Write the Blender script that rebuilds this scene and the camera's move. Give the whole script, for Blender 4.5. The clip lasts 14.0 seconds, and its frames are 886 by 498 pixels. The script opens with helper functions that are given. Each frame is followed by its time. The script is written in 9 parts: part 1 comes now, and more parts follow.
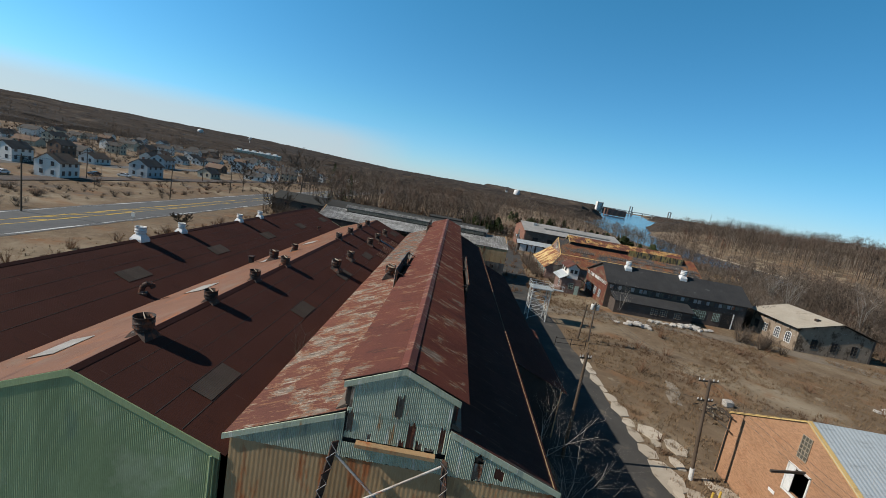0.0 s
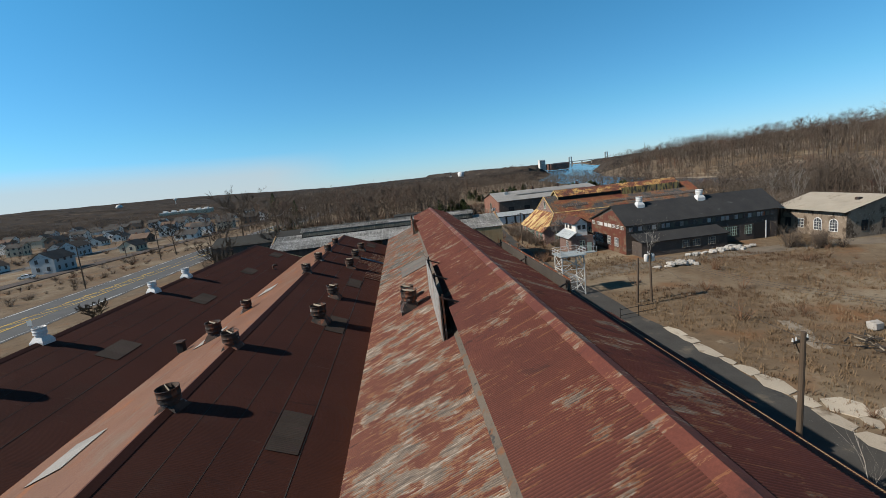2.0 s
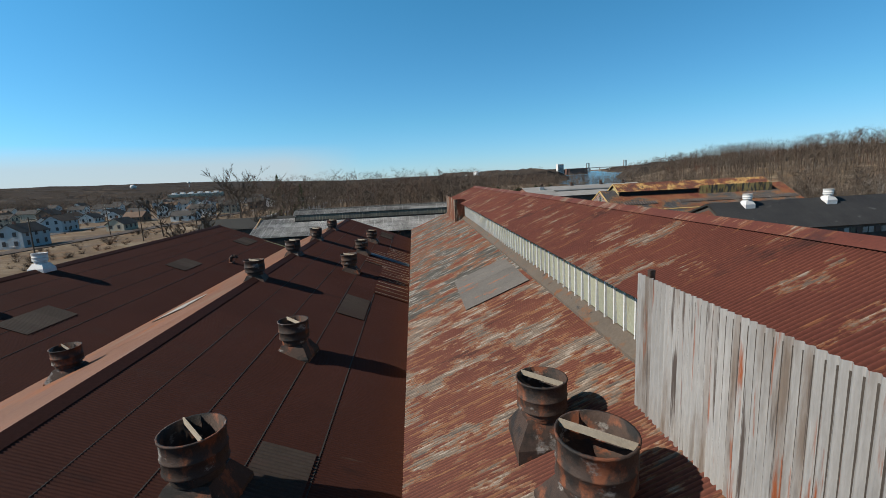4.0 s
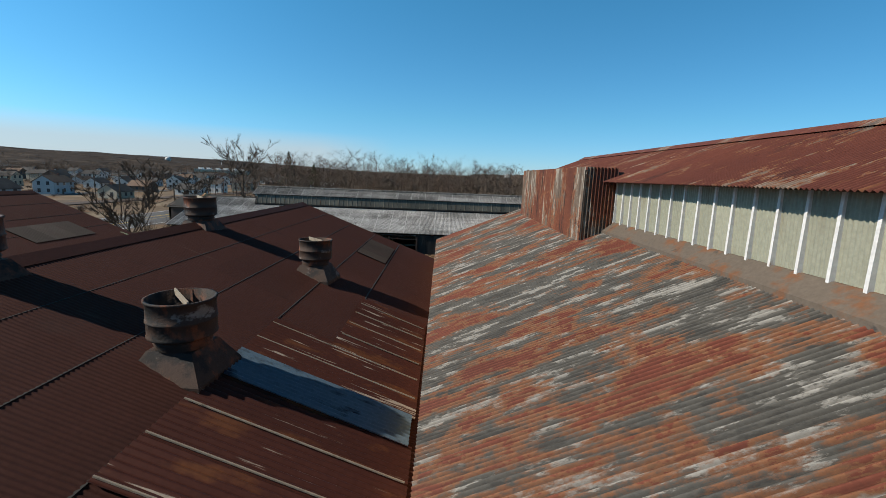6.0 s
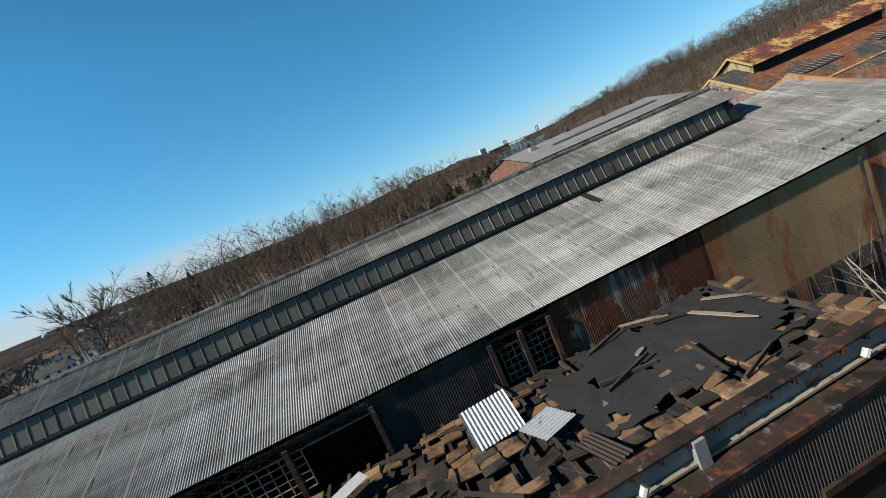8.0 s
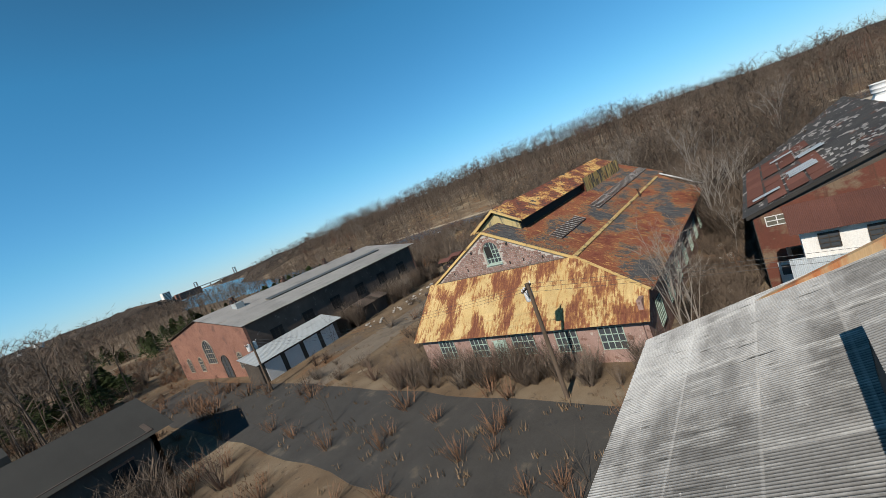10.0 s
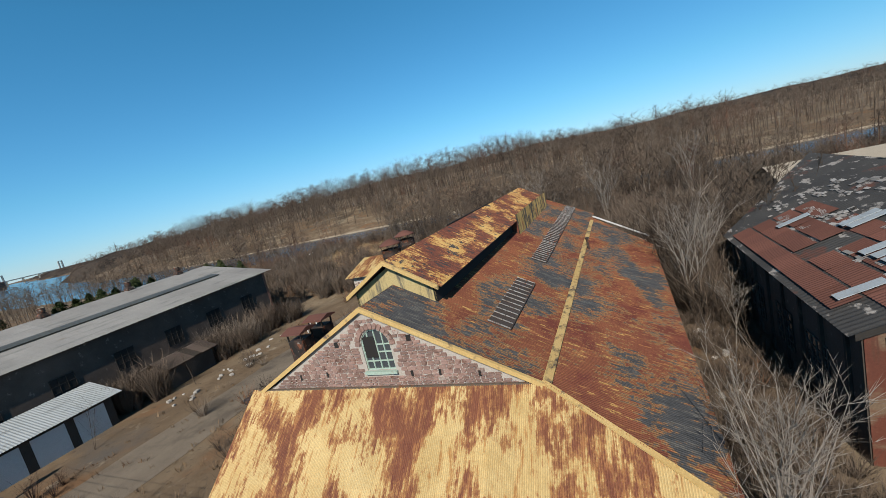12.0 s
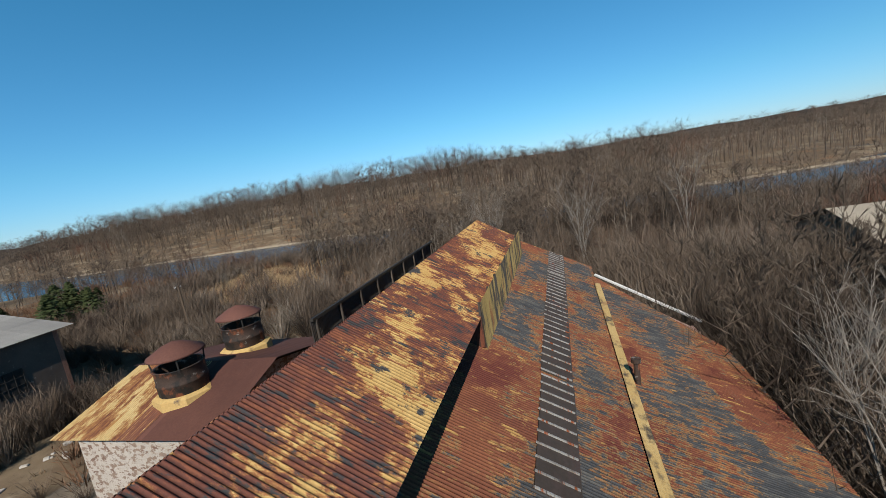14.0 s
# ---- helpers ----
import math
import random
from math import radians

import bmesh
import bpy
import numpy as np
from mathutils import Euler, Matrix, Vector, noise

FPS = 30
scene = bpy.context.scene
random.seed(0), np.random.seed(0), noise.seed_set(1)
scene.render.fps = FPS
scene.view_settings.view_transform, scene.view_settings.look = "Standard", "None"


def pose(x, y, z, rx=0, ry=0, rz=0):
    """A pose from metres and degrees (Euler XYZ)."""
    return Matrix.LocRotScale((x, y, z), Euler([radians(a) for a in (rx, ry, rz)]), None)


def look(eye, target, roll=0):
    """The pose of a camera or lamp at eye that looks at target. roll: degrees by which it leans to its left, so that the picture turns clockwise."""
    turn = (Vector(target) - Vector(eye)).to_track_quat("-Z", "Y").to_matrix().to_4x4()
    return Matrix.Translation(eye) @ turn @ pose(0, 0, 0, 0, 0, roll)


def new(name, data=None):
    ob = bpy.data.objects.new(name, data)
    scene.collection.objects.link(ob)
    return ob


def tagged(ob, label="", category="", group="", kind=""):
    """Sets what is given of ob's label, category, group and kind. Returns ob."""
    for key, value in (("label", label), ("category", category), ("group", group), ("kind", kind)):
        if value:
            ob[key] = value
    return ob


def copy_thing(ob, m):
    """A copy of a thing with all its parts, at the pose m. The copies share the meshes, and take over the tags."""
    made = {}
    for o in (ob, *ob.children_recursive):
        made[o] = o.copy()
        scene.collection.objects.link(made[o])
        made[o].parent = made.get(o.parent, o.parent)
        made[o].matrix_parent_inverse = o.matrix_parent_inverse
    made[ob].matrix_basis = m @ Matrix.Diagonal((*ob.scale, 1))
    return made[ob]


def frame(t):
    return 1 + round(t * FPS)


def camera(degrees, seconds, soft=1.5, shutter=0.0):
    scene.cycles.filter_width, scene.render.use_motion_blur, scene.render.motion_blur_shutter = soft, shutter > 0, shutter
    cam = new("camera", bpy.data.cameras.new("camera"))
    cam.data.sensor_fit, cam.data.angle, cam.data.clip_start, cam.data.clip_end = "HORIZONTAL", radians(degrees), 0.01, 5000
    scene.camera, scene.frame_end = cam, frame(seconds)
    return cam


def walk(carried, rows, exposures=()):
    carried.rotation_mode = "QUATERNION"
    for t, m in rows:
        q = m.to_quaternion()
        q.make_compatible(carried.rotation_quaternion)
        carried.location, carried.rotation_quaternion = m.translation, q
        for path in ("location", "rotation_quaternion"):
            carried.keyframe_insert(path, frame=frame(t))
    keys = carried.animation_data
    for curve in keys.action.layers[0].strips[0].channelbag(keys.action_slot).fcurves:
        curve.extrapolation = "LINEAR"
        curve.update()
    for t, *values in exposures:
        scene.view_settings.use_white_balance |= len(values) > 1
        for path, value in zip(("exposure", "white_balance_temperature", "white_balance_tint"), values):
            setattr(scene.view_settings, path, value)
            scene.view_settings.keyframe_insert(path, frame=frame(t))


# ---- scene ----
cam = camera(91.6, 14.0, soft=0.8)

PATH = [
    (0, (1.046, -24.418, 21.283), (1.033, -22.444, 20.962), 10.2),
    (0.5, (-0.14, -20.868, 20.394), (-0.041, -18.899, 20.061), 2.0),
    (1, (-1.394, -16.655, 19.724), (-1.257, -14.688, 19.391), -1.9),
    (1.5, (-2.629, -12.558, 19.078), (-2.473, -10.592, 18.745), -4.2),
    (2, (-3.733, -8.205, 18.371), (-3.571, -6.24, 18.039), -6.2),
    (2.5, (-4.595, -3.724, 17.441), (-4.429, -1.759, 17.106), -7.0),
    (3, (-5.356, 1.434, 16.522), (-5.184, 3.399, 16.186), -6.7),
    (3.2, (-5.538, 3.571, 16.255), (-5.374, 5.535, 15.916), -6.2),
    (5.3, (-6.283, 28.024, 13.243), (-6.244, 29.997, 12.92), 1.9),
    (5.5, (-6.268, 30.476, 13.115), (-6.249, 32.448, 12.785), 2.0),
    (6, (-6.352, 37.065, 12.722), (-6.337, 39.037, 12.389), 2.3),
    (6.5, (-6.422, 43.548, 12.426), (-6.418, 45.519, 12.089), 1.5),
    (7, (-6.525, 49.983, 12.236), (-6.527, 51.954, 11.899), 1.4),
    (7.5, (-6.707, 56.099, 12.132), (-6.69, 58.07, 11.796), -1.2),
    (8, (-6.86, 62.264, 12.274), (-6.52, 64.209, 11.956), -23.2),
    (8.5, (-6.344, 67.913, 12.523), (-5.52, 69.711, 12.227), -31.7),
    (9, (-4.491, 73.319, 13.194), (-3.264, 74.874, 12.919), -27.2),
    (9.2, (-3.306, 75.234, 13.496), (-1.999, 76.726, 13.242), -24.4),
    (11.3, (11.545, 87.861, 14.714), (13.347, 88.672, 14.403), -19.8),
    (11.5, (13.229, 88.725, 14.74), (15.041, 89.511, 14.427), -17.9),
    (12, (17.902, 90.401, 14.799), (19.725, 91.161, 14.48), -13.6),
    (12.5, (22.567, 91.738, 14.788), (24.405, 92.459, 14.469), -11.3),
    (13, (27.757, 92.991, 14.804), (29.615, 93.656, 14.483), -9.7),
    (13.5, (32.964, 94.055, 14.742), (34.844, 94.659, 14.426), -8.8),
    (14, (38.665, 95.089, 14.77), (40.573, 95.599, 14.454), -9.9),
]
walk(cam, [(t, look(eye, target, roll)) for t, eye, target, roll in PATH])

# ---- world and sun ----
SUN_DIR = Vector((-0.79, -0.12, 0.615)).normalized()
world = bpy.data.worlds.new("sky")
scene.world = world
world.use_nodes = True
wn, wl = world.node_tree.nodes, world.node_tree.links
sky = wn.new("ShaderNodeTexSky")
sky.sky_type = "NISHITA"
sky.sun_disc = False
sky.sun_elevation = math.asin(SUN_DIR.z)
sky.sun_rotation = math.atan2(SUN_DIR.x, SUN_DIR.y)
sky.altitude = 20
sky.air_density, sky.dust_density, sky.ozone_density = 1.0, 0.0, 6.0
wn["Background"].inputs["Strength"].default_value = 0.125
coord = wn.new("ShaderNodeTexCoord")
sep = wn.new("ShaderNodeSeparateXYZ")
wl.new(coord.outputs["Generated"], sep.inputs[0])


def world_ramp(fac, stops):
    r = wn.new("ShaderNodeValToRGB")
    while len(r.color_ramp.elements) < len(stops):
        r.color_ramp.elements.new(0.5)
    for e, (p, c) in zip(r.color_ramp.elements, stops):
        e.position, e.color = p, (*c, 1)
    wl.new(fac, r.inputs["Fac"])
    return r.outputs["Color"]


def world_mix(a, b, fac, mode):
    m = wn.new("ShaderNodeMix")
    m.data_type, m.blend_type = "RGBA", mode
    for sock, v in ((m.inputs[6], a), (m.inputs[7], b), (m.inputs[0], fac)):
        if isinstance(v, float):
            sock.default_value = v
        elif isinstance(v, tuple):
            sock.default_value = (*v, 1)
        else:
            wl.new(v, sock)
    return m.outputs[2]


# clear winter air: deep blue, paler at the horizon; unseen zenith darkened to cut fill light
tint = world_ramp(sep.outputs["Z"], [(0.0, (0.62, 0.84, 1.16)), (0.12, (0.54, 0.97, 1.06)), (0.4, (0.45, 1.13, 1.14)), (0.6, (0.41, 0.86, 0.82)), (0.78, (0.2, 0.3, 0.27)), (1.0, (0.12, 0.16, 0.145))])
blue = world_mix(sky.outputs["Color"], tint, 1.0, "MULTIPLY")
# a little brighter towards the sun's side
side = wn.new("ShaderNodeMapRange")
side.inputs["From Min"].default_value, side.inputs["From Max"].default_value = -1.0, 1.0
wl.new(sep.outputs["X"], side.inputs["Value"])
blue = world_mix(blue, world_ramp(side.outputs["Result"], [(0.1, (1.1, 1.1, 1.1)), (0.5, (1.0, 1.0, 1.0)), (0.9, (0.78, 0.8, 0.82))]), 1.0, "MULTIPLY")
# a thin bank of white haze low over the town
veil = wn.new("ShaderNodeTexNoise")
veil.inputs["Scale"].default_value = 3.0
wl.new(coord.outputs["Generated"], veil.inputs["Vector"])
low = world_ramp(sep.outputs["Z"], [(0.0, (0.75, 0.75, 0.75)), (0.045, (0.7, 0.7, 0.7)), (0.085, (0.0, 0.0, 0.0))])
shift = wn.new("ShaderNodeMath")
shift.operation = "ADD"
shift.inputs[1].default_value = 0.27
wl.new(sep.outputs["X"], shift.inputs[0])
west = world_ramp(shift.outputs[0], [(0.0, (1, 1, 1)), (0.16, (0, 0, 0))])
mask = world_mix(low, west, 1.0, "MULTIPLY")
blue = world_mix(blue, (4.4, 4.9, 5.2), mask, "MIX")
wl.new(blue, wn["Background"].inputs["Color"])
sun = new("sun", bpy.data.lights.new("sun", "SUN"))
sun.data.energy = 5.8
sun.data.angle = radians(0.53)
sun.data.color = (1.0, 0.93, 0.83)
sun.matrix_world = look(SUN_DIR * 60, (0, 0, 0))
scene.view_settings.exposure = 0.0

# ---- materials ----
def ramp_node(nt, fac, stops):
    r = nt.nodes.new("ShaderNodeValToRGB")
    els = r.color_ramp.elements
    while len(els) < len(stops):
        els.new(0.5)
    for e, (p, c) in zip(els, stops):
        e.position = p
        e.color = (*c, 1) if len(c) == 3 else c
    nt.links.new(fac, r.inputs["Fac"])
    return r.outputs["Color"]


def noise_node(nt, vec, scale, detail=6, rough=0.6):
    n = nt.nodes.new("ShaderNodeTexNoise")
    n.inputs["Scale"].default_value = scale
    n.inputs["Detail"].default_value = detail
    n.inputs["Roughness"].default_value = rough
    nt.links.new(vec, n.inputs["Vector"])
    return n.outputs["Fac"]


def mapped(nt, scale=(1, 1, 1), shift=(0, 0, 0), turn=0):
    g = nt.nodes.new("ShaderNodeNewGeometry")
    m = nt.nodes.new("ShaderNodeMapping")
    m.inputs["Scale"].default_value = scale
    m.inputs["Location"].default_value = shift
    m.inputs["Rotation"].default_value = (0, 0, turn)
    nt.links.new(g.outputs["Position"], m.inputs["Vector"])
    return m.outputs["Vector"]


def mixed(nt, a, b, fac, mode="MIX"):
    m = nt.nodes.new("ShaderNodeMix")
    m.data_type, m.blend_type = "RGBA", mode
    for sock, v in ((m.inputs[6], a), (m.inputs[7], b), (m.inputs[0], fac)):
        if isinstance(v, (int, float)):
            sock.default_value = v
        elif isinstance(v, tuple):
            sock.default_value = (*v, 1)
        else:
            nt.links.new(v, sock)
    return m.outputs[2]


def steps(lo, hi):
    return [(lo, (0, 0, 0)), (hi, (1, 1, 1))]


def surface(name, base, layers=(), rough=0.8, metal=0.0, bump=0.0, bump_scale=30.0, vary=0.0, grain=None, spec=0.2, rib_shade=0.0, edge=None):
    """base: two colours that a soft noise blends; layers: (colour, scale xyz, lo, hi) stains laid over it in turn."""
    m = bpy.data.materials.new(name)
    m.use_nodes = True
    nt = m.node_tree
    b = nt.nodes["Principled BSDF"]
    b.inputs["Roughness"].default_value = rough
    b.inputs["Metallic"].default_value = metal
    b.inputs["Specular IOR Level"].default_value = spec
    c = ramp_node(nt, noise_node(nt, mapped(nt), 0.35, 8, 0.65), [(0.3, base[0]), (0.7, base[1])])
    for k, (col, sc, lo, hi) in enumerate(layers):
        f = ramp_node(nt, noise_node(nt, mapped(nt, sc, (7.3 * k, 3.1 * k, 0)), 1.0, 7, 0.62), steps(lo, hi))
        c = mixed(nt, c, col, f)
    g = noise_node(nt, mapped(nt, grain or (1, 1, 1)), 14.0, 5, 0.7)
    c = mixed(nt, c, ramp_node(nt, g, [(0.25, (0.62, 0.62, 0.62)), (0.75, (1.3, 1.3, 1.3))]), 0.55, "MULTIPLY")
    # Painted rib shade: hollows darkened and crests lightened in the colour.
    if rib_shade:
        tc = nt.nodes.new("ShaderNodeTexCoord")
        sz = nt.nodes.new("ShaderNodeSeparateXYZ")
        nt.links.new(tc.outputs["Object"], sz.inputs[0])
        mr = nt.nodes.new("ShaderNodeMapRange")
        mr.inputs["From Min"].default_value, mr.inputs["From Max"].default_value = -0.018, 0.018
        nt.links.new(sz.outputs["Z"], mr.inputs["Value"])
        c = mixed(nt, c, ramp_node(nt, mr.outputs["Result"], [(0.2, (1 - rib_shade,) * 3), (0.85, (1 + rib_shade * 0.8,) * 3)]), 1.0, "MULTIPLY")
    if edge:
        tc = nt.nodes.new("ShaderNodeTexCoord")
        sz = nt.nodes.new("ShaderNodeSeparateXYZ")
        nt.links.new(tc.outputs["Object"], sz.inputs[0])
        c = mixed(nt, c, edge, ramp_node(nt, sz.outputs["Y"], [(0.03, (0.7, 0.7, 0.7)), (0.06, (0, 0, 0))]))
        c = mixed(nt, c, edge, ramp_node(nt, sz.outputs["X"], [(0.04, (0.22, 0.22, 0.22)), (0.07, (0, 0, 0))]))
    c = mixed(nt, c, (0.86, 0.85, 0.84), 1.0, "MULTIPLY")
    if vary:
        o = nt.nodes.new("ShaderNodeObjectInfo")
        v = ramp_node(nt, o.outputs["Random"], [(0, (1 - vary,) * 3), (1, (1 + vary,) * 3)])
        c = mixed(nt, c, v, 1.0, "MULTIPLY")
    nt.links.new(c, b.inputs["Base Color"])
    if bump:
        bn = nt.nodes.new("ShaderNodeBump")
        bn.inputs["Strength"].default_value = bump
        bn.inputs["Distance"].default_value = 0.03
        nt.links.new(noise_node(nt, mapped(nt), bump_scale, 5, 0.6), bn.inputs["Height"])
        nt.links.new(bn.outputs["Normal"], b.inputs["Normal"])
    return m


def rib_shaded(nt, c, rib_shade):
    """Rib shading of a corrugated sheet put into its colour: dark hollows, pale worn crests, by wave height."""
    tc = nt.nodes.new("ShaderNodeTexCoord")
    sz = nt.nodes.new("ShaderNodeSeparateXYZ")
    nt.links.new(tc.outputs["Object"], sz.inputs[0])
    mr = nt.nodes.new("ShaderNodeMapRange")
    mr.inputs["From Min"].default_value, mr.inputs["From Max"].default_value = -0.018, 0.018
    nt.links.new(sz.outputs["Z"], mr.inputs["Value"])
    return mixed(nt, c, ramp_node(nt, mr.outputs["Result"], [(0.2, (1 - rib_shade,) * 3), (0.85, (1 + rib_shade * 0.8,) * 3)]), 1.0, "MULTIPLY")


def summed(nt, *terms):
    """Weighted sum of values: terms of (socket, weight)."""
    out = None
    for sock, w in terms:
        m = nt.nodes.new("ShaderNodeMath")
        m.operation = "MULTIPLY_ADD"
        nt.links.new(sock, m.inputs[0])
        m.inputs[1].default_value = w
        if out is None:
            m.inputs[2].default_value = 0.0
        else:
            nt.links.new(out, m.inputs[2])
        out = m.outputs[0]
    return out


def flaky(name, paint, rust, bare, cover, region, flake, stain=None, rib_shade=0.25, sheet=0.05, rough=0.75, spec=0.25, soft=0.012, vary=0.06, shift=0.0, halo=0.028):
    """Old paint that flakes off in patches: paint, then a rusty rim, then weathered bare metal; cover: how much paint is left (about 0.5)."""
    m = bpy.data.materials.new(name)
    m.use_nodes = True
    nt = m.node_tree
    b = nt.nodes["Principled BSDF"]
    b.inputs["Roughness"].default_value = rough
    b.inputs["Specular IOR Level"].default_value = spec
    info = nt.nodes.new("ShaderNodeObjectInfo")
    big = noise_node(nt, mapped(nt, region, (shift, 4.1, 1.7)), 1.0, 2, 0.5)
    fine = noise_node(nt, mapped(nt, flake, (2.2 + shift, 0.6, 3.3)), 1.0, 9, 0.72)
    chips = noise_node(nt, mapped(nt, (3.0, 3.0, 3.0)), 1.6, 6, 0.7)
    f = summed(nt, (big, 0.5), (fine, 0.42), (chips, 0.16), (info.outputs["Random"], sheet))
    p = cover + 0.04 + sheet * 0.5
    col = ramp_node(nt, noise_node(nt, mapped(nt, (0.5, 0.5, 0.5), (9, 2, 0)), 1.0, 7, 0.65), [(0.35, paint[0]), (0.65, paint[1])])
    if stain:
        for colour, sc, lo, hi in stain:
            col = mixed(nt, col, colour, ramp_node(nt, noise_node(nt, mapped(nt, sc, (5.5, 8.8, 1.0)), 1.0, 8, 0.68), steps(lo, hi)))
    under = ramp_node(nt, noise_node(nt, mapped(nt, tuple(0.8 * q for q in flake), (6.1, 1.3, 0.4)), 1.0, 8, 0.7), [(0.42, bare[0]), (0.47, bare[1]), (0.54, bare[1]), (0.575, bare[2])])
    col = mixed(nt, col, rust, ramp_node(nt, f, steps(p, p + soft)))
    col = mixed(nt, col, under, ramp_node(nt, f, steps(p + halo * 0.5, p + halo * 1.5)))
    grain = noise_node(nt, mapped(nt), 16.0, 6, 0.75)
    col = mixed(nt, col, ramp_node(nt, grain, [(0.3, (0.66, 0.66, 0.66)), (0.7, (1.3, 1.3, 1.3))]), 0.6, "MULTIPLY")
    # Shade between the waves goes into the paint colour.
    if rib_shade:
        col = rib_shaded(nt, col, rib_shade)
    v = ramp_node(nt, info.outputs["Random"], [(0, (1 - vary,) * 3), (1, (1 + vary,) * 3)])
    col = mixed(nt, col, v, 1.0, "MULTIPLY")
    nt.links.new(col, b.inputs["Base Color"])
    bn = nt.nodes.new("ShaderNodeBump")
    bn.inputs["Strength"].default_value = 0.25
    bn.inputs["Distance"].default_value = 0.02
    nt.links.new(fine, bn.inputs["Height"])
    nt.links.new(bn.outputs["Normal"], b.inputs["Normal"])
    return m


ZINC_BARE = ((0.045, 0.042, 0.037), (0.07, 0.065, 0.056), (0.22, 0.205, 0.18))
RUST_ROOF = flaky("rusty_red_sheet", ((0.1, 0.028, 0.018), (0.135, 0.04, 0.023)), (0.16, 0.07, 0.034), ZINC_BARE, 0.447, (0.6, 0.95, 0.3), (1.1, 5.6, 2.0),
                  stain=[((0.13, 0.068, 0.036), (0.6, 3.0, 0.5), 0.58, 0.64)], sheet=0.03, rib_shade=0.3, soft=0.008, halo=0.045)
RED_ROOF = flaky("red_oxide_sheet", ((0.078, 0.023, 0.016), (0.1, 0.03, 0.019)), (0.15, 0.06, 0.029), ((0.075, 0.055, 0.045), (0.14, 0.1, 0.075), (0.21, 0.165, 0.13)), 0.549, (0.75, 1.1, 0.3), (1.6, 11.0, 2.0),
                 stain=[((0.14, 0.055, 0.026), (0.5, 7.0, 1.0), 0.59, 0.63), ((0.05, 0.018, 0.014), (0.3, 0.9, 1.0), 0.58, 0.66)], sheet=0.04, rib_shade=0.28, shift=3.0, soft=0.008)
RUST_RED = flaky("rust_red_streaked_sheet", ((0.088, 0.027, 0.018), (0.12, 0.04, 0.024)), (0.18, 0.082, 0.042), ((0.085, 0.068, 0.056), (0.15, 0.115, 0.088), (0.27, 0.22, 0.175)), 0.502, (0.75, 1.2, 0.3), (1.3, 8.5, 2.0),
                 stain=[((0.17, 0.075, 0.036), (0.7, 7.0, 1.0), 0.55, 0.59), ((0.055, 0.02, 0.015), (0.4, 2.5, 1.0), 0.6, 0.66)], sheet=0.05, rib_shade=0.28, shift=6.0, soft=0.008)
# Shaded copy of the rusty sheet: the east side's shade is in the colour.
SHADE_ROOF = surface("shaded_red_brown_sheet", ((0.075, 0.03, 0.024), (0.1, 0.038, 0.03)), [((0.13, 0.06, 0.04), (0.4, 5, 1), 0.58, 0.66), ((0.17, 0.14, 0.12), (0.4, 8, 1), 0.66, 0.69)], rough=0.78, bump=0.2, vary=0.08, rib_shade=0.15, spec=0.15)
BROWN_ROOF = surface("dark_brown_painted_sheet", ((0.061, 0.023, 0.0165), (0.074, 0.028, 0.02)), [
    ((0.066, 0.032, 0.024), (0.4, 0.7, 1), 0.58, 0.75), ((0.036, 0.018, 0.015), (0.2, 2, 1), 0.62, 0.75), ((0.09, 0.05, 0.037), (0.5, 5, 1), 0.66, 0.72)], rough=0.78, bump=0.15, vary=0.06, rib_shade=0.1, spec=0.12)
# Lighter orange copy of the brown paint: sun on these slopes is painted in.
SUNLIT_BROWN_ROOF = surface("sunlit_orange_brown_sheet", ((0.165, 0.08, 0.048), (0.2, 0.096, 0.06)), [
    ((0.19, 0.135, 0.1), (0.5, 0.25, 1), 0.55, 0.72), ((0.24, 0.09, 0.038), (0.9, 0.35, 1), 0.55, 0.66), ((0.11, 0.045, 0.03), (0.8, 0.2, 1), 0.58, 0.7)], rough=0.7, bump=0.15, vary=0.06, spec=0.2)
PATCH_ROOF = surface("weathered_grey_sheet", ((0.05, 0.039, 0.033), (0.083, 0.067, 0.057)), [((0.07, 0.05, 0.045), (1, 3, 1), 0.5, 0.65)], rough=0.7, vary=0.2)
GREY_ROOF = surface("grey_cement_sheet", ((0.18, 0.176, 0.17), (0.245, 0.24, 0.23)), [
    ((0.14, 0.136, 0.13), (0.35, 0.7, 1), 0.5, 0.66), ((0.36, 0.355, 0.34), (3.0, 0.5, 1), 0.53, 0.66), ((0.46, 0.455, 0.44), (0.1, 0.2, 1), 0.46, 0.62), ((0.07, 0.07, 0.066), (14.0, 0.9, 1), 0.6, 0.68), ((0.55, 0.54, 0.52), (5.0, 5.0, 1), 0.68, 0.71)], rough=0.85, bump=0.25, vary=0.12, rib_shade=0.58, edge=(0.55, 0.54, 0.52), spec=0.2)
# A darker grey than the main roof, for the monitor slope.
MONITOR_GREY = surface("darker_grey_cement_sheet", ((0.13, 0.127, 0.122), (0.18, 0.176, 0.168)), [((0.09, 0.087, 0.083), (0.5, 1.2, 1), 0.5, 0.64), ((0.3, 0.295, 0.28), (4.0, 0.8, 1), 0.56, 0.66), ((0.33, 0.325, 0.31), (0.12, 0.3, 1), 0.53, 0.66)], rough=0.85, bump=0.25, vary=0.14, rib_shade=0.6, edge=(0.4, 0.39, 0.375))
GREEN_WALL = surface("faded_green_sheet", ((0.25, 0.325, 0.165), (0.31, 0.39, 0.215)), [
    ((0.36, 0.42, 0.26), (0.4, 0.4, 0.5), 0.5, 0.62), ((0.2, 0.27, 0.17), (0.8, 1, 0.3), 0.6, 0.75)], rough=0.75, vary=0.12, grain=(3, 3, 0.4))
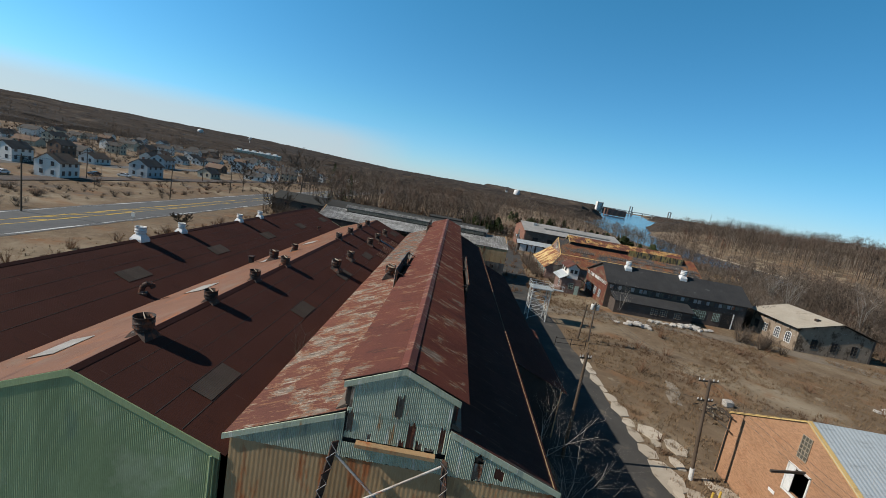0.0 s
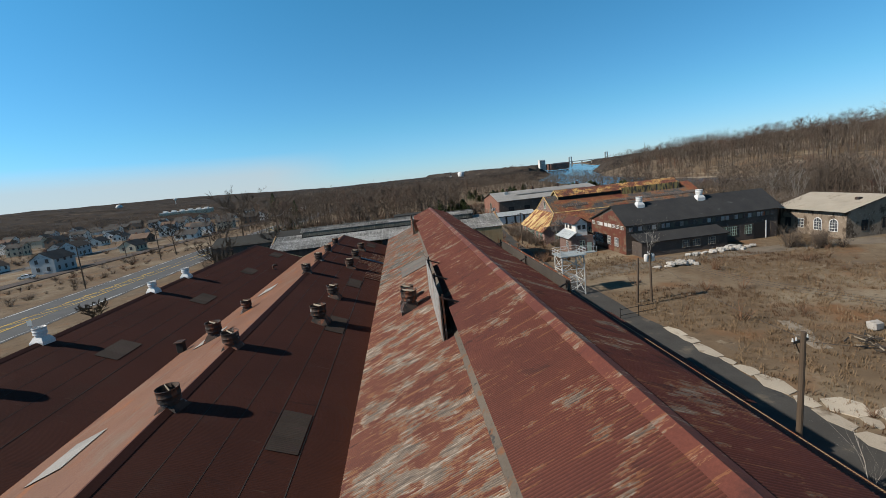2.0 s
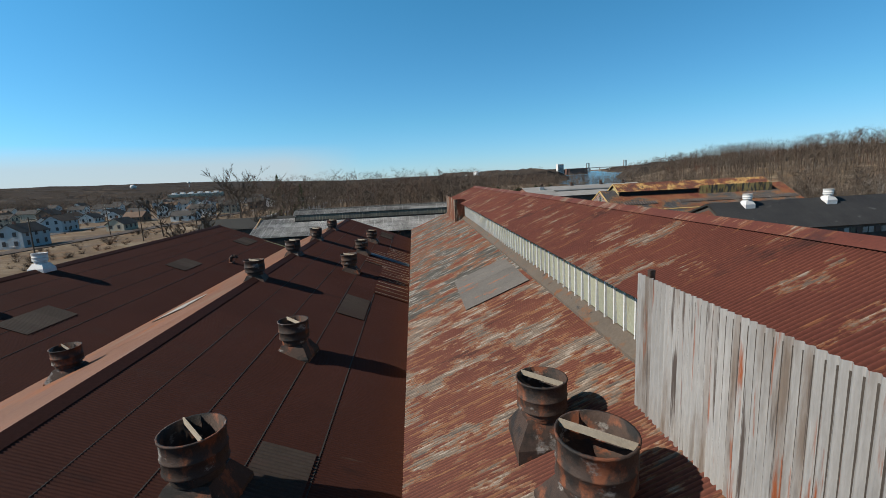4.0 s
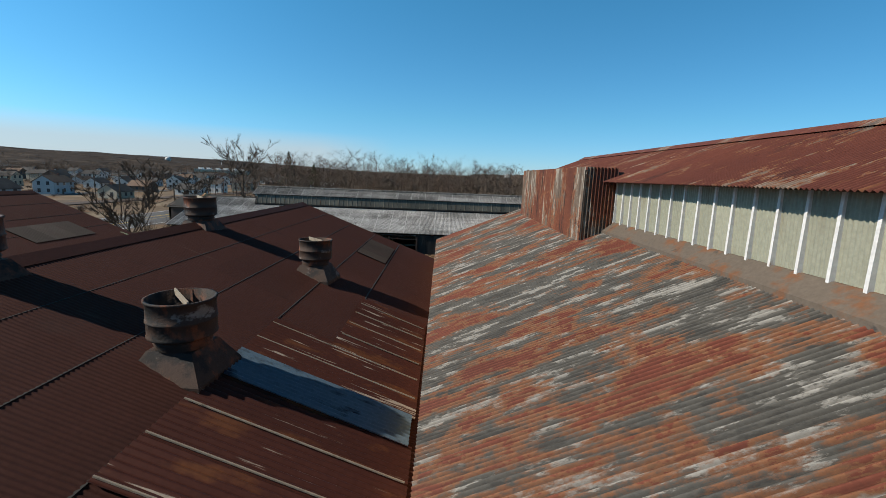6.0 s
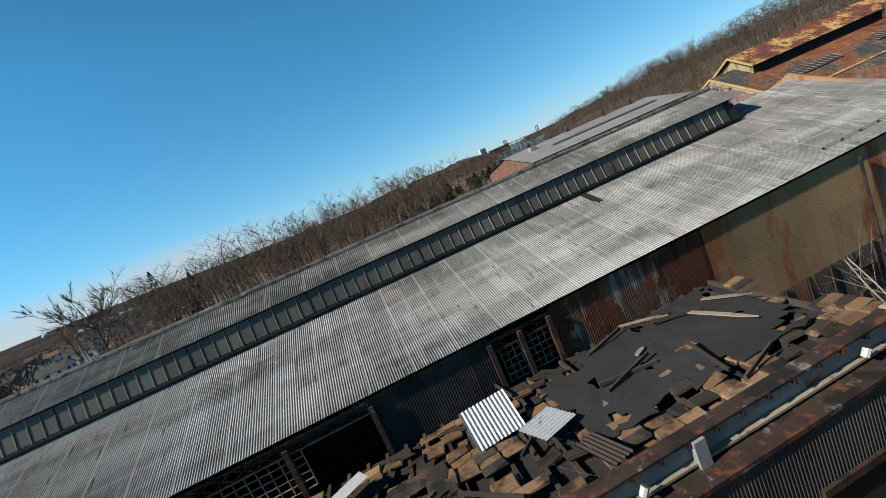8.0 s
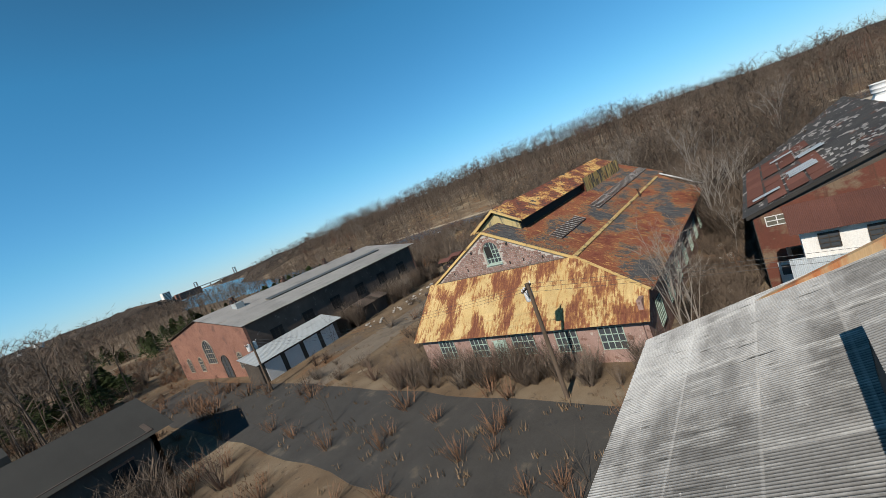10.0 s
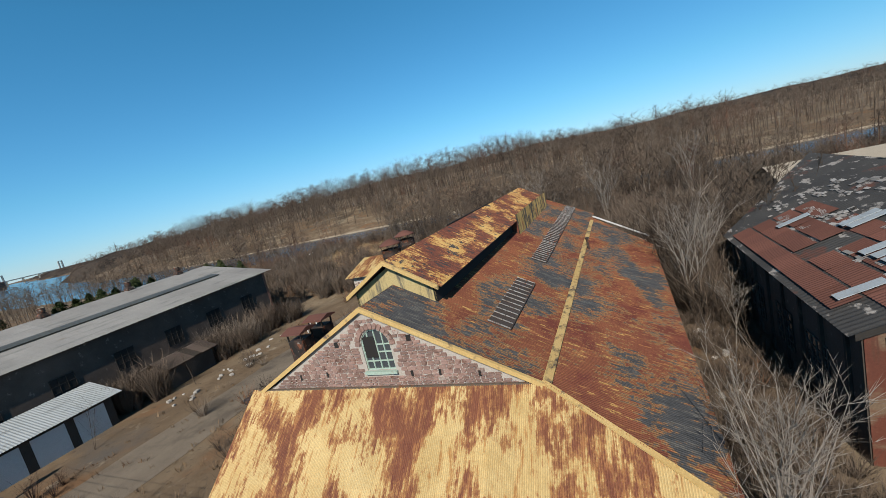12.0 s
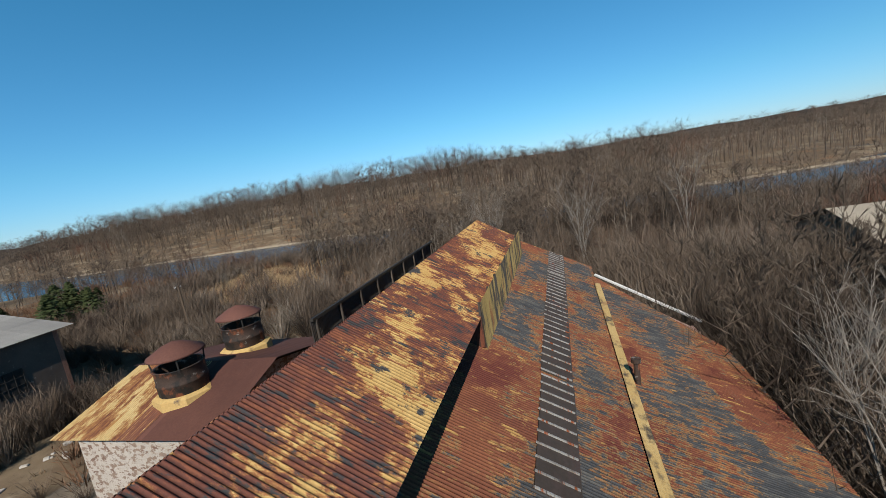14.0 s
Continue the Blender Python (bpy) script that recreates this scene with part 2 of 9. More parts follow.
GABLE_WALL = surface("pale_green_grey_sheet", ((0.36, 0.41, 0.3), (0.45, 0.49, 0.375)), [
    ((0.24, 0.29, 0.24), (2.5, 1, 0.5), 0.54, 0.66), ((0.36, 0.2, 0.09), (1.2, 1, 0.35), 0.64, 0.7), ((0.6, 0.6, 0.52), (6, 1, 0.6), 0.58, 0.66)], rough=0.75, vary=0.1, grain=(3, 3, 0.4))
MON_WALL = surface("olive_cream_panel", ((0.27, 0.275, 0.205), (0.34, 0.34, 0.26)), [((0.22, 0.2, 0.14), (1, 2, 0.5), 0.58, 0.75)], rough=0.55, vary=0.12)
TAN_WALL = surface("tan_painted_panel", ((0.36, 0.25, 0.1), (0.42, 0.3, 0.13)), [((0.22, 0.11, 0.07), (1, 0.8, 0.6), 0.56, 0.66)], rough=0.6, vary=0.15)
RUST_WALL = flaky("rust_streaked_sheet", ((0.1, 0.032, 0.02), (0.16, 0.052, 0.026)), (0.2, 0.075, 0.032), ((0.075, 0.055, 0.042), (0.13, 0.095, 0.07), (0.28, 0.245, 0.2)), 0.5, (0.6, 0.8, 0.4), (4.5, 6.0, 0.8),
                  stain=[((0.04, 0.022, 0.018), (2.5, 4.0, 0.5), 0.53, 0.6)], rib_shade=0, sheet=0.05, shift=2.0)
PALE_STEEL = surface("streaked_galvanised_sheet", ((0.3, 0.29, 0.275), (0.4, 0.385, 0.365)), [
    ((0.2, 0.16, 0.13), (0.5, 3, 0.25), 0.52, 0.64), ((0.28, 0.085, 0.035), (0.5, 7, 0.3), 0.57, 0.62), ((0.1, 0.08, 0.07), (0.5, 10, 0.3), 0.58, 0.63)], rough=0.6, metal=0.2, vary=0.15, grain=(3, 3, 0.3))
BLACK_WALL = surface("sooty_dark_sheet", ((0.035, 0.034, 0.033), (0.06, 0.056, 0.052)), [((0.11, 0.07, 0.05), (0.6, 1, 0.3), 0.6, 0.72)], rough=0.8, vary=0.25, grain=(3, 3, 0.3))
GREYBROWN_WALL = surface("grey_brown_ribbed_sheet", ((0.11, 0.1, 0.09), (0.16, 0.145, 0.13)), [((0.3, 0.12, 0.06), (0.5, 1, 0.3), 0.6, 0.72), ((0.05, 0.047, 0.045), (0.7, 1, 0.3), 0.55, 0.7)], rough=0.8, vary=0.2, grain=(3, 3, 0.3))
OCHRE_WALL = surface("rusty_ochre_sheet", ((0.36, 0.235, 0.12), (0.44, 0.3, 0.165)), [((0.36, 0.13, 0.05), (1.2, 1, 0.3), 0.53, 0.62), ((0.1, 0.08, 0.06), (0.5, 1, 0.2), 0.6, 0.72)], rough=0.8, vary=0.15, grain=(3, 3, 0.3))
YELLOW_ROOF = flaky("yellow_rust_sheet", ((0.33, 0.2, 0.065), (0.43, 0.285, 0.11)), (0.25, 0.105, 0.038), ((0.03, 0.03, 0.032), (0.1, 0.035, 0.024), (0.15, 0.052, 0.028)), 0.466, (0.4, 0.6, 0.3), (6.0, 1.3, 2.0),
                    stain=[((0.2, 0.08, 0.035), (5.0, 0.9, 1.0), 0.57, 0.6), ((0.036, 0.036, 0.038), (1.3, 0.9, 0.6), 0.55, 0.58)], sheet=0.03, rib_shade=0.26, soft=0.01)
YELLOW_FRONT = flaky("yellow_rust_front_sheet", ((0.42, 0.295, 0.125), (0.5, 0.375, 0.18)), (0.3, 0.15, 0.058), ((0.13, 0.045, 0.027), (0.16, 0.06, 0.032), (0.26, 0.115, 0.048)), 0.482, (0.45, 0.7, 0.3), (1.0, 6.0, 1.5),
                     stain=[((0.33, 0.175, 0.062), (0.7, 4.5, 1.0), 0.54, 0.62)], sheet=0.02, rib_shade=0.16, halo=0.05, soft=0.03)
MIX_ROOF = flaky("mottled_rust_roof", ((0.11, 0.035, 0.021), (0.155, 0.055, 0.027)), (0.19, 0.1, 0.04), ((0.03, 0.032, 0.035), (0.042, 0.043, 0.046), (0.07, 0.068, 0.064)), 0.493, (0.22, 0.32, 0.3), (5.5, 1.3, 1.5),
                 stain=[((0.3, 0.175, 0.06), (4.5, 0.9, 1.0), 0.59, 0.62), ((0.09, 0.024, 0.017), (0.3, 0.35, 0.5), 0.52, 0.6), ((0.2, 0.085, 0.035), (6.0, 1.0, 1.0), 0.57, 0.61)], sheet=0.02, rib_shade=0.24, soft=0.012)
YELLOW_TRIM = surface("yellow_weathered_wood", ((0.5, 0.33, 0.12), (0.62, 0.45, 0.2)), [((0.15, 0.11, 0.08), (2, 2, 2), 0.6, 0.7)], rough=0.8)
YELLOW_WALL = surface("yellow_streaked_sheet", ((0.42, 0.33, 0.15), (0.5, 0.4, 0.2)), [((0.1, 0.1, 0.09), (3, 3, 0.5), 0.5, 0.64)], rough=0.8)
TAR_ROOF = surface("black_felt_roof", ((0.032, 0.032, 0.034), (0.05, 0.05, 0.05)), [((0.1, 0.1, 0.1), (0.5, 0.5, 1), 0.62, 0.75), ((0.35, 0.33, 0.31), (2, 2, 1), 0.73, 0.76)], rough=0.9, bump=0.3)
SHINGLE_ROOF = surface("peeling_shingle_roof", ((0.045, 0.045, 0.047), (0.075, 0.073, 0.07)), [((0.33, 0.31, 0.29), (0.7, 1.6, 1), 0.57, 0.62), ((0.13, 0.06, 0.045), (0.35, 0.35, 1), 0.58, 0.64)], rough=0.9, bump=0.4)
TILE_ROOF = surface("red_brown_sheet_roof", ((0.11, 0.05, 0.04), (0.15, 0.066, 0.05)), [((0.25, 0.22, 0.2), (2, 2, 1), 0.68, 0.71)], rough=0.85, vary=0.2)
DARKGREY_ROOF = surface("dark_slate_grey_roof", ((0.04, 0.039, 0.036), (0.05, 0.049, 0.045)), [((0.1, 0.1, 0.095), (1, 1, 1), 0.7, 0.76)], rough=0.9, bump=0.2)
PALE_ROOF = surface("pale_grey_board_roof", ((0.27, 0.26, 0.25), (0.34, 0.33, 0.31)), [((0.2, 0.14, 0.09), (0.3, 0.5, 1), 0.64, 0.74), ((0.2, 0.2, 0.19), (0.2, 1.2, 1), 0.55, 0.7)], rough=0.85, vary=0.08)
BEIGE_ROOF = surface("beige_felt_roof", ((0.36, 0.32, 0.26), (0.44, 0.39, 0.32)), [((0.25, 0.2, 0.15), (0.4, 0.4, 1), 0.6, 0.75)], rough=0.9)
WHITE_METAL = surface("white_painted_metal", ((0.62, 0.62, 0.6), (0.72, 0.71, 0.69)), [((0.3, 0.2, 0.13), (3, 3, 1), 0.68, 0.75)], rough=0.5)
BLUEWHITE_ROOF = surface("pale_blue_grey_sheet", ((0.42, 0.46, 0.48), (0.5, 0.54, 0.56)), [((0.3, 0.32, 0.33), (0.4, 2, 1), 0.56, 0.7)], rough=0.5, metal=0.2)
STONE = surface("reddish_rubble_stone", ((0.23, 0.145, 0.12), (0.31, 0.21, 0.18)), [((0.36, 0.3, 0.26), (2.4, 2.4, 2.4), 0.58, 0.64), ((0.16, 0.09, 0.07), (1.8, 1.8, 1.8), 0.58, 0.64)], rough=0.9, bump=0.5, vary=0.25)
PALE_STONE = surface("pale_rubble_masonry", ((0.4, 0.36, 0.31), (0.48, 0.43, 0.38)), [((0.26, 0.19, 0.15), (4, 4, 6), 0.52, 0.56), ((0.2, 0.13, 0.1), (3, 3, 5), 0.58, 0.61)], rough=0.95, bump=0.6)
MORTAR = surface("pale_mortar", ((0.4, 0.36, 0.32), (0.46, 0.42, 0.37)), rough=0.95, bump=0.3)
BRICK = surface("orange_brown_brick", ((0.31, 0.175, 0.1), (0.37, 0.21, 0.122)), [((0.3, 0.15, 0.08), (0.6, 0.6, 1), 0.55, 0.75)], rough=0.9, bump=0.2, vary=0.18)
RED_BRICK = surface("dull_red_brick", ((0.2, 0.1, 0.075), (0.27, 0.14, 0.1)), [((0.12, 0.07, 0.06), (0.5, 0.5, 0.5), 0.55, 0.7)], rough=0.9, bump=0.3)
DARK_STONE = surface("dark_weathered_masonry", ((0.07, 0.055, 0.047), (0.12, 0.095, 0.08)), [((0.2, 0.17, 0.15), (2, 2, 2), 0.62, 0.68)], rough=0.95, bump=0.5)
DARK_WOOD = surface("weathered_dark_timber", ((0.05, 0.042, 0.036), (0.09, 0.075, 0.062)), [((0.2, 0.17, 0.14), (2, 2, 0.6), 0.64, 0.7)], rough=0.9, bump=0.3, vary=0.3)
PALE_WOOD = surface("weathered_pale_timber", ((0.3, 0.25, 0.19), (0.4, 0.34, 0.26)), [((0.15, 0.12, 0.09), (3, 3, 1), 0.58, 0.7)], rough=0.9, vary=0.2)
POLE_WOOD = surface("creosoted_pole_timber", ((0.09, 0.065, 0.045), (0.13, 0.095, 0.07)), rough=0.9, bump=0.3, grain=(6, 6, 0.4))
RUST_METAL = surface("rusted_iron", ((0.05, 0.036, 0.03), (0.085, 0.055, 0.042)), [((0.2, 0.075, 0.04), (2.5, 2.5, 1.5), 0.54, 0.62), ((0.27, 0.25, 0.23), (2, 2, 3), 0.6, 0.66), ((0.03, 0.027, 0.025), (1.6, 1.6, 1.6), 0.52, 0.6)], rough=0.7, metal=0.15, bump=0.3)
DARK_METAL = surface("blackened_iron", ((0.03, 0.028, 0.026), (0.05, 0.045, 0.04)), rough=0.7, metal=0.2)
GREY_STEEL = surface("pale_blue_grey_girder_paint", ((0.3, 0.33, 0.33), (0.38, 0.41, 0.41)), [((0.26, 0.12, 0.06), (1.4, 3, 3), 0.6, 0.68)], rough=0.6)
LEAD = surface("grey_flashing", ((0.105, 0.085, 0.066), (0.145, 0.115, 0.088)), [((0.18, 0.08, 0.038), (2, 2, 2), 0.55, 0.65), ((0.055, 0.05, 0.046), (3, 3, 3), 0.6, 0.66)], rough=0.7)
ASPHALT = surface("cracked_asphalt", ((0.055, 0.052, 0.048), (0.08, 0.076, 0.07)), [((0.16, 0.135, 0.1), (0.35, 0.35, 1), 0.6, 0.72), ((0.05, 0.05, 0.05), (0.6, 0.6, 1), 0.62, 0.7)], rough=0.9, bump=0.3)
HIGHWAY = surface("grey_road_asphalt", ((0.1, 0.099, 0.097), (0.13, 0.128, 0.125)), [((0.1, 0.1, 0.1), (0.3, 0.04, 1), 0.58, 0.7)], rough=0.9)
CONCRETE = surface("broken_pale_concrete", ((0.4, 0.35, 0.28), (0.5, 0.44, 0.36)), [((0.25, 0.2, 0.15), (0.9, 0.9, 1), 0.56, 0.68)], rough=0.9, bump=0.3, vary=0.15)
SAND = surface("sandy_bank", ((0.36, 0.29, 0.21), (0.45, 0.37, 0.27)), rough=0.95)
YELLOW_LINE = surface("yellow_road_paint", ((0.55, 0.36, 0.06), (0.62, 0.42, 0.1)), rough=0.8)
WHITE_LINE = surface("white_road_paint", ((0.6, 0.6, 0.58), (0.68, 0.68, 0.66)), rough=0.8)
GROUND = surface("dry_winter_grass", ((0.13, 0.092, 0.06), (0.205, 0.15, 0.098)), [
    ((0.29, 0.235, 0.165), (0.045, 0.045, 1), 0.5, 0.66), ((0.21, 0.115, 0.06), (0.11, 0.11, 1), 0.54, 0.68),
    ((0.12, 0.105, 0.09), (0.07, 0.07, 1), 0.57, 0.7), ((0.3, 0.25, 0.185), (0.5, 0.5, 1), 0.6, 0.72), ((0.085, 0.065, 0.05), (1.3, 1.3, 1), 0.58, 0.7)], rough=0.98, bump=0.7, bump_scale=4, spec=0.1)
BARK = surface("grey_brown_bark", ((0.075, 0.058, 0.045), (0.12, 0.094, 0.073)), rough=0.95, spec=0.1)
FAR_WOODS = surface("distant_dark_woods", ((0.045, 0.036, 0.03), (0.07, 0.056, 0.045)), [((0.11, 0.085, 0.065), (0.02, 0.02, 0.05), 0.55, 0.66), ((0.025, 0.022, 0.02), (0.05, 0.05, 0.05), 0.55, 0.62)], rough=0.95, spec=0.05)
WOODS = surface("bare_winter_twigs", ((0.105, 0.08, 0.062), (0.165, 0.128, 0.099)), [((0.22, 0.185, 0.15), (0.1, 0.1, 0.05), 0.56, 0.62), ((0.055, 0.042, 0.034), (0.11, 0.11, 0.03), 0.54, 0.62), ((0.16, 0.08, 0.055), (0.03, 0.03, 0.03), 0.56, 0.68)], rough=0.95, spec=0.1)
SAPLING_BARK = surface("grey_sapling_bark", ((0.2, 0.175, 0.15), (0.3, 0.265, 0.23)), rough=0.9, spec=0.1)
PALE_BARK = surface("pale_sycamore_bark", ((0.4, 0.36, 0.31), (0.55, 0.5, 0.44)), [((0.2, 0.16, 0.13), (4, 4, 1), 0.55, 0.68)], rough=0.9, spec=0.1)
REEDS = surface("tan_dry_reeds", ((0.33, 0.23, 0.13), (0.42, 0.31, 0.19)), rough=0.95, spec=0.1)
DRY_GRASS = surface("dull_dry_grass", ((0.18, 0.125, 0.075), (0.25, 0.175, 0.11)), [((0.13, 0.08, 0.05), (0.1, 0.1, 0.1), 0.5, 0.6)], rough=0.95, spec=0.1)
DIRT = surface("packed_tan_dirt", ((0.16, 0.13, 0.1), (0.23, 0.19, 0.145)), [((0.11, 0.09, 0.07), (0.2, 0.2, 1), 0.5, 0.65)], rough=0.95, bump=0.4)
BRUSH = surface("reddish_dry_brush", ((0.15, 0.085, 0.055), (0.22, 0.13, 0.08)), rough=0.95, spec=0.1)
EVERGREEN = surface("dark_pine_green", ((0.035, 0.05, 0.02), (0.065, 0.08, 0.032)), [((0.1, 0.1, 0.045), (0.5, 0.5, 0.5), 0.62, 0.75)], rough=0.9, spec=0.1)
MINT = surface("faded_mint_paint", ((0.33, 0.44, 0.37), (0.42, 0.52, 0.45)), [((0.25, 0.2, 0.15), (2, 2, 1), 0.6, 0.7)], rough=0.7)
WHITE_WALL = surface("white_house_siding", ((0.7, 0.67, 0.62), (0.8, 0.77, 0.72)), rough=0.7)
CREAM_WALL = surface("cream_siding", ((0.5, 0.43, 0.32), (0.58, 0.5, 0.38)), rough=0.7)
BLUE_WALL = surface("pale_blue_siding", ((0.42, 0.45, 0.46), (0.5, 0.53, 0.54)), rough=0.7)
SOFT_GREY = surface("grey_house_roof", ((0.06, 0.056, 0.053), (0.1, 0.094, 0.088)), rough=0.9)
SOFT_BROWN = surface("brown_house_roof", ((0.15, 0.1, 0.075), (0.2, 0.14, 0.1)), rough=0.9)


def plain(name, col, rough=0.5, metal=0.0, trans=0.0):
    m = bpy.data.materials.new(name)
    m.use_nodes = True
    b = m.node_tree.nodes["Principled BSDF"]
    b.inputs["Base Color"].default_value = (*col, 1)
    b.inputs["Roughness"].default_value = rough
    b.inputs["Metallic"].default_value = metal
    b.inputs["Transmission Weight"].default_value = trans
    return m


# Near-black fill: the shade of unlit interiors put into a flat colour.
VOID = plain("painted_interior_shade", (0.012, 0.011, 0.01), 0.95)
GLASS = plain("dusty_window_glass", (0.05, 0.055, 0.06), 0.12)
FOG_GLASS = surface("clouded_glazing", ((0.085, 0.08, 0.062), (0.125, 0.118, 0.092)), [((0.06, 0.055, 0.045), (1.5, 1.5, 0.8), 0.55, 0.7)], rough=0.4, spec=0.25, vary=0.2)
WIRE = plain("black_cable", (0.02, 0.02, 0.02), 0.6)


def coursed(m, mortar):
    """Adds brick courses to a wall material."""
    nt = m.node_tree
    b = nt.nodes["Principled BSDF"]
    old = b.inputs["Base Color"].links[0].from_socket
    g = nt.nodes.new("ShaderNodeNewGeometry")
    sp = nt.nodes.new("ShaderNodeSeparateXYZ")
    nt.links.new(g.outputs["Position"], sp.inputs[0])
    ad = nt.nodes.new("ShaderNodeMath")
    nt.links.new(sp.outputs["X"], ad.inputs[0])
    nt.links.new(sp.outputs["Y"], ad.inputs[1])
    cb = nt.nodes.new("ShaderNodeCombineXYZ")
    nt.links.new(ad.outputs[0], cb.inputs[0])
    nt.links.new(sp.outputs["Z"], cb.inputs[1])
    bk = nt.nodes.new("ShaderNodeTexBrick")
    bk.inputs["Scale"].default_value = 1.0
    bk.inputs["Brick Width"].default_value = 0.225
    bk.inputs["Row Height"].default_value = 0.075
    bk.inputs["Mortar Size"].default_value = 0.006
    bk.inputs["Color1"].default_value = (0.8, 0.78, 0.76, 1)
    bk.inputs["Color2"].default_value = (1.15, 1.12, 1.08, 1)
    bk.inputs["Mortar"].default_value = (*mortar, 1)
    nt.links.new(cb.outputs[0], bk.inputs["Vector"])
    nt.links.new(mixed(nt, old, bk.outputs["Color"], 1.0, "MULTIPLY"), b.inputs["Base Color"])


coursed(BRICK, (1.25, 1.3, 1.4))
coursed(RED_BRICK, (1.3, 1.35, 1.4))


def water_material():
    m = bpy.data.materials.new("river_water")
    m.use_nodes = True
    nt = m.node_tree
    b = nt.nodes["Principled BSDF"]
    b.inputs["Base Color"].default_value = (0.018, 0.04, 0.07, 1)
    b.inputs["Roughness"].default_value = 0.16
    bn = nt.nodes.new("ShaderNodeBump")
    bn.inputs["Strength"].default_value = 0.5
    bn.inputs["Distance"].default_value = 0.15
    nt.links.new(noise_node(nt, mapped(nt), 0.7, 4, 0.6), bn.inputs["Height"])
    nt.links.new(bn.outputs["Normal"], b.inputs["Normal"])
    return m


WATER = water_material()

# ---- mesh helpers ----
def thing(name, label, category, kind="", group=""):
    ob = new(name)
    ob.empty_display_size = 0.3
    return tagged(ob, label, category, group, kind)


def mesh_of(name, bm):
    me = bpy.data.meshes.new(name)
    bmesh.ops.recalc_face_normals(bm, faces=bm.faces)
    bm.to_mesh(me)
    bm.free()
    return me


def part(name, bm, material=None, parent=None, label=""):
    me = bm if isinstance(bm, bpy.types.Mesh) else mesh_of(name, bm)
    if material and not me.materials:
        me.materials.append(material)
    ob = new(name, me)
    if parent is not None:
        ob.parent = parent
    if label:
        ob["label"] = label
    return ob


def raw(name, verts, faces, material=None, smooth=False):
    me = bpy.data.meshes.new(name)
    me.from_pydata(verts, [], faces)
    if smooth:
        me.polygons.foreach_set("use_smooth", [True] * len(me.polygons))
    if material:
        me.materials.append(material)
    me.update()
    return me


def box(bm, x0, x1, y0, y1, z0, z1, bevel=0.0):
    r = bmesh.ops.create_cube(bm, size=1, matrix=Matrix.Translation(((x0 + x1) / 2, (y0 + y1) / 2, (z0 + z1) / 2)) @ Matrix.Diagonal((abs(x1 - x0), abs(y1 - y0), abs(z1 - z0), 1)))
    if bevel:
        es = list({e for v in r["verts"] for e in v.link_edges})
        bmesh.ops.bevel(bm, geom=es, offset=bevel, segments=1, affect="EDGES")
    return bm


def boxed(*a, bevel=0.0):
    return box(bmesh.new(), *a, bevel=bevel)


def bar(bm, a, b, w, h=None, sides=4, w2=None):
    """A straight bar from a to b; sides 4: square of w by h; else round of radius w, tapering to w2."""
    a, b = Vector(a), Vector(b)
    d = b - a
    m = Matrix.Translation((a + b) / 2) @ d.to_track_quat("Z", "Y").to_matrix().to_4x4()
    if sides == 4:
        bmesh.ops.create_cube(bm, size=1, matrix=m @ Matrix.Diagonal((w, h or w, d.length, 1)))
    else:
        bmesh.ops.create_cone(bm, cap_ends=True, segments=sides, radius1=w, radius2=w if w2 is None else w2, depth=d.length, matrix=m)
    return bm


def barred(a, b, w, h=None, sides=4, w2=None):
    return bar(bmesh.new(), a, b, w, h, sides, w2)


def prism(pts, depth):
    """A flat outline of 3D points, given thickness along the vector depth."""
    bm = bmesh.new()
    vs = [bm.verts.new(p) for p in pts]
    f = bm.faces.new(vs)
    r = bmesh.ops.extrude_face_region(bm, geom=[f])
    bmesh.ops.translate(bm, verts=[g for g in r["geom"] if isinstance(g, bmesh.types.BMVert)], vec=Vector(depth))
    return bm


def turned(rings, sides=20, cap_top=False, cap_bottom=True):
    """A surface of revolution about z from rings of (radius, z)."""
    verts, faces = [], []
    for r, z in rings:
        verts += [(r * math.cos(2 * math.pi * k / sides), r * math.sin(2 * math.pi * k / sides), z) for k in range(sides)]
    for i in range(len(rings) - 1):
        for k in range(sides):
            j = (k + 1) % sides
            faces.append((i * sides + k, i * sides + j, (i + 1) * sides + j, (i + 1) * sides + k))
    if cap_bottom:
        faces.append(tuple(reversed(range(sides))))
    if cap_top:
        faces.append(tuple(range((len(rings) - 1) * sides, len(rings) * sides)))
    return verts, faces


SHEETS = {}


def sheet_mesh(length, width, pitch, amp, material, thick=0.0):
    """A corrugated sheet: x runs down the slope, y across the waves, z is its normal."""
    key = (round(length, 3), round(width, 3), pitch, amp, material.name)
    if key not in SHEETS:
        n = max(1, round(width / pitch)) * 6
        prof = [(width * k / n, amp * math.cos(2 * math.pi * k / 6)) for k in range(n + 1)]
        verts = [(x, y, z) for x in (0.0, length) for y, z in prof]
        faces = [(k, k + n + 1, k + n + 2, k + 1) for k in range(n)]
        SHEETS[key] = raw("sheet", verts, faces, material, smooth=True)
    return SHEETS[key]


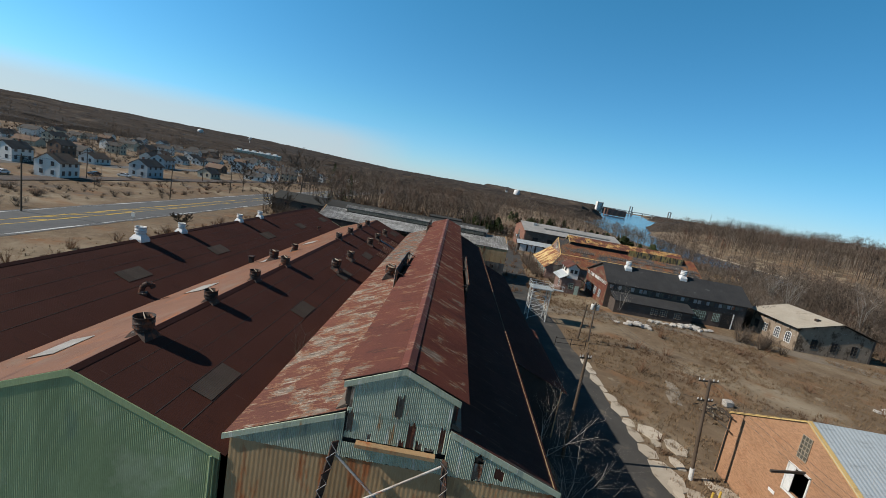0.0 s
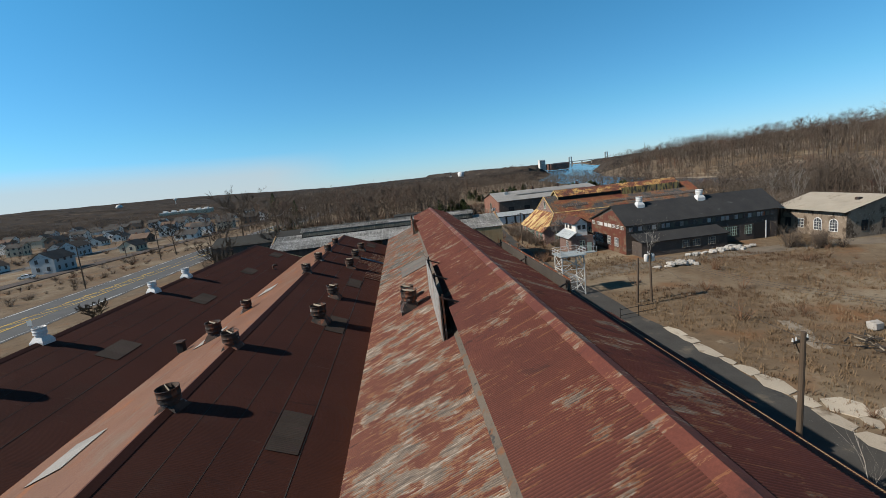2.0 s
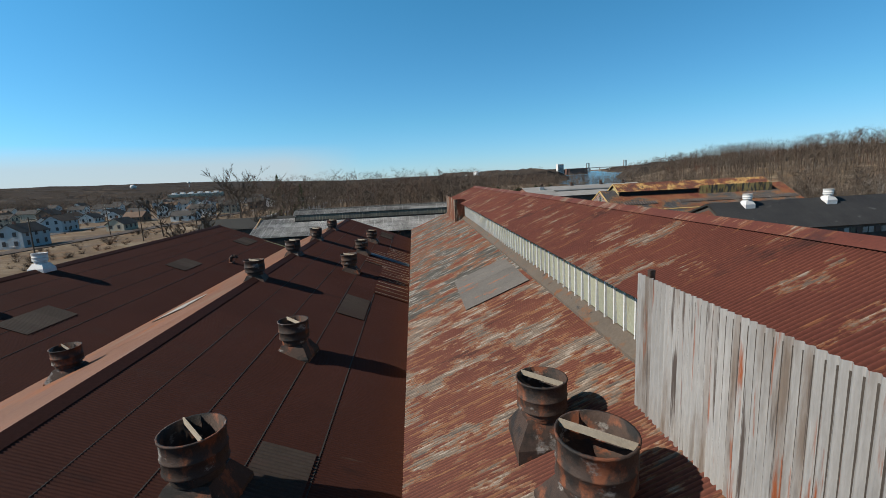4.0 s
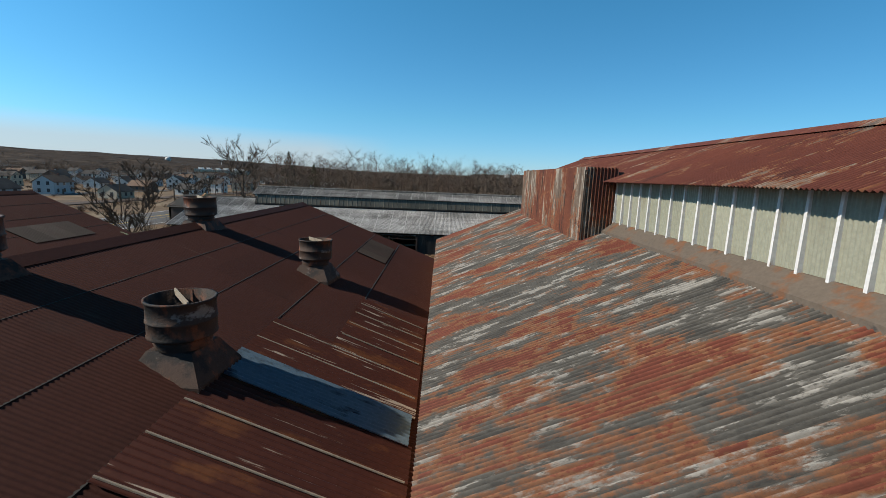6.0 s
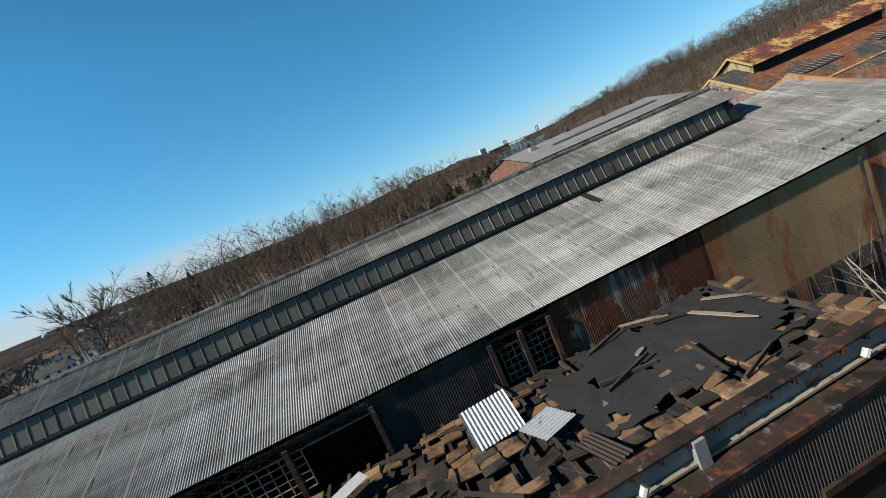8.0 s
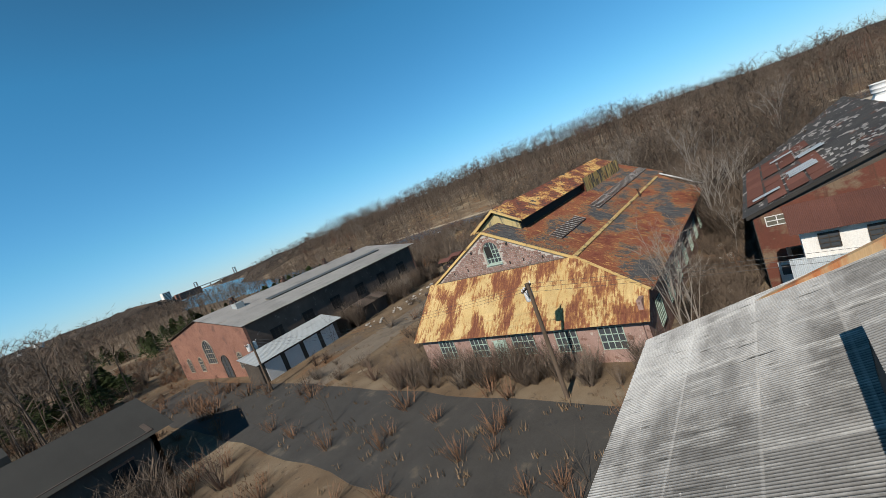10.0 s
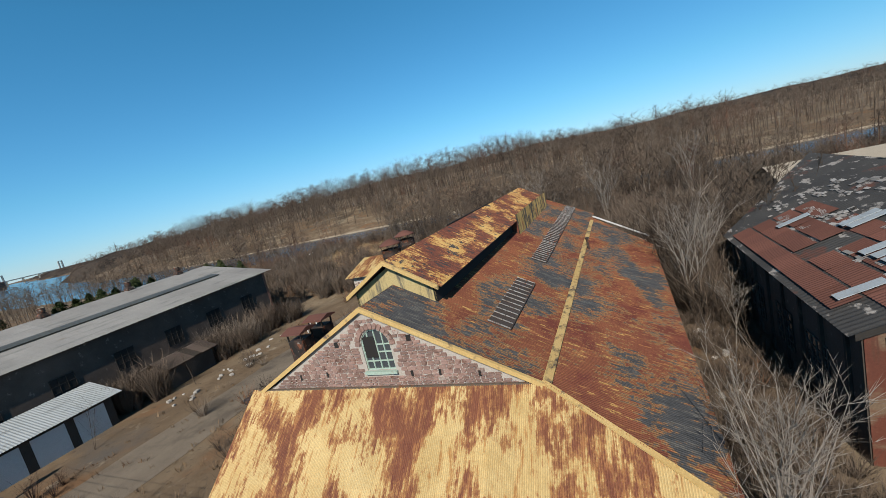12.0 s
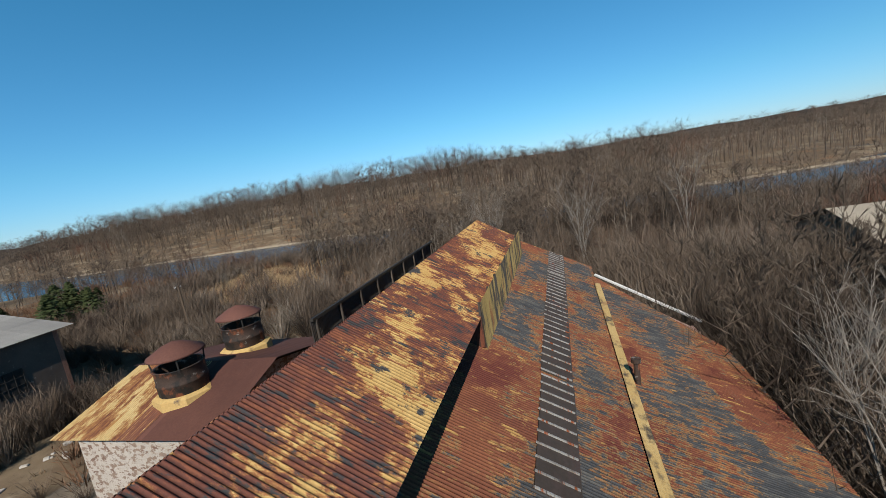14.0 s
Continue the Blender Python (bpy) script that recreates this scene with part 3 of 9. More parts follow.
def sheets(parent, name, top, down, along, length, run, rows, width, material, pitch=0.1, amp=0.018, lap=0.09, lift=0.01, jitter=0.004, skip=None, seed=1):
    """Rows of corrugated sheets from the point top: down the slope for length, and along it for run."""
    rnd = random.Random(seed)
    top, down, along = Vector(top), Vector(down).normalized(), Vector(along).normalized()
    up = down.cross(along).normalized()
    if up.z < -1e-6:
        up = -up
    n = max(1, round(run / width))
    w, step = run / n, length / rows
    pitch = w / max(1, round(w / pitch))
    base = Matrix((down, along, up)).transposed().to_4x4()
    made = []
    for r in range(rows):
        for c in range(n):
            if skip and skip(r, c, rnd):
                continue
            m = sheet_mesh(step + lap, w + pitch, pitch, amp, material)
            o = part(name, m, None, parent)
            at = top + down * (r * step) + along * (c * w) + up * (lift * (rows - r) + rnd.uniform(0, jitter) * 0.3 + 0.0015 * (c % 2))
            tilt = Matrix.Rotation(math.atan2(lift * 1.2, step), 4, "Y")
            o.matrix_world = Matrix.Translation(at) @ base @ tilt
            made.append(o)
    return made


def slab(parent, name, pts, normal_off, material, label=""):
    return part(name, prism(pts, normal_off), material, parent, label)

# ---- ground, water and roads ----
RIVER = [(1900, 4600), (780, 1900), (370, 900), (205, 520), (172, 330), (176, 240), (172, 185), (172, 130), (171, 85), (168, 40), (174, -5), (215, -70), (330, -160), (600, -400), (1600, -1000)]


def river_gap(x, y):
    """Distance from the river's middle line, less half its width."""
    best = 1e9
    for i in range(len(RIVER) - 1):
        (ax, ay), (bx, by) = RIVER[i], RIVER[i + 1]
        dx, dy = bx - ax, by - ay
        k = max(0.0, min(1.0, ((x - ax) * dx + (y - ay) * dy) / (dx * dx + dy * dy)))
        half = 27 if i >= 4 else (28 if i == 3 else (38 if i == 2 else 90))
        best = min(best, math.hypot(x - ax - k * dx, y - ay - k * dy) - half)
    return best


def land(x, y):
    g = river_gap(x, y)
    z = 0.0
    far = math.hypot(x, y)
    z += 0.25 * noise.noise((x * 0.03, y * 0.03, 0)) * min(1.0, max(0.0, (far - 130) / 200))
    if x > 200 and g > 10:
        z += min(1.0, (g - 10) / 300) * 6 + min(1.0, (g - 10) / 45) * 8 * min(1.0, max(0.0, (y - 95) / 50))
    left = max(0.0, -x - 500)
    z += min(left / 900, 1.0) * 38 + min(max(0.0, y - 1500) / 1500, 1.0) * 10 * (1 if x < 300 else 0)
    if x > 450 and y < 900:
        z += min((x - 450) / 500, 1.0) * 10
    if g < 8:
        z = min(z, -3.2 + max(0.0, g + 2) * 0.32) if g > -2 else -3.2
    return z


def axis(stops):
    out = []
    for a, b, s in stops:
        n = max(1, round((b - a) / s))
        out += [a + (b - a) * k / n for k in range(n)]
    return out + [stops[-1][1]]


gx = axis([(-4200, -1500, 300), (-1500, -300, 60), (-300, -60, 15), (-60, 100, 8), (100, 260, 5), (260, 700, 20), (700, 1500, 60), (1500, 4200, 300)])
gy = axis([(-1500, -300, 150), (-300, -60, 20), (-60, 260, 8), (260, 600, 12), (600, 1500, 45), (1500, 4600, 250)])
verts = [(x, y, land(x, y)) for y in gy for x in gx]
nx = len(gx)
faces = [(j * nx + i, j * nx + i + 1, (j + 1) * nx + i + 1, (j + 1) * nx + i) for j in range(len(gy) - 1) for i in range(nx - 1)]
tagged(part("ground", raw("ground", verts, faces, GROUND, True), None), "brown dry winter grass and bare earth", "ground", kind="structure")
tagged(part("water", raw("water", [(-1200, -1500, -1.5), (4200, -1500, -1.5), (4200, 4600, -1.5), (-1200, 4600, -1.5)], [(0, 1, 2, 3)], WATER), None), "dark blue rippled river between wooded banks", "river", kind="structure")


def strip(name, line, width, z, material, label, category):
    """A road-like band along a line of points, with uneven edges."""
    rnd = random.Random(len(line) * 7 + int(width * 10))
    pts = []
    for (ax, ay), (bx, by) in zip(line, line[1:]):
        n = max(1, int(math.hypot(bx - ax, by - ay) / 3))
        pts += [(ax + (bx - ax) * k / n, ay + (by - ay) * k / n) for k in range(n)]
    pts.append(line[-1])
    vs, fs = [], []
    for i, (x, y) in enumerate(pts):
        a, b = pts[max(0, i - 1)], pts[min(len(pts) - 1, i + 1)]
        d = Vector((b[0] - a[0], b[1] - a[1], 0)).normalized()
        s = Vector((-d.y, d.x, 0))
        for e in (1, -1):
            p = Vector((x, y, z)) + s * e * (width / 2 + rnd.uniform(-0.25, 0.25))
            vs += [tuple(p), (p.x, p.y, z - 0.3)]
    for i in range(len(pts) - 1):
        a, b = i * 4, i * 4 + 4
        fs += [(a, b, b + 2, a + 2), (a, a + 1, b + 1, b), (a + 2, b + 2, b + 3, a + 3)]
    return tagged(part(name, raw(name, vs, fs, material), None), label, category, kind="structure")


strip("riverbank", [(x + 27.5, y) for x, y in RIVER[4:11]], 5, -1.1, SAND, "tan sandy bank along the far side of the river", "riverbank")
strip("road", [(17.5, -60), (17.5, 40), (17, 62), (19, 95), (22, 125), (24, 160)], 9.5, 0.03, ASPHALT, "cracked grey asphalt works road beside the shed", "road")
strip("road", [(18, 57), (40, 61), (70, 58), (110, 40)], 5, 0.025, DIRT, "packed dirt lane across the empty lot", "road")
strip("road", [(24, 125), (52, 124), (80, 122)], 6, 0.025, DIRT, "patchy dirt lane between brick sheds", "road")
strip("highway", [(-80, -120), (-77, 60), (-76, 160), (-72, 260), (-60, 420)], 17, 0.04, HIGHWAY, "wide grey highway with yellow hatching", "road")
for side, mat, nm in ((-7.6, WHITE_LINE, "white_line"), (7.6, WHITE_LINE, "white_line"), (-1.6, YELLOW_LINE, "yellow_line"), (1.6, YELLOW_LINE, "yellow_line")):
    strip(nm, [(-80 + side, -120), (-77 + side, 60), (-76 + side, 160), (-72 + side, 260)], 0.22 if side * side > 9 else 0.3, 0.06, mat, "painted line along the highway", "road marking")
hatch = thing("road_hatching", "yellow diagonal hatching painted on the highway", "road marking", kind="structure")
for k in range(13):
    y = 52 + k * 5.5
    part("stripe", prism([(-79.1, y, 0.05), (-78.6, y, 0.05), (-75.4, y + 4, 0.05), (-75.9, y + 4, 0.05)], (0, 0, 0.02)), YELLOW_LINE, hatch)
strip("railway_bed", [(-125, -60), (-122, 120), (-112, 240), (-90, 420)], 7, 0.25, DARK_STONE, "dark railway ballast behind the highway", "railway")
strip("street", [(-160, -60), (-158, 120), (-150, 260), (-140, 420)], 9, 0.03, HIGHWAY, "grey residential street", "road")

# ---- the long shed with three roofs ----
Y0, Y1 = -8.4, 57.9
R3 = (0.4, 13.8)          # ridge of the high roof: x, z
MONL, MONR, MONZ = -1.95, 2.75, 12.87
EAVL, EAVR = (-6.32, 9.71), (7.2, 9.52)
R2, V1, V2 = (-13.05, 11.15), (-6.6, 8.65), (-19.6, 8.6)
R1, E1 = (-26.1, 11.2), (-32.6, 8.55)
RUN = Y1 - Y0

red_shed = thing("red_shed", "high rust-red corrugated iron shed with a roof monitor", "factory building")


def slope(parent, a, b, rows, width, material, name="roof_sheet", y0=Y0, y1=Y1, over=0.15, label="", seed=1, skip=None, lift=0.01, pitch=0.075, amp=0.014):
    """A roof slope from the high edge a to the low edge b (x, z), with boarding under its sheets."""
    d = Vector((b[0] - a[0], 0, b[1] - a[1]))
    n = Vector((-d.z, 0, d.x)).normalized()
    n = n if n.z > 0 else -n
    low = [Vector((a[0], y0, a[1])) - n * 0.05, Vector((b[0], y0, b[1])) - n * 0.05, Vector((b[0], y1, b[1])) - n * 0.05, Vector((a[0], y1, a[1])) - n * 0.05]
    roof = part("roof", prism(low, -n * 0.06), DARK_WOOD, parent, label)
    sheets(roof, name, (a[0], y0 - over, a[1]), d, (0, 1, 0), d.length + over, y1 - y0 + 2 * over, rows, width, material, seed=seed, skip=skip, lift=lift, pitch=pitch, amp=amp)
    return roof


slope(red_shed, R3, (MONL - 0.1, MONZ - 0.04), 1, 3.05, RED_ROOF, label="rust-red corrugated monitor roof", seed=2)
slope(red_shed, R3, (MONR + 0.1, MONZ - 0.04), 1, 3.05, RED_ROOF, label="rust-red corrugated monitor roof", seed=3)
slope(red_shed, (-1.75, 11.58), EAVL, 2, 3.05, RUST_RED, y1=28.0, label="corrugated roof streaked with rust and bare metal", seed=4)
slope(red_shed, (-1.75, 11.58), EAVL, 2, 3.05, RUST_ROOF, y0=28.31, label="corrugated roof of bare grey metal streaked with rust", seed=14)
slope(red_shed, (2.55, 11.5), EAVR, 2, 3.05, SHADE_ROOF, label="corrugated roof streaked with rust", seed=5)
part("ridge_cap", prism([(R3[0] - 0.28, Y0 - 0.2, R3[1] - 0.06), (R3[0], Y0 - 0.2, R3[1] + 0.08), (R3[0] + 0.28, Y0 - 0.2, R3[1] - 0.06), (R3[0], Y0 - 0.2, R3[1] + 0.04)], (0, RUN + 0.4, 0)), RED_ROOF, red_shed)
for x, s in ((-1.75, -1), (2.55, 1)):
    part("wall", boxed(x - 0.08, x + 0.08, Y0 + 0.05, Y1 - 0.05, 10.6, 12.84), DARK_WOOD, red_shed, "monitor wall")
    y = Y0 + 0.3
    while y < Y1 - 0.9:
        m = TAN_WALL if y < 9.6 else MON_WALL
        step = 0.45
        o = part("wall_panel", sheet_mesh(1.2, step - 0.04, 0.055, 0.006, m), None, red_shed)
        o.matrix_world = Matrix.Translation((x + s * 0.14, y + (0.02 if s > 0 else step - 0.02), 12.86)) @ Matrix(((0, 0, s), (0, s, 0), (-1, 0, 0))).to_4x4() @ Matrix.Rotation(0.04, 4, "Y")
        part("batten", boxed(min(x + s * 0.08, x + s * 0.17), max(x + s * 0.08, x + s * 0.17), y - 0.022, y + 0.022, 11.62, 12.84), WHITE_METAL if y > 9.6 else RED_ROOF, red_shed)
        y += step
    part("flashing", prism([(x, Y0, 11.72), (x + s * 0.14, Y0, 11.72), (x + s * 0.42, Y0, 11.5), (x + s * 0.42, Y0, 11.42), (x, Y0, 11.5)], (0, RUN, 0)), LEAD, red_shed, "rust-stained lead flashing")


def baffle(x, s, y0, y1, ztop, material, closed, label):
    """A wind baffle of upright corrugated sheets that stands before the monitor wall."""
    zb = 11.58 - 0.4 * (abs(x - (-1.75 if s < 0 else 2.55)))
    roofpart = part("baffle", boxed(x - 0.03, x + 0.03, y0, y1, zb + 0.02, ztop - 0.08), DARK_WOOD, red_shed, label)
    for r in sheets(roofpart, "wall_sheet", (x + s * 0.05, y0, ztop), (0, 0, -1), (0, 1, 0), ztop - zb, y1 - y0, 1, 0.76, material, lift=0.004, pitch=0.1, amp=0.02):
        pass
    inner = -1.75 if s < 0 else 2.55
    for y in (y0, (y0 + y1) / 2, y1):
        part("strut", barred((x, y, ztop - 0.15), (inner, y, ztop - 0.5), 0.07), RUST_METAL, roofpart)
        part("post", boxed(x - 0.12 * s - 0.04, x - 0.12 * s + 0.04, y - 0.04, y + 0.04, zb, ztop + (0.05 if y == y1 else -0.05)), RUST_METAL, roofpart)
    if closed:
        part("end_board", boxed(min(x, inner), max(x, inner), y0 - 0.02, y0 + 0.02, zb, ztop - 0.1), DARK_WOOD, roofpart)
        sheets(roofpart, "wall_sheet", (x, y0 - 0.04, ztop), (0, 0, -1), (-s, 0, 0), ztop - zb - 0.1, abs(inner - x) * 0.75, 1, 0.45, material, lift=0.004, amp=0.02)
    return roofpart


baffle(-2.62, -1, 9.8, 18.7, 13.4, PALE_STEEL, False, "streaked grey corrugated baffle beside the monitor")
baffle(-2.7, -1, 48.2, 56.4, 13.1, RUST_WALL, True, "red rusted corrugated box beside the monitor")
baffle(3.4, 1, 10.4, 23.5, 13.15, RUST_WALL, False, "rusted corrugated baffle on the shaded slope")

# gable end of the red shed
def gable(parent, name, pts, y, material, thick=0.12, label=""):
    return part(name, prism([(x, y, z) for x, z in pts], (0, thick, 0)), material, parent, label)


gable(red_shed, "wall", [(-6.35, 0), (7.2, 0), (7.2, 9.6), (2.5, 11.45), (2.5, 12.75), (0.4, 13.7), (-1.7, 12.75), (-1.7, 11.45), (-6.35, 9.5)], Y0 + 0.1, DARK_WOOD, 0.15, "gable wall")
gable(red_shed, "wall", [(-6.35, 0), (7.2, 0), (7.2, 9.6), (2.5, 11.45), (2.5, 12.75), (0.4, 13.7), (-1.7, 12.75), (-1.7, 11.45), (-6.35, 9.5)], Y1 - 0.25, OCHRE_WALL, 0.15, "far gable wall")
for x0, x1 in ((-6.45, -6.3), (7.15, 7.3)):
    part("wall", boxed(x0, x1, Y0 + 0.3, Y1 - 0.3, 0, 9.5), OCHRE_WALL, red_shed, "side wall of rusty sheets")

brown_shed = thing("brown_shed", "brown corrugated iron shed with two parallel pitched roofs", "factory building")
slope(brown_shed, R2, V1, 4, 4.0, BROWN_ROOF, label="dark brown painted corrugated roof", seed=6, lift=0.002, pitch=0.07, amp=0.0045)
slope(brown_shed, R2, V2, 4, 4.0, SUNLIT_BROWN_ROOF, label="orange-brown corrugated roof, lightened for the sun on it", seed=7, lift=0.006)
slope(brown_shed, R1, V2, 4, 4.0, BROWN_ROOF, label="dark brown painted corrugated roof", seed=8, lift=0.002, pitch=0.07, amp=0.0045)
slope(brown_shed, R1, E1, 4, 4.0, SUNLIT_BROWN_ROOF, label="orange-brown corrugated roof, lightened for the sun on it", seed=9, lift=0.006)
gable(brown_shed, "wall", [(-6.75, 0), (-6.75, 8.65), (R2[0], R2[1] - 0.1), (V2[0], 8.65), (R1[0], R1[1] - 0.1), (E1[0] + 0.1, 8.45), (E1[0] + 0.1, 0)], Y0 + 0.1, GREEN_WALL, 0.15, "green corrugated gable wall")
gable(brown_shed, "wall", [(-6.75, 0), (-6.75, 8.65), (R2[0], R2[1] - 0.1), (V2[0], 8.65), (R1[0], R1[1] - 0.1), (E1[0] + 0.1, 8.45), (E1[0] + 0.1, 0)], Y1 - 0.25, GREEN_WALL, 0.15, "green corrugated gable wall")
part("wall", boxed(E1[0] + 0.1, E1[0] + 0.25, Y0 + 0.3, Y1 - 0.3, 0, 8.4), GREEN_WALL, brown_shed, "green corrugated side wall")

# ---- the grey transverse shed ----
GX0, GX1 = -29.5, 15.0
GE, GM, GR = (73.35, 7.87), (77.82, 9.37), (79.25, 9.85)
grey_shed = thing("grey_shed", "long grey cement-sheet shed with a glazed roof monitor", "factory building")


def slope_x(parent, a, b, rows, width, material, x0, x1, name="roof_sheet", label="", seed=1, pitch=0.072, amp=0.012, over=0.12, lift=0.012, skip=None, cuts=()):
    """A roof slope whose ridge runs along x: a and b are (y, z)."""
    d = Vector((0, b[0] - a[0], b[1] - a[1]))
    n = Vector((0, -d.z, d.y)).normalized()
    n = n if n.z > 0 else -n
    low = [Vector((x0, a[0], a[1])) - n * 0.06, Vector((x0, b[0], b[1])) - n * 0.06, Vector((x1, b[0], b[1])) - n * 0.06, Vector((x1, a[0], a[1])) - n * 0.06]
    roof = part("roof", prism(low, -n * 0.06), DARK_WOOD, parent, label)
    if not cuts:
        sheets(roof, name, (x0 - over, a[0], a[1]), d, (1, 0, 0), d.length + over, x1 - x0 + 2 * over, rows, width, material, pitch=pitch, amp=amp, seed=seed, lift=lift, skip=skip)
    ends = [0.0] + [(y - a[0]) / d.y for y in cuts] + [1.0 + over / d.length]
    for k in range(len(cuts) + 1 if cuts else 0):
        p = Vector((x0 - over, *a)) + d * ends[k] + n * (lift * (len(cuts) - k))
        sheets(roof, name, p, d, (1, 0, 0), d.length * (ends[k + 1] - ends[k]), x1 - x0 + 2 * over, 1, width, material, pitch=pitch, amp=amp, seed=seed + k, lift=lift, skip=skip)
    return roof


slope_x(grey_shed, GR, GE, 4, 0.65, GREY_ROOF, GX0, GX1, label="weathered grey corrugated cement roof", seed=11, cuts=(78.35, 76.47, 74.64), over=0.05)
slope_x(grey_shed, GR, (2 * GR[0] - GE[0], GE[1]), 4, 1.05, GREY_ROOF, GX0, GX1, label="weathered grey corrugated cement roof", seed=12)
MX0, MX1 = -23.9, 9.95
CAP_ROOF = surface("lichened_ridge_cap", ((0.11, 0.108, 0.1), (0.17, 0.165, 0.155)), [((0.06, 0.06, 0.055), (3, 3, 3), 0.52, 0.6), ((0.3, 0.295, 0.28), (2, 6, 6), 0.6, 0.66)], rough=0.9, bump=0.3)
slope_x(grey_shed, (GR[0], 11.02), (77.98, 10.47), 1, 0.65, MONITOR_GREY, MX0 - 0.2, MX1 + 0.2, label="grey monitor roof", seed=13, over=0.06)
slope_x(grey_shed, (GR[0], 11.02), (2 * GR[0] - 77.98, 10.47), 1, 1.05, GREY_ROOF, MX0 - 0.2, MX1 + 0.2, label="grey monitor roof", seed=14)
x = MX0 - 0.25
while x < MX1 + 0.1:
    e = min(x + 1.22, MX1 + 0.3)
    part("ridge_cap", barred((x, GR[0] + 0.03, 11.03), (e, GR[0] + 0.03, 11.03), 0.13, 0.11, sides=12), CAP_ROOF, grey_shed, "weathered round ridge cap")
    part("cap_collar", barred((e - 0.07, GR[0] + 0.03, 11.035), (e + 0.05, GR[0] + 0.03, 11.035), 0.145, 0.125, sides=12), CAP_ROOF, grey_shed)
    x += 1.22
part("wall", prism([(MX0, GM[0], 9.3), (MX0, GM[0], 9.6), (MX0, GM[0] + 0.22, 10.38), (MX0, GM[0] + 0.34, 10.38), (MX0, GM[0] + 0.2, 9.3)], (MX1 - MX0, 0, 0)), DARK_METAL, grey_shed, "leaning monitor wall")
part("wall", boxed(MX0, MX1, 2 * GR[0] - GM[0] - 0.1, 2 * GR[0] - GM[0], 9.3, 10.36), DARK_WOOD, grey_shed, "monitor wall")
for x in (MX0, MX1 - 0.1):
    part("wall", prism([(x, GM[0], 9.3), (x, GM[0] + 0.2, 10.36), (x, GR[0], 10.92), (x, 2 * GR[0] - GM[0], 10.36), (x, 2 * GR[0] - GM[0], 9.3)], (0.1, 0, 0)), GREY_ROOF, grey_shed, "monitor end wall")
k = 0
x = MX0 + 0.2
while x < MX1 - 0.5:
    part("pane", prism([(x + 0.02, GM[0] - 0.05, 9.6), (x + 0.02, GM[0] + 0.16, 10.34), (x + 0.02, GM[0] + 0.19, 10.34), (x + 0.02, GM[0] - 0.02, 9.6)], (0.39, 0, 0)), FOG_GLASS, grey_shed)
    part("mullion", prism([(x - 0.014, GM[0] - 0.085, 9.58), (x - 0.014, GM[0] + 0.125, 10.34), (x - 0.014, GM[0] + 0.19, 10.34), (x - 0.014, GM[0] - 0.02, 9.58)], (0.018, 0, 0)), RUST_METAL if k % 10 == 4 else PALE_WOOD, grey_shed)
    x += 0.425
    k += 1
part("sill", boxed(MX0, MX1, GM[0] - 0.11, GM[0] - 0.004, 9.5, 9.57), DARK_METAL, grey_shed)
WY = 73.41
OPENINGS = ((-19.75, -16.2, 5.95, 7.35), (-13.1, -8.3, 5.9, 7.3), (-4.88, -2.9, 5.85, 7.2))
grey_wall = part("wall", boxed(GX0 + 0.1, GX1 - 0.1, WY, WY + 0.15, 0, 5.85), BLACK_WALL, grey_shed, "front wall")
for x0, x1 in ((GX0 + 0.1, -19.75), (-16.2, -13.1), (-8.3, -4.88), (-2.9, GX1 - 0.1)):
    part("wall", boxed(x0, x1, WY, WY + 0.15, 5.85, 7.6), BLACK_WALL, grey_shed, "front wall")
part("inner_beam", boxed(-13.0, -3.0, 76.2, 76.5, 6.25, 6.45), PALE_WOOD, grey_shed, "pale crane beam inside the shed")
part("inner_beam", boxed(GX0 + 1, GX1 - 1, 76.2, 76.4, 7.2, 7.5), RUST_METAL, grey_shed)
for k in range(9):
    part("inner_post", boxed(-27 + k * 4.6, -26.7 + k * 4.6, 77.0, 77.3, 0, 8.8), RUST_METAL, grey_shed)
for x in (GX0 + 0.1, GX1 - 0.25):
    part("wall", prism([(x, WY, 0), (x, WY, 7.6), (x, GR[0], 10.2), (x, 2 * GR[0] - WY, 7.6), (x, 2 * GR[0] - WY, 0)], (0.15, 0, 0)), OCHRE_WALL, grey_shed, "end wall")
part("wall", boxed(GX0 + 0.3, GX1 - 0.3, 2 * GR[0] - WY - 0.15, 2 * GR[0] - WY, 0, 7.6), OCHRE_WALL, grey_shed, "rear wall")
sheets(grey_wall, "wall_sheet", (2.6, WY - 0.05, 7.7), (0, 0, -1), (1, 0, 0), 3.15, GX1 - 2.8, 2, 0.68, OCHRE_WALL, seed=21, lift=0.006, pitch=0.075, amp=0.012)
sheets(grey_wall, "wall_sheet", (2.6, WY - 0.04, 4.5), (0, 0, -1), (1, 0, 0), 4.4, GX1 - 2.8, 2, 0.9, GREYBROWN_WALL, seed=22, lift=0.006)
sheets(grey_wall, "wall_sheet", (-2.85, WY - 0.05, 7.7), (0, 0, -1), (1, 0, 0), 1.9, 5.45, 1, 0.68, RUST_WALL, seed=23, pitch=0.075, amp=0.012)
for x0, w, h in ((GX0 + 0.2, 9.5, 7.6), (-16.2, 3.1, 2.6), (-8.3, 3.42, 2.6)):
    sheets(grey_wall, "wall_sheet", (x0, WY - 0.05, 7.7), (0, 0, -1), (1, 0, 0), h, w, 1 if h < 5 else 3, 0.68, BLACK_WALL, seed=24, pitch=0.075, amp=0.012)
for k in range(11):
    x = 3.9 + k * 0.98
    part("mullion", boxed(x, x + 0.06, WY - 0.12, WY - 0.07, 2.9, 4.5), RUST_METAL, grey_shed)
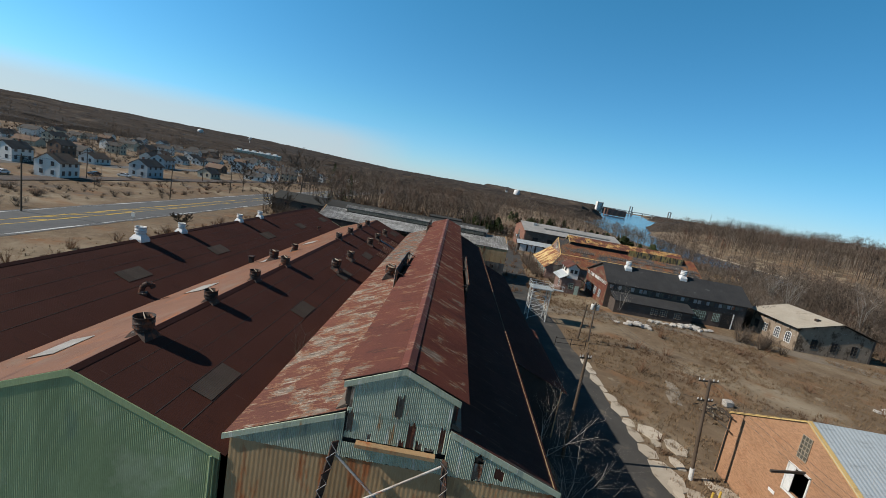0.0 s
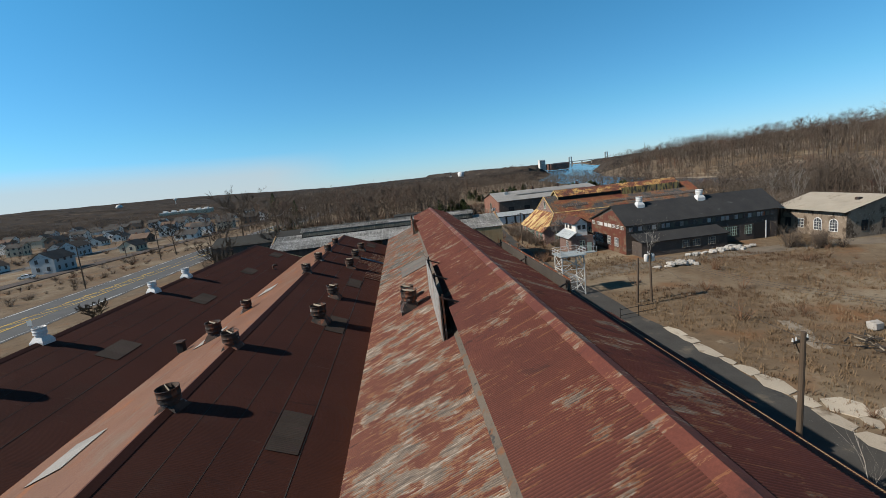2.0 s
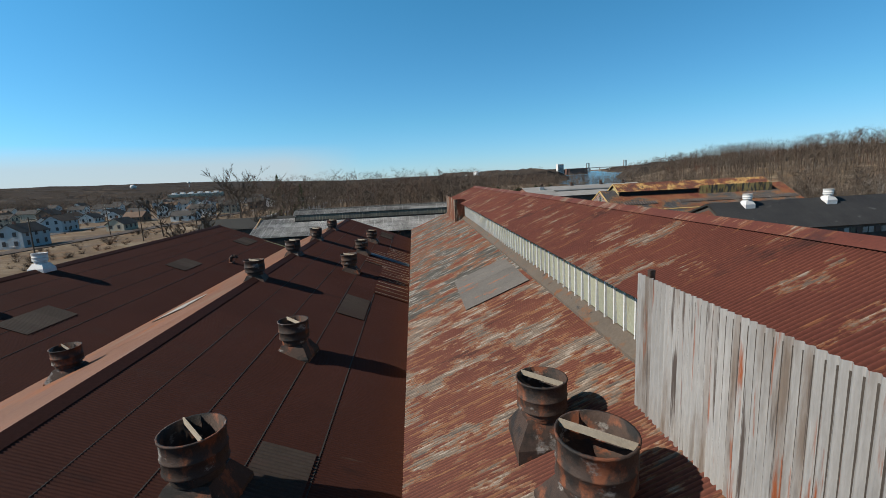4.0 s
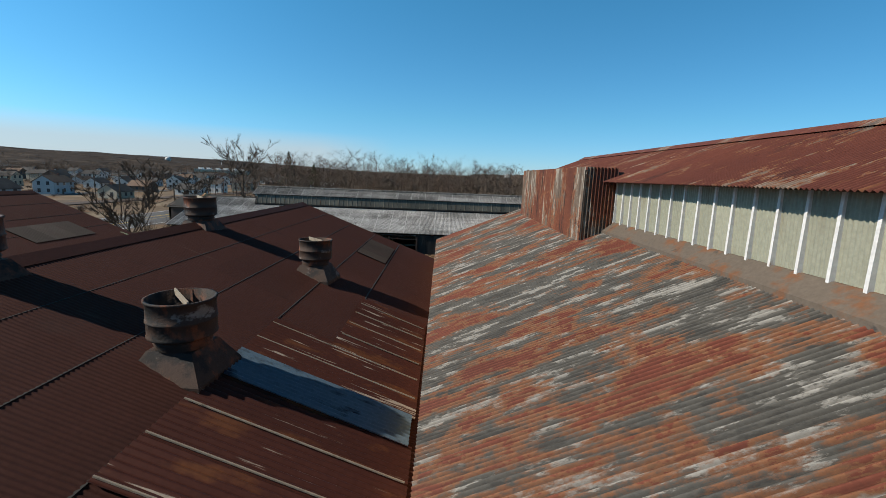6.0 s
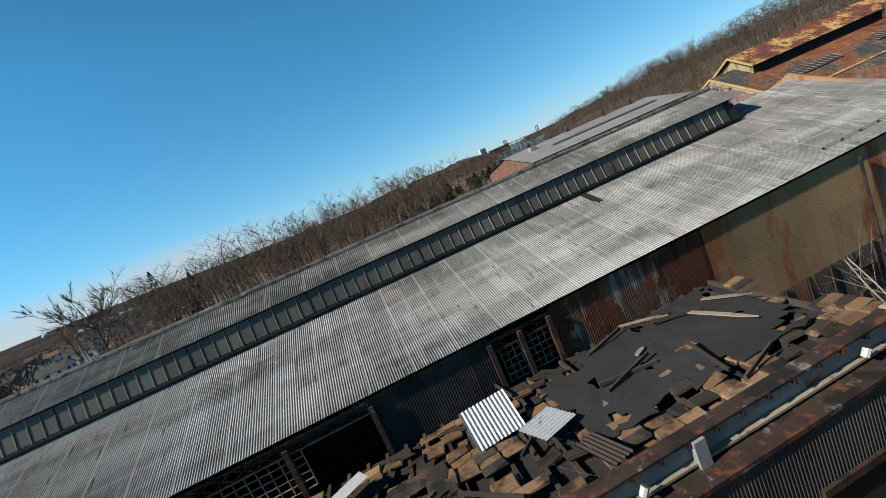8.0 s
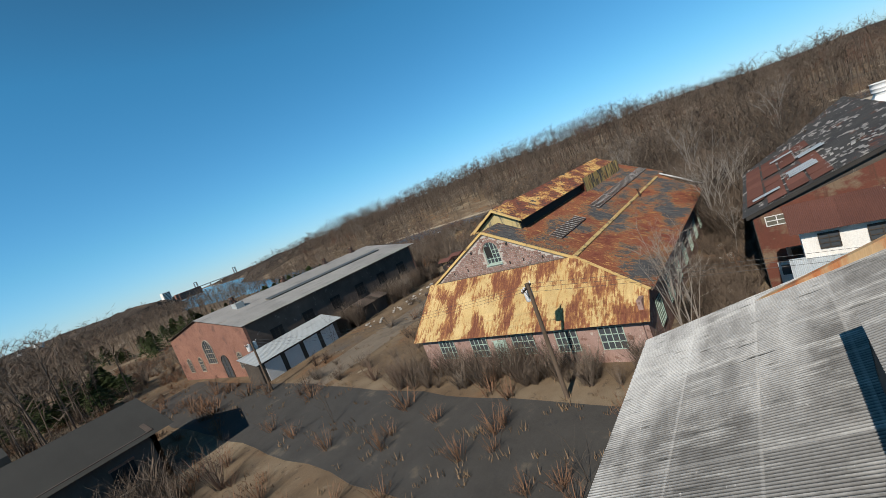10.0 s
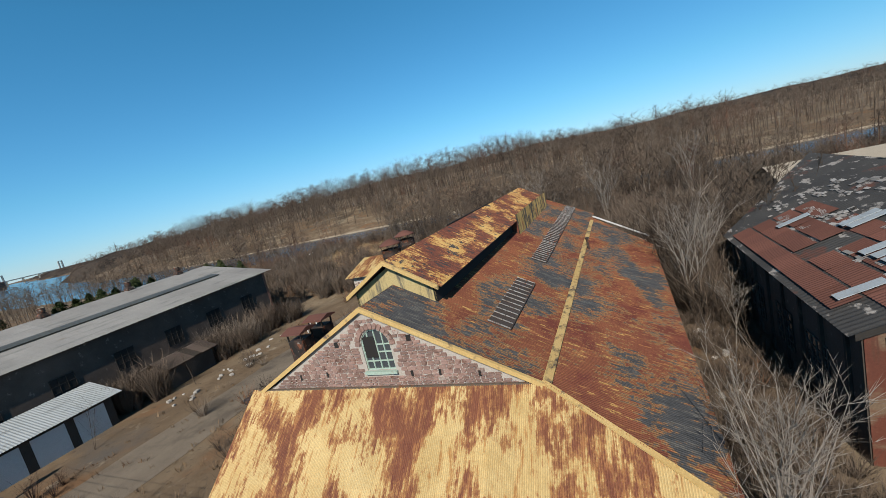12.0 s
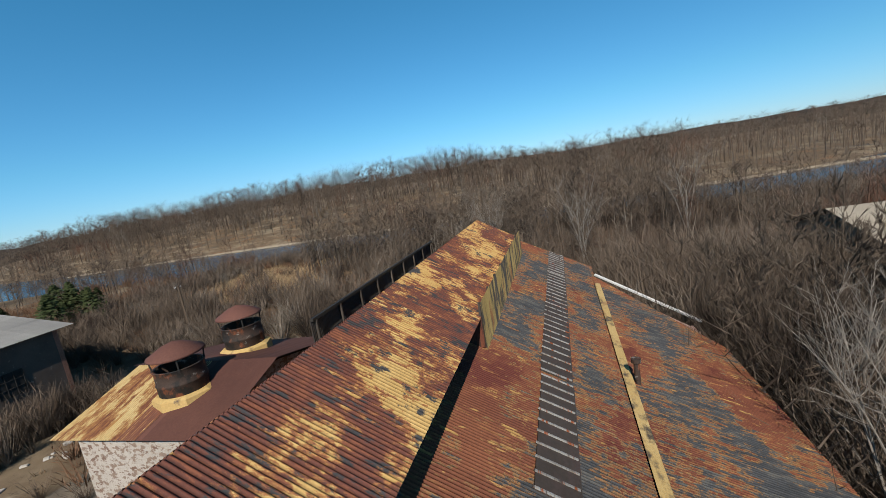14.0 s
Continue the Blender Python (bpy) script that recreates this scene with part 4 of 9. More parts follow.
for x0 in (7.77, 11.6):
    win_frame = part("window", boxed(x0, x0 + 0.85, WY - 0.1, WY - 0.065, 3.1, 3.85), VOID, grey_shed, "small dark window")
    for z in (3.1, 3.47, 3.81):
        part("glazing_bar", boxed(x0, x0 + 0.85, WY - 0.13, WY - 0.104, z, z + 0.04), RUST_METAL, win_frame)

# ---- the roofless lean-to before it ----
lean = thing("lean_to_shed", "dark corrugated lean-to with a rotten collapsed roof", "factory building")
LX0, LX1, LY = -19.2, 2.0, 67.9
part("wall", boxed(LX0, LX1, LY, LY + 0.12, 0, 5.95), DARK_WOOD, lean, "front wall")
part("wall", boxed(LX0, LX0 + 0.12, LY, WY, 0, 5.8), DARK_WOOD, lean, "side wall")
part("wall", boxed(LX1 - 0.12, LX1, LY + 2.2, WY, 0, 5.8), DARK_WOOD, lean, "side wall")
part("roof", prism([(LX0, LY + 0.3, 5.85), (LX1, LY + 0.3, 5.85), (LX1 + 0.4, WY - 0.05, 5.95), (LX0 + 1.0, WY - 0.05, 5.95)], (0, 0, -0.12)), TAR_ROOF, lean, "torn black roofing felt")

# ---- the stone shed with the yellow roof ----
stone_shed = thing("stone_shed", "reddish stone shed with a yellow and rust-mottled metal roof", "factory building")
SX0, SX1 = 32.77, 72.9
SY, SZ = 100.95, 10.3
S1Y, S1Z = 93.9, 6.6       # near foot of the main slope
S2Y = 107.9
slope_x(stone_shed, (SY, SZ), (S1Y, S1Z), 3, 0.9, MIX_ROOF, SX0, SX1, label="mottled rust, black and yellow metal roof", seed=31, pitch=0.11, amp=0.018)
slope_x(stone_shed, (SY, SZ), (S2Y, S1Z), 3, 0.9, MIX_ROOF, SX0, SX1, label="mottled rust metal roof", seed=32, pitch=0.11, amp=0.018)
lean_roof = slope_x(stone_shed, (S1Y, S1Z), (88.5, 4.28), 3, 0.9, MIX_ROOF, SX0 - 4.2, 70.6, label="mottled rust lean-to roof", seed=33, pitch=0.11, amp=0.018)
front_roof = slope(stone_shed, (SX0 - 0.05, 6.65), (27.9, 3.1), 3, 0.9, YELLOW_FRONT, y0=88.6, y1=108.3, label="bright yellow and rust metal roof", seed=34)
def clipped(root, point, normal):
    """Cut a roof and its sheets along a plane, keeping the side that the normal points to."""
    point, normal = Vector(point), Vector(normal).normalized()
    for o in [root] + list(root.children):
        inv = o.matrix_basis.inverted()
        p, q = inv @ point, (inv.to_3x3() @ normal).normalized()
        d = [(v.co - p).dot(q) for v in o.data.vertices]
        if min(d) >= 0:
            continue
        if max(d) <= 0:
            bpy.data.objects.remove(o)
            continue
        bm = bmesh.new()
        bm.from_mesh(o.data)
        bmesh.ops.bisect_plane(bm, geom=bm.verts[:] + bm.edges[:] + bm.faces[:], plane_co=p, plane_no=q, clear_inner=True)
        me = o.data.copy()
        bm.to_mesh(me)
        bm.free()
        o.data = me


clipped(lean_roof, (SX0, S1Y, 0), (1.763, -1, 0))
clipped(lean_roof, (70.1, S1Y, 0), (-0.75, 1, 0))
clipped(front_roof, (SX0, S1Y, 0), (-1.763, 1, 0))
part("hip_cap", barred((SX0, S1Y, 6.68), (29.55, 88.4, 4.36), 0.22, 0.06), YELLOW_TRIM, stone_shed, "yellowed hip capping")
arc = [(SX0, 100.7 + 0.72 * math.cos(math.pi * k / 12), 8.58 + 0.72 * math.sin(math.pi * k / 12)) for k in range(13)]
part("wall", prism([(SX0, S1Y + 0.2, 0), (SX0, 100.7, 0), (SX0, 100.7, 7.42), (SX0, 99.98, 7.42)] + arc[:5:-1] + [(SX0, 100.7, 10.09), (SX0, S1Y + 0.2, 6.5)], (0.4, 0, 0)), MORTAR, stone_shed, "rubble stone gable in pale mortar")
part("wall", prism([(SX0, 100.7, 0), (SX0, S2Y - 0.2, 0), (SX0, S2Y - 0.2, 6.5), (SX0, SY, 10.25), (SX0, 100.7, 10.09)] + arc[6::-1] + [(SX0, 101.42, 7.42), (SX0, 100.7, 7.42)], (0.4, 0, 0)), MORTAR, stone_shed, "rubble stone gable in pale mortar")
part("wall", prism([(SX1 - 0.4, S1Y + 0.2, 0), (SX1 - 0.4, S1Y + 0.2, 6.5), (SX1 - 0.4, SY, 10.25), (SX1 - 0.4, S2Y - 0.2, 6.5), (SX1 - 0.4, S2Y - 0.2, 0)], (0.4, 0, 0)), STONE, stone_shed, "stone gable")
part("wall", boxed(28.4, 28.8, 89.15, 108.2, 0, 3.0), STONE, stone_shed, "low front wall of pale stone")
part("wall", boxed(28.4, 66.2, 88.8, 89.1, 0, 4.1), STONE, stone_shed, "side wall")
part("wall", boxed(SX0, SX1, S2Y - 0.4, S2Y - 0.1, 0, 6.4), STONE, stone_shed, "side wall")
YM0, YM1, YMZ = 35.9, 68.7, 11.62
slope_x(stone_shed, (SY, YMZ), (98.45, 10.15), 1, 0.9, YELLOW_ROOF, YM0 - 0.3, YM1, label="yellow rusted monitor roof", seed=35, pitch=0.11, amp=0.018)
slope_x(stone_shed, (SY, YMZ), (103.35, 10.15), 1, 0.9, YELLOW_ROOF, YM0 - 0.3, YM1, label="yellow rusted monitor roof", seed=36, pitch=0.11, amp=0.018)
part("wall", prism([(YM0, 98.8, 9.0), (YM0, 98.8, 10.1), (YM0, SY, 11.3), (YM0, 103.2, 10.1), (YM0, 103.2, 9.0)], (0.1, 0, 0)), YELLOW_WALL, stone_shed, "yellow streaked monitor end")
# Painted shade: near-black panels under the monitor eaves.
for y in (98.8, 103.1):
    part("wall", boxed(YM0, YM1 - 0.2, y, y + 0.1, 8.9, 10.2), VOID, stone_shed, "near-black panel as the shaded monitor side")

# ---- the dark shed ----
dark_shed = thing("dark_shed", "dark timber shed with a black felt roof and two white ventilators", "factory building")
DX0, DX1, DY0, DY1, DRY = 36.9, 68.0, 68.2, 82.8, 73.2
DE, DR, DXR = 5.7, 9.1, 57.0
slope_x(dark_shed, (DRY, DR), (DY0 - 0.3, DE), 2, 2.4, TAR_ROOF, DX0, DX1, label="black felt roof", amp=0.004, pitch=0.6)
rear_roof = slope_x(dark_shed, (DRY, DR), (DY1 + 0.3, DE), 3, 1.2, SHINGLE_ROOF, DX0, DX1, label="peeling roof of slipped slates", amp=0.012, pitch=0.3)
for x, y1 in ((DX0 + 0.2, DY1), (DX1 - 0.4, DRY)):
    part("wall", prism([(x, DY0, 0), (x, DY0, DE - 0.1), (x, DRY, DR - 0.1)] + ([(x, DY1, DE - 0.1), (x, DY1, 0)] if y1 > DRY else [(x, DRY, 0)]), (0.2, 0, 0)), DARK_WOOD, dark_shed, "dark gable wall")
part("wall", boxed(DX0 + 0.4, DX1 - 0.4, DY0, DY0 + 0.2, 0, DE - 0.1), DARK_STONE, dark_shed, "front wall")
part("wall", prism([(55.3, 82.6, 0), (67.5, 73.2, 0), (67.5, 73.2, 8.9), (55.3, 82.6, 5.5)], (-0.2, -0.2, 0)), DARK_WOOD, dark_shed, "slanting end wall")
part("wall", boxed(DX0 + 0.4, 55.2, DY1 - 0.2, DY1, 0, DE - 0.1), DARK_STONE, dark_shed, "rear wall")

# ---- long brick shed with the pale roof ----
brick_shed = thing("brick_shed", "long brick shed with a pale board roof", "factory building")
BX0, BX1, BY0, BY1, BRY = 29.6, 67.2, 139.8, 166.6, 153.2
slope_x(brick_shed, (BRY, 9.95), (BY0, 7.5), 2, 3.0, PALE_ROOF, BX0 - 0.3, BX1, label="pale weathered roof", amp=0.004, pitch=0.75)
slope_x(brick_shed, (BRY, 9.95), (BY1, 7.5), 2, 3.0, PALE_ROOF, BX0 - 0.3, BX1, label="pale weathered roof", amp=0.004, pitch=0.75)
for x in (BX0, BX1 - 0.7):
    part("wall", prism([(x, BY0 + 0.4, 0), (x, BY0 + 0.4, 7.3), (x, BRY, 9.8), (x, BY1 - 0.4, 7.3), (x, BY1 - 0.4, 0)], (0.4, 0, 0)), RED_BRICK, brick_shed, "brick gable")
part("wall", boxed(BX0 + 0.4, BX1 - 0.7, BY0 + 0.4, BY0 + 0.8, 0, 7.3), DARK_STONE, brick_shed, "side wall")
part("wall", boxed(BX0 + 0.4, BX1 - 0.7, BY1 - 0.8, BY1 - 0.4, 0, 7.3), DARK_STONE, brick_shed, "side wall")
clipped(rear_roof, (55.7, 82.8, 0), (-9.6, -12.3, 0))

# ---- ventilators and patches on the long shed ----
def ventilator(name, label, material, group, tall=1.0):
    v = thing(name, label, "ventilator", group=group)
    bm = bmesh.new()
    lo = [bm.verts.new((sx * 0.7, sy * 0.7, z)) for z in (-0.75, 0.0) for sx, sy in ((-1, -1), (1, -1), (1, 1), (-1, 1))]
    hi = [bm.verts.new((sx * 0.42, sy * 0.42, 0.5)) for sx, sy in ((-1, -1), (1, -1), (1, 1), (-1, 1))]
    for k in range(4):
        j = (k + 1) % 4
        bm.faces.new((lo[k], lo[j], lo[4 + j], lo[4 + k]))
        bm.faces.new((lo[4 + k], lo[4 + j], hi[j], hi[k]))
    bm.faces.new(hi)
    part("base", bm, material, v, "flared sheet-metal base")
    part("neck", raw("neck", *turned([(0.44, 0.4), (0.44, 0.48), (0.48, 0.51), (0.45, 0.55), (0.49, 0.59), (0.46, 0.63), (0.48, 0.7)], 20), material, True), None, v)
    part("drum", raw("drum", *turned([(0.48, 0.66), (0.58, 0.72), (0.59, 0.74), (0.575, 0.76), (0.575, 1.0), (0.59, 1.01), (0.59, 1.04), (0.575, 1.05), (0.575, 1.36), (0.6, 1.37), (0.6, 1.41), (0.56, 1.41), (0.55, 0.95), (0.1, 0.93)], 24, cap_bottom=False), material, True), None, v, "round drum with an open top")
    part("crosspiece", barred((-0.4, 0.4, 1.38), (0.4, -0.4, 1.38), 0.03, 0.12), PALE_WOOD if material is RUST_METAL else material, v)
    return v


def dropped(proto, spots, seed=3, scale=1.0):
    rnd = random.Random(seed)
    for k, (x, y, z) in enumerate(spots):
        m = Matrix.Translation((x, y, z)) @ Matrix.Rotation(rnd.uniform(-0.12, 0.12), 4, "Z") @ Matrix.Rotation(rnd.uniform(-0.03, 0.03), 4, "X") @ Matrix.Scale(rnd.uniform(0.82, 0.86) * scale, 4)
        if k == 0:
            proto.matrix_world = m
        else:
            copy_thing(proto, m)


def z2(x):
    return R2[1] - (R2[1] - V1[1]) / (V1[0] - R2[0]) * abs(x - R2[0])


dropped(ventilator("roof_ventilator", "rusted round sheet-iron ventilator on the brown roof ridge", RUST_METAL, "ridge ventilators"),
        [(R2[0], y, R2[1] - 0.25) for y in (-4.4, 1.5, 7.5, 13.4, 31.2, 37.2, 43.1, 49.1)], 3)
dropped(ventilator("roof_ventilator", "rusted round sheet-iron ventilator on the brown roof slope", RUST_METAL, "slope ventilators"),
        [(x, y, z2(x) - 0.1) for x, y in ((-9.94, 19.35), (-9.94, 25.4), (-9.94, 36.95), (-9.94, 42.9), (-9.8, 48.85))], 4, 1.05)
dropped(ventilator("roof_ventilator", "rusted round ventilator on the orange roof slope", RUST_METAL, "slope ventilators"), [(-16.6, 19.5, z2(-16.6) - 0.1), (-16.6, 25.4, z2(-16.6) - 0.1)], 5, 0.95)
dropped(ventilator("roof_ventilator", "rusted ventilator beside the monitor baffle", RUST_METAL, "paired ventilators"), [(-4.0, 17.2, 10.68), (-4.1, 19.1, 10.64)], 6)
dropped(ventilator("roof_ventilator", "white-painted round ventilator on the outer roof ridge", WHITE_METAL, "white ventilators"),
        [(R1[0], y, R1[1] + 0.05) for y in (12.9, 18.75, 30.65, 36.5)], 7, 0.92)

elbow = thing("vent_pipe", "rusted bent vent pipe on the brown roof", "vent pipe")
pts = [Vector((0, 0, -0.4)), Vector((0, 0, 0.35)), Vector((0.1, 0, 0.6)), Vector((0.35, 0, 0.75)), Vector((0.6, 0, 0.68)), Vector((0.72, 0, 0.45))]
bm = bmesh.new()
for a, b in zip(pts, pts[1:]):
    bar(bm, a, b, 0.2, sides=14)
part("pipe", bm, RUST_METAL, elbow)
part("collar", boxed(-0.35, 0.35, -0.35, 0.35, -0.3, 0.08, bevel=0.05), RUST_METAL, elbow)
elbow.matrix_world = Matrix.Translation((-20.7, 6.0, 9.0)) @ Matrix.Rotation(0.5, 4, "Z")
copy_thing(elbow, Matrix.Translation((-20.9, 47.3, 9.1)) @ Matrix.Scale(0.7, 4))
small = thing("small_vent", "small dark square roof vent", "vent")
part("box", boxed(-0.22, 0.22, -0.22, 0.22, -0.4, 0.45, bevel=0.03), DARK_METAL, small)
part("cap", boxed(-0.3, 0.3, -0.3, 0.3, 0.45, 0.55, bevel=0.03), RUST_METAL, small)
small.matrix_world = Matrix.Translation((-19.6, 21.0, 8.85))


def patch(name, a, b, f0, f1, y0, y1, material, label, lift=0.05, width=0.8):
    """Odd sheets laid on a slope from a to b (x, z), between the fractions f0 and f1 of its length."""
    A, B = Vector((a[0], 0, a[1])), Vector((b[0], 0, b[1]))
    t, d = A.lerp(B, f0), (B - A)
    n = Vector((-d.z, 0, d.x)).normalized()
    n = n if n.z > 0 else -n
    p = thing(name, label, "roof sheet")
    t = t + n * lift
    sheets(p, "roof_sheet", (t.x, y0, t.z), d, (0, 1, 0), d.length * (f1 - f0), y1 - y0, 1, width, material, lap=0, seed=int(y0 * 10) % 97)
    return p


STRIPED = surface("rust_and_zinc_striped_sheet", ((0.075, 0.026, 0.019), (0.1, 0.034, 0.024)), [((0.16, 0.06, 0.028), (0.7, 2.2, 1), 0.56, 0.64), ((0.5, 0.42, 0.34), (0.12, 13, 1), 0.62, 0.65)], rough=0.55, metal=0.2, vary=0.15)
# The blue of a wet reflection is put into this sheet's colour.
BLUE_REFLECTION = surface("blue_grey_reflection_sheet", ((0.16, 0.24, 0.32), (0.2, 0.3, 0.38)), [((0.05, 0.05, 0.06), (1, 4, 1), 0.55, 0.65)], rough=0.3, metal=0.4)
for y0, y1 in ((-6.2, -3.5), (5.9, 8.4), (18.0, 20.8), (29.6, 32.3), (53.0, 56.1)):
    patch("roof_patch", R2, V1, 0.555, 0.72, y0, y1, PATCH_ROOF, "weathered grey sheet patched into the brown roof", 0.03)
for y0, y1 in ((6.3, 8.8), (18.3, 20.8), (30.2, 32.8), (42.4, 44.8), (53.5, 56.3)):
    patch("roof_patch", R1, V2, 0.45, 0.64, y0, y1, PATCH_ROOF, "weathered grey sheet patched into the brown roof", 0.03)
for y0 in (-5.5, 6.6, 19.0, 31.6):
    patch("roof_patch", R2, V2, 0.54, 0.74, y0, y0 + 2.4, PALE_ROOF, "pale translucent sheet in the orange roof")
for f0, f1, y0, y1, mt in ((0.72, 0.99, 33.9, 40.6, STRIPED), (0.545, 0.99, 40.6, 42.8, STRIPED), (0.545, 0.99, 43.65, 45.1, STRIPED), (0.72, 0.99, 45.2, 48.2, STRIPED)):
    patch("roof_patch", R2, V1, f0, f1, y0, y1, mt, "bare rusty sheets with pale worn ribs", 0.03)
for k in range(20):
    y = 34.2 + k * 0.72
    f0 = 0.73 if y < 40.6 or y > 45.2 else 0.55
    if 42.8 < y < 43.7:
        continue
    a = (R2[0] + (V1[0] - R2[0]) * f0, R2[1] + (V1[1] - R2[1]) * f0 + 0.06)
    b = (R2[0] + (V1[0] - R2[0]) * 0.985, R2[1] + (V1[1] - R2[1]) * 0.985 + 0.06)
    tagged(part("roof_batten", barred((a[0], y, a[1]), (b[0], y, b[1]), 0.018, 0.02), PALE_WOOD), "thin pale worn lap strip on the rusty sheets", "lap strip", "lap strips")
patch("roof_patch", R2, V1, 0.545, 0.98, 42.85, 43.6, BLUE_REFLECTION, "blue-grey patch coloured as a wet reflection on the brown roof", 0.06, 1.0)
patch("roof_patch", (-1.75, 11.58), EAVL, 0.12, 0.6, 26.5, 30.5, surface("dull_dark_grey_sheet", ((0.13, 0.12, 0.11), (0.18, 0.165, 0.15)), [((0.4, 0.13, 0.05), (0.5, 2, 1), 0.58, 0.66)], rough=0.8, vary=0.1), "dull grey replaced sheets on the red roof", 0.045, 0.8)

# seams and ridge trim
for (x, z) in ((R2[0], R2[1]), (R1[0], R1[1])):
    part("ridge_cap", prism([(x - 0.25, Y0 - 0.15, z - 0.07), (x, Y0 - 0.15, z + 0.075), (x + 0.25, Y0 - 0.15, z - 0.07), (x, Y0 - 0.15, z + 0.03)], (0, RUN + 0.3, 0)), BROWN_ROOF, brown_shed)
for a, b in ((R2, V1), (R2, V2), (R1, V2)):
    for f in (0.18, 0.36, 0.545, 0.73):
        x, z = a[0] + (b[0] - a[0]) * f, a[1] + (b[1] - a[1]) * f
        part("seam", boxed(x - 0.018, x + 0.018, Y0, Y1, z - 0.03, z + 0.009), DARK_METAL, brown_shed)
for x, z in ((R2[0], R2[1]), ):
    for s, b in ((1, V1), (-1, V2)):
        part("barge_board", prism([(x, Y0 - 0.18, z - 0.28), (x, Y0 - 0.18, z + 0.02), (b[0], Y0 - 0.18, b[1] + 0.02), (b[0], Y0 - 0.18, b[1] - 0.28)], (0, 0.06, 0)), GREEN_WALL, brown_shed)
part("barge_board", prism([(R1[0], Y0 - 0.18, R1[1] - 0.28), (R1[0], Y0 - 0.18, R1[1] + 0.02), (V2[0], Y0 - 0.18, V2[1] + 0.02), (V2[0], Y0 - 0.18, V2[1] - 0.28)], (0, 0.06, 0)), GREEN_WALL, brown_shed)
part("gutter", barred((E1[0] - 0.05, Y0, E1[1] - 0.1), (E1[0] - 0.05, Y1, E1[1] - 0.1), 0.09, sides=8), DARK_METAL, brown_shed)
pipe = part("downpipe", barred((-6.95, Y0 - 0.2, 8.5), (-6.95, Y0 - 0.2, 0.2), 0.06, sides=10), GREEN_WALL, brown_shed, "green downpipe")

# green gable cladding
def clad(parent, x0, x1, ztop, zbot, y, material, width=0.9, seed=1, holes=(), amp=0.012, pitch=0.08):
    """Upright sheets on a wall that faces -y; ztop is a function of x."""
    rnd = random.Random(seed)
    n = max(1, round((x1 - x0) / width))
    w = (x1 - x0) / n
    for c in range(n):
        a = x0 + c * w
        zt = min(ztop(a), ztop(a + w))
        zm = max(ztop(a), ztop(a + w))
        k = max(6, round(w / pitch) * 6)
        vs, fs = [], []
        low = zbot + rnd.uniform(-0.03, 0.05)
        for i in range(k + 1):
            xx = a + w * i / k
            vs += [(xx, y + amp * math.cos(2 * math.pi * i / 6), ztop(xx) - 0.03), (xx, y + amp * math.cos(2 * math.pi * i / 6), low)]
        for i in range(k):
            fs.append((2 * i, 2 * i + 1, 2 * i + 3, 2 * i + 2))
        part("wall_sheet", raw("wall_sheet", vs, fs, material, True), None, parent)


def gz(x):
    return R2[1] - 0.388 * abs(x - R2[0]) if x > V2[0] else R1[1] - 0.395 * abs(x - R1[0])


clad(brown_shed, E1[0] + 0.2, -6.8, lambda x: gz(x) - 0.12, 0.0, Y0 - 0.12, GREEN_WALL, 0.95, 5, amp=0.006)


def rz(x):
    if -1.7 <= x <= 2.5:
        return 13.62 - 0.41 * abs(x - 0.4)
    return 11.4 - 0.4 * (-1.75 - x) if x < 0 else 11.4 - 0.37 * (x - 2.55)


def torn_clad(parent, x0, x1, ztop, zbot, y, material, holes=(), width=0.66, pitch=0.075, amp=0.012, seed=1):
    """Upright corrugated sheets with ragged rusted-out holes (x0, x1, z0, z1) and a ragged foot."""
    n = max(1, round((x1 - x0) / width))
    w = (x1 - x0) / n
    for c in range(n):
        k = max(6, round(w / pitch) * 6)
        vs, fs = [], []
        for i in range(k):
            xa, xb = x0 + c * w + w * i / k, x0 + c * w + w * (i + 1) / k
            xm = (xa + xb) / 2
            low = zbot(xm) + 0.05 * noise.noise((xm * 6, seed, 0))
            cuts = [(low, ztop(xm) - 0.03)]
            for h0, h1, z0, z1 in holes:
                if h0 + 0.05 * noise.noise((z0, seed, 3)) < xm < h1:
                    wob = 0.16 * noise.noise((xm * 9, z0 * 3, seed)) + 0.05 * noise.noise((xm * 30, z1, 2))
                    cuts = [q for p0, p1 in cuts for q in ((p0, min(p1, z0 + wob)), (max(p0, z1 + 1.6 * wob), p1)) if q[1] - q[0] > 0.02]
            for p0, p1 in cuts:
                ya, yb = y + amp * math.cos(2 * math.pi * i / 6), y + amp * math.cos(2 * math.pi * (i + 1) / 6)
                b0 = len(vs)
                vs += [(xa, ya, p1), (xa, ya, p0), (xb, yb, p0), (xb, yb, p1)]
                fs.append((b0, b0 + 1, b0 + 2, b0 + 3))
        if fs:
            part("wall_sheet", raw("wall_sheet", vs, fs, material), None, parent)


gable_holes = ((0.2, 0.52, 11.62, 12.55), (0.86, 1.15, 10.0, 11.45), (2.14, 2.36, 10.35, 11.5), (-1.72, -1.52, 11.72, 12.6), (-1.72, -1.4, 10.65, 11.5), (0.55, 0.75, 10.0, 10.62), (1.25, 1.5, 10.0, 10.7), (1.62, 2.02, 10.0, 10.52), (-0.75, -0.6, 10.5, 10.75), (3.7, 4.1, 9.5, 10.6), (4.62, 5.0, 9.72, 10.18))
torn_clad(red_shed, -1.7, 2.5, rz, lambda x: 11.55, Y0 - 0.12, GABLE_WALL, gable_holes, seed=6)
torn_clad(red_shed, -1.7, 2.5, lambda x: 11.62, lambda x: 10.38, Y0 - 0.095, GABLE_WALL, gable_holes, seed=7)
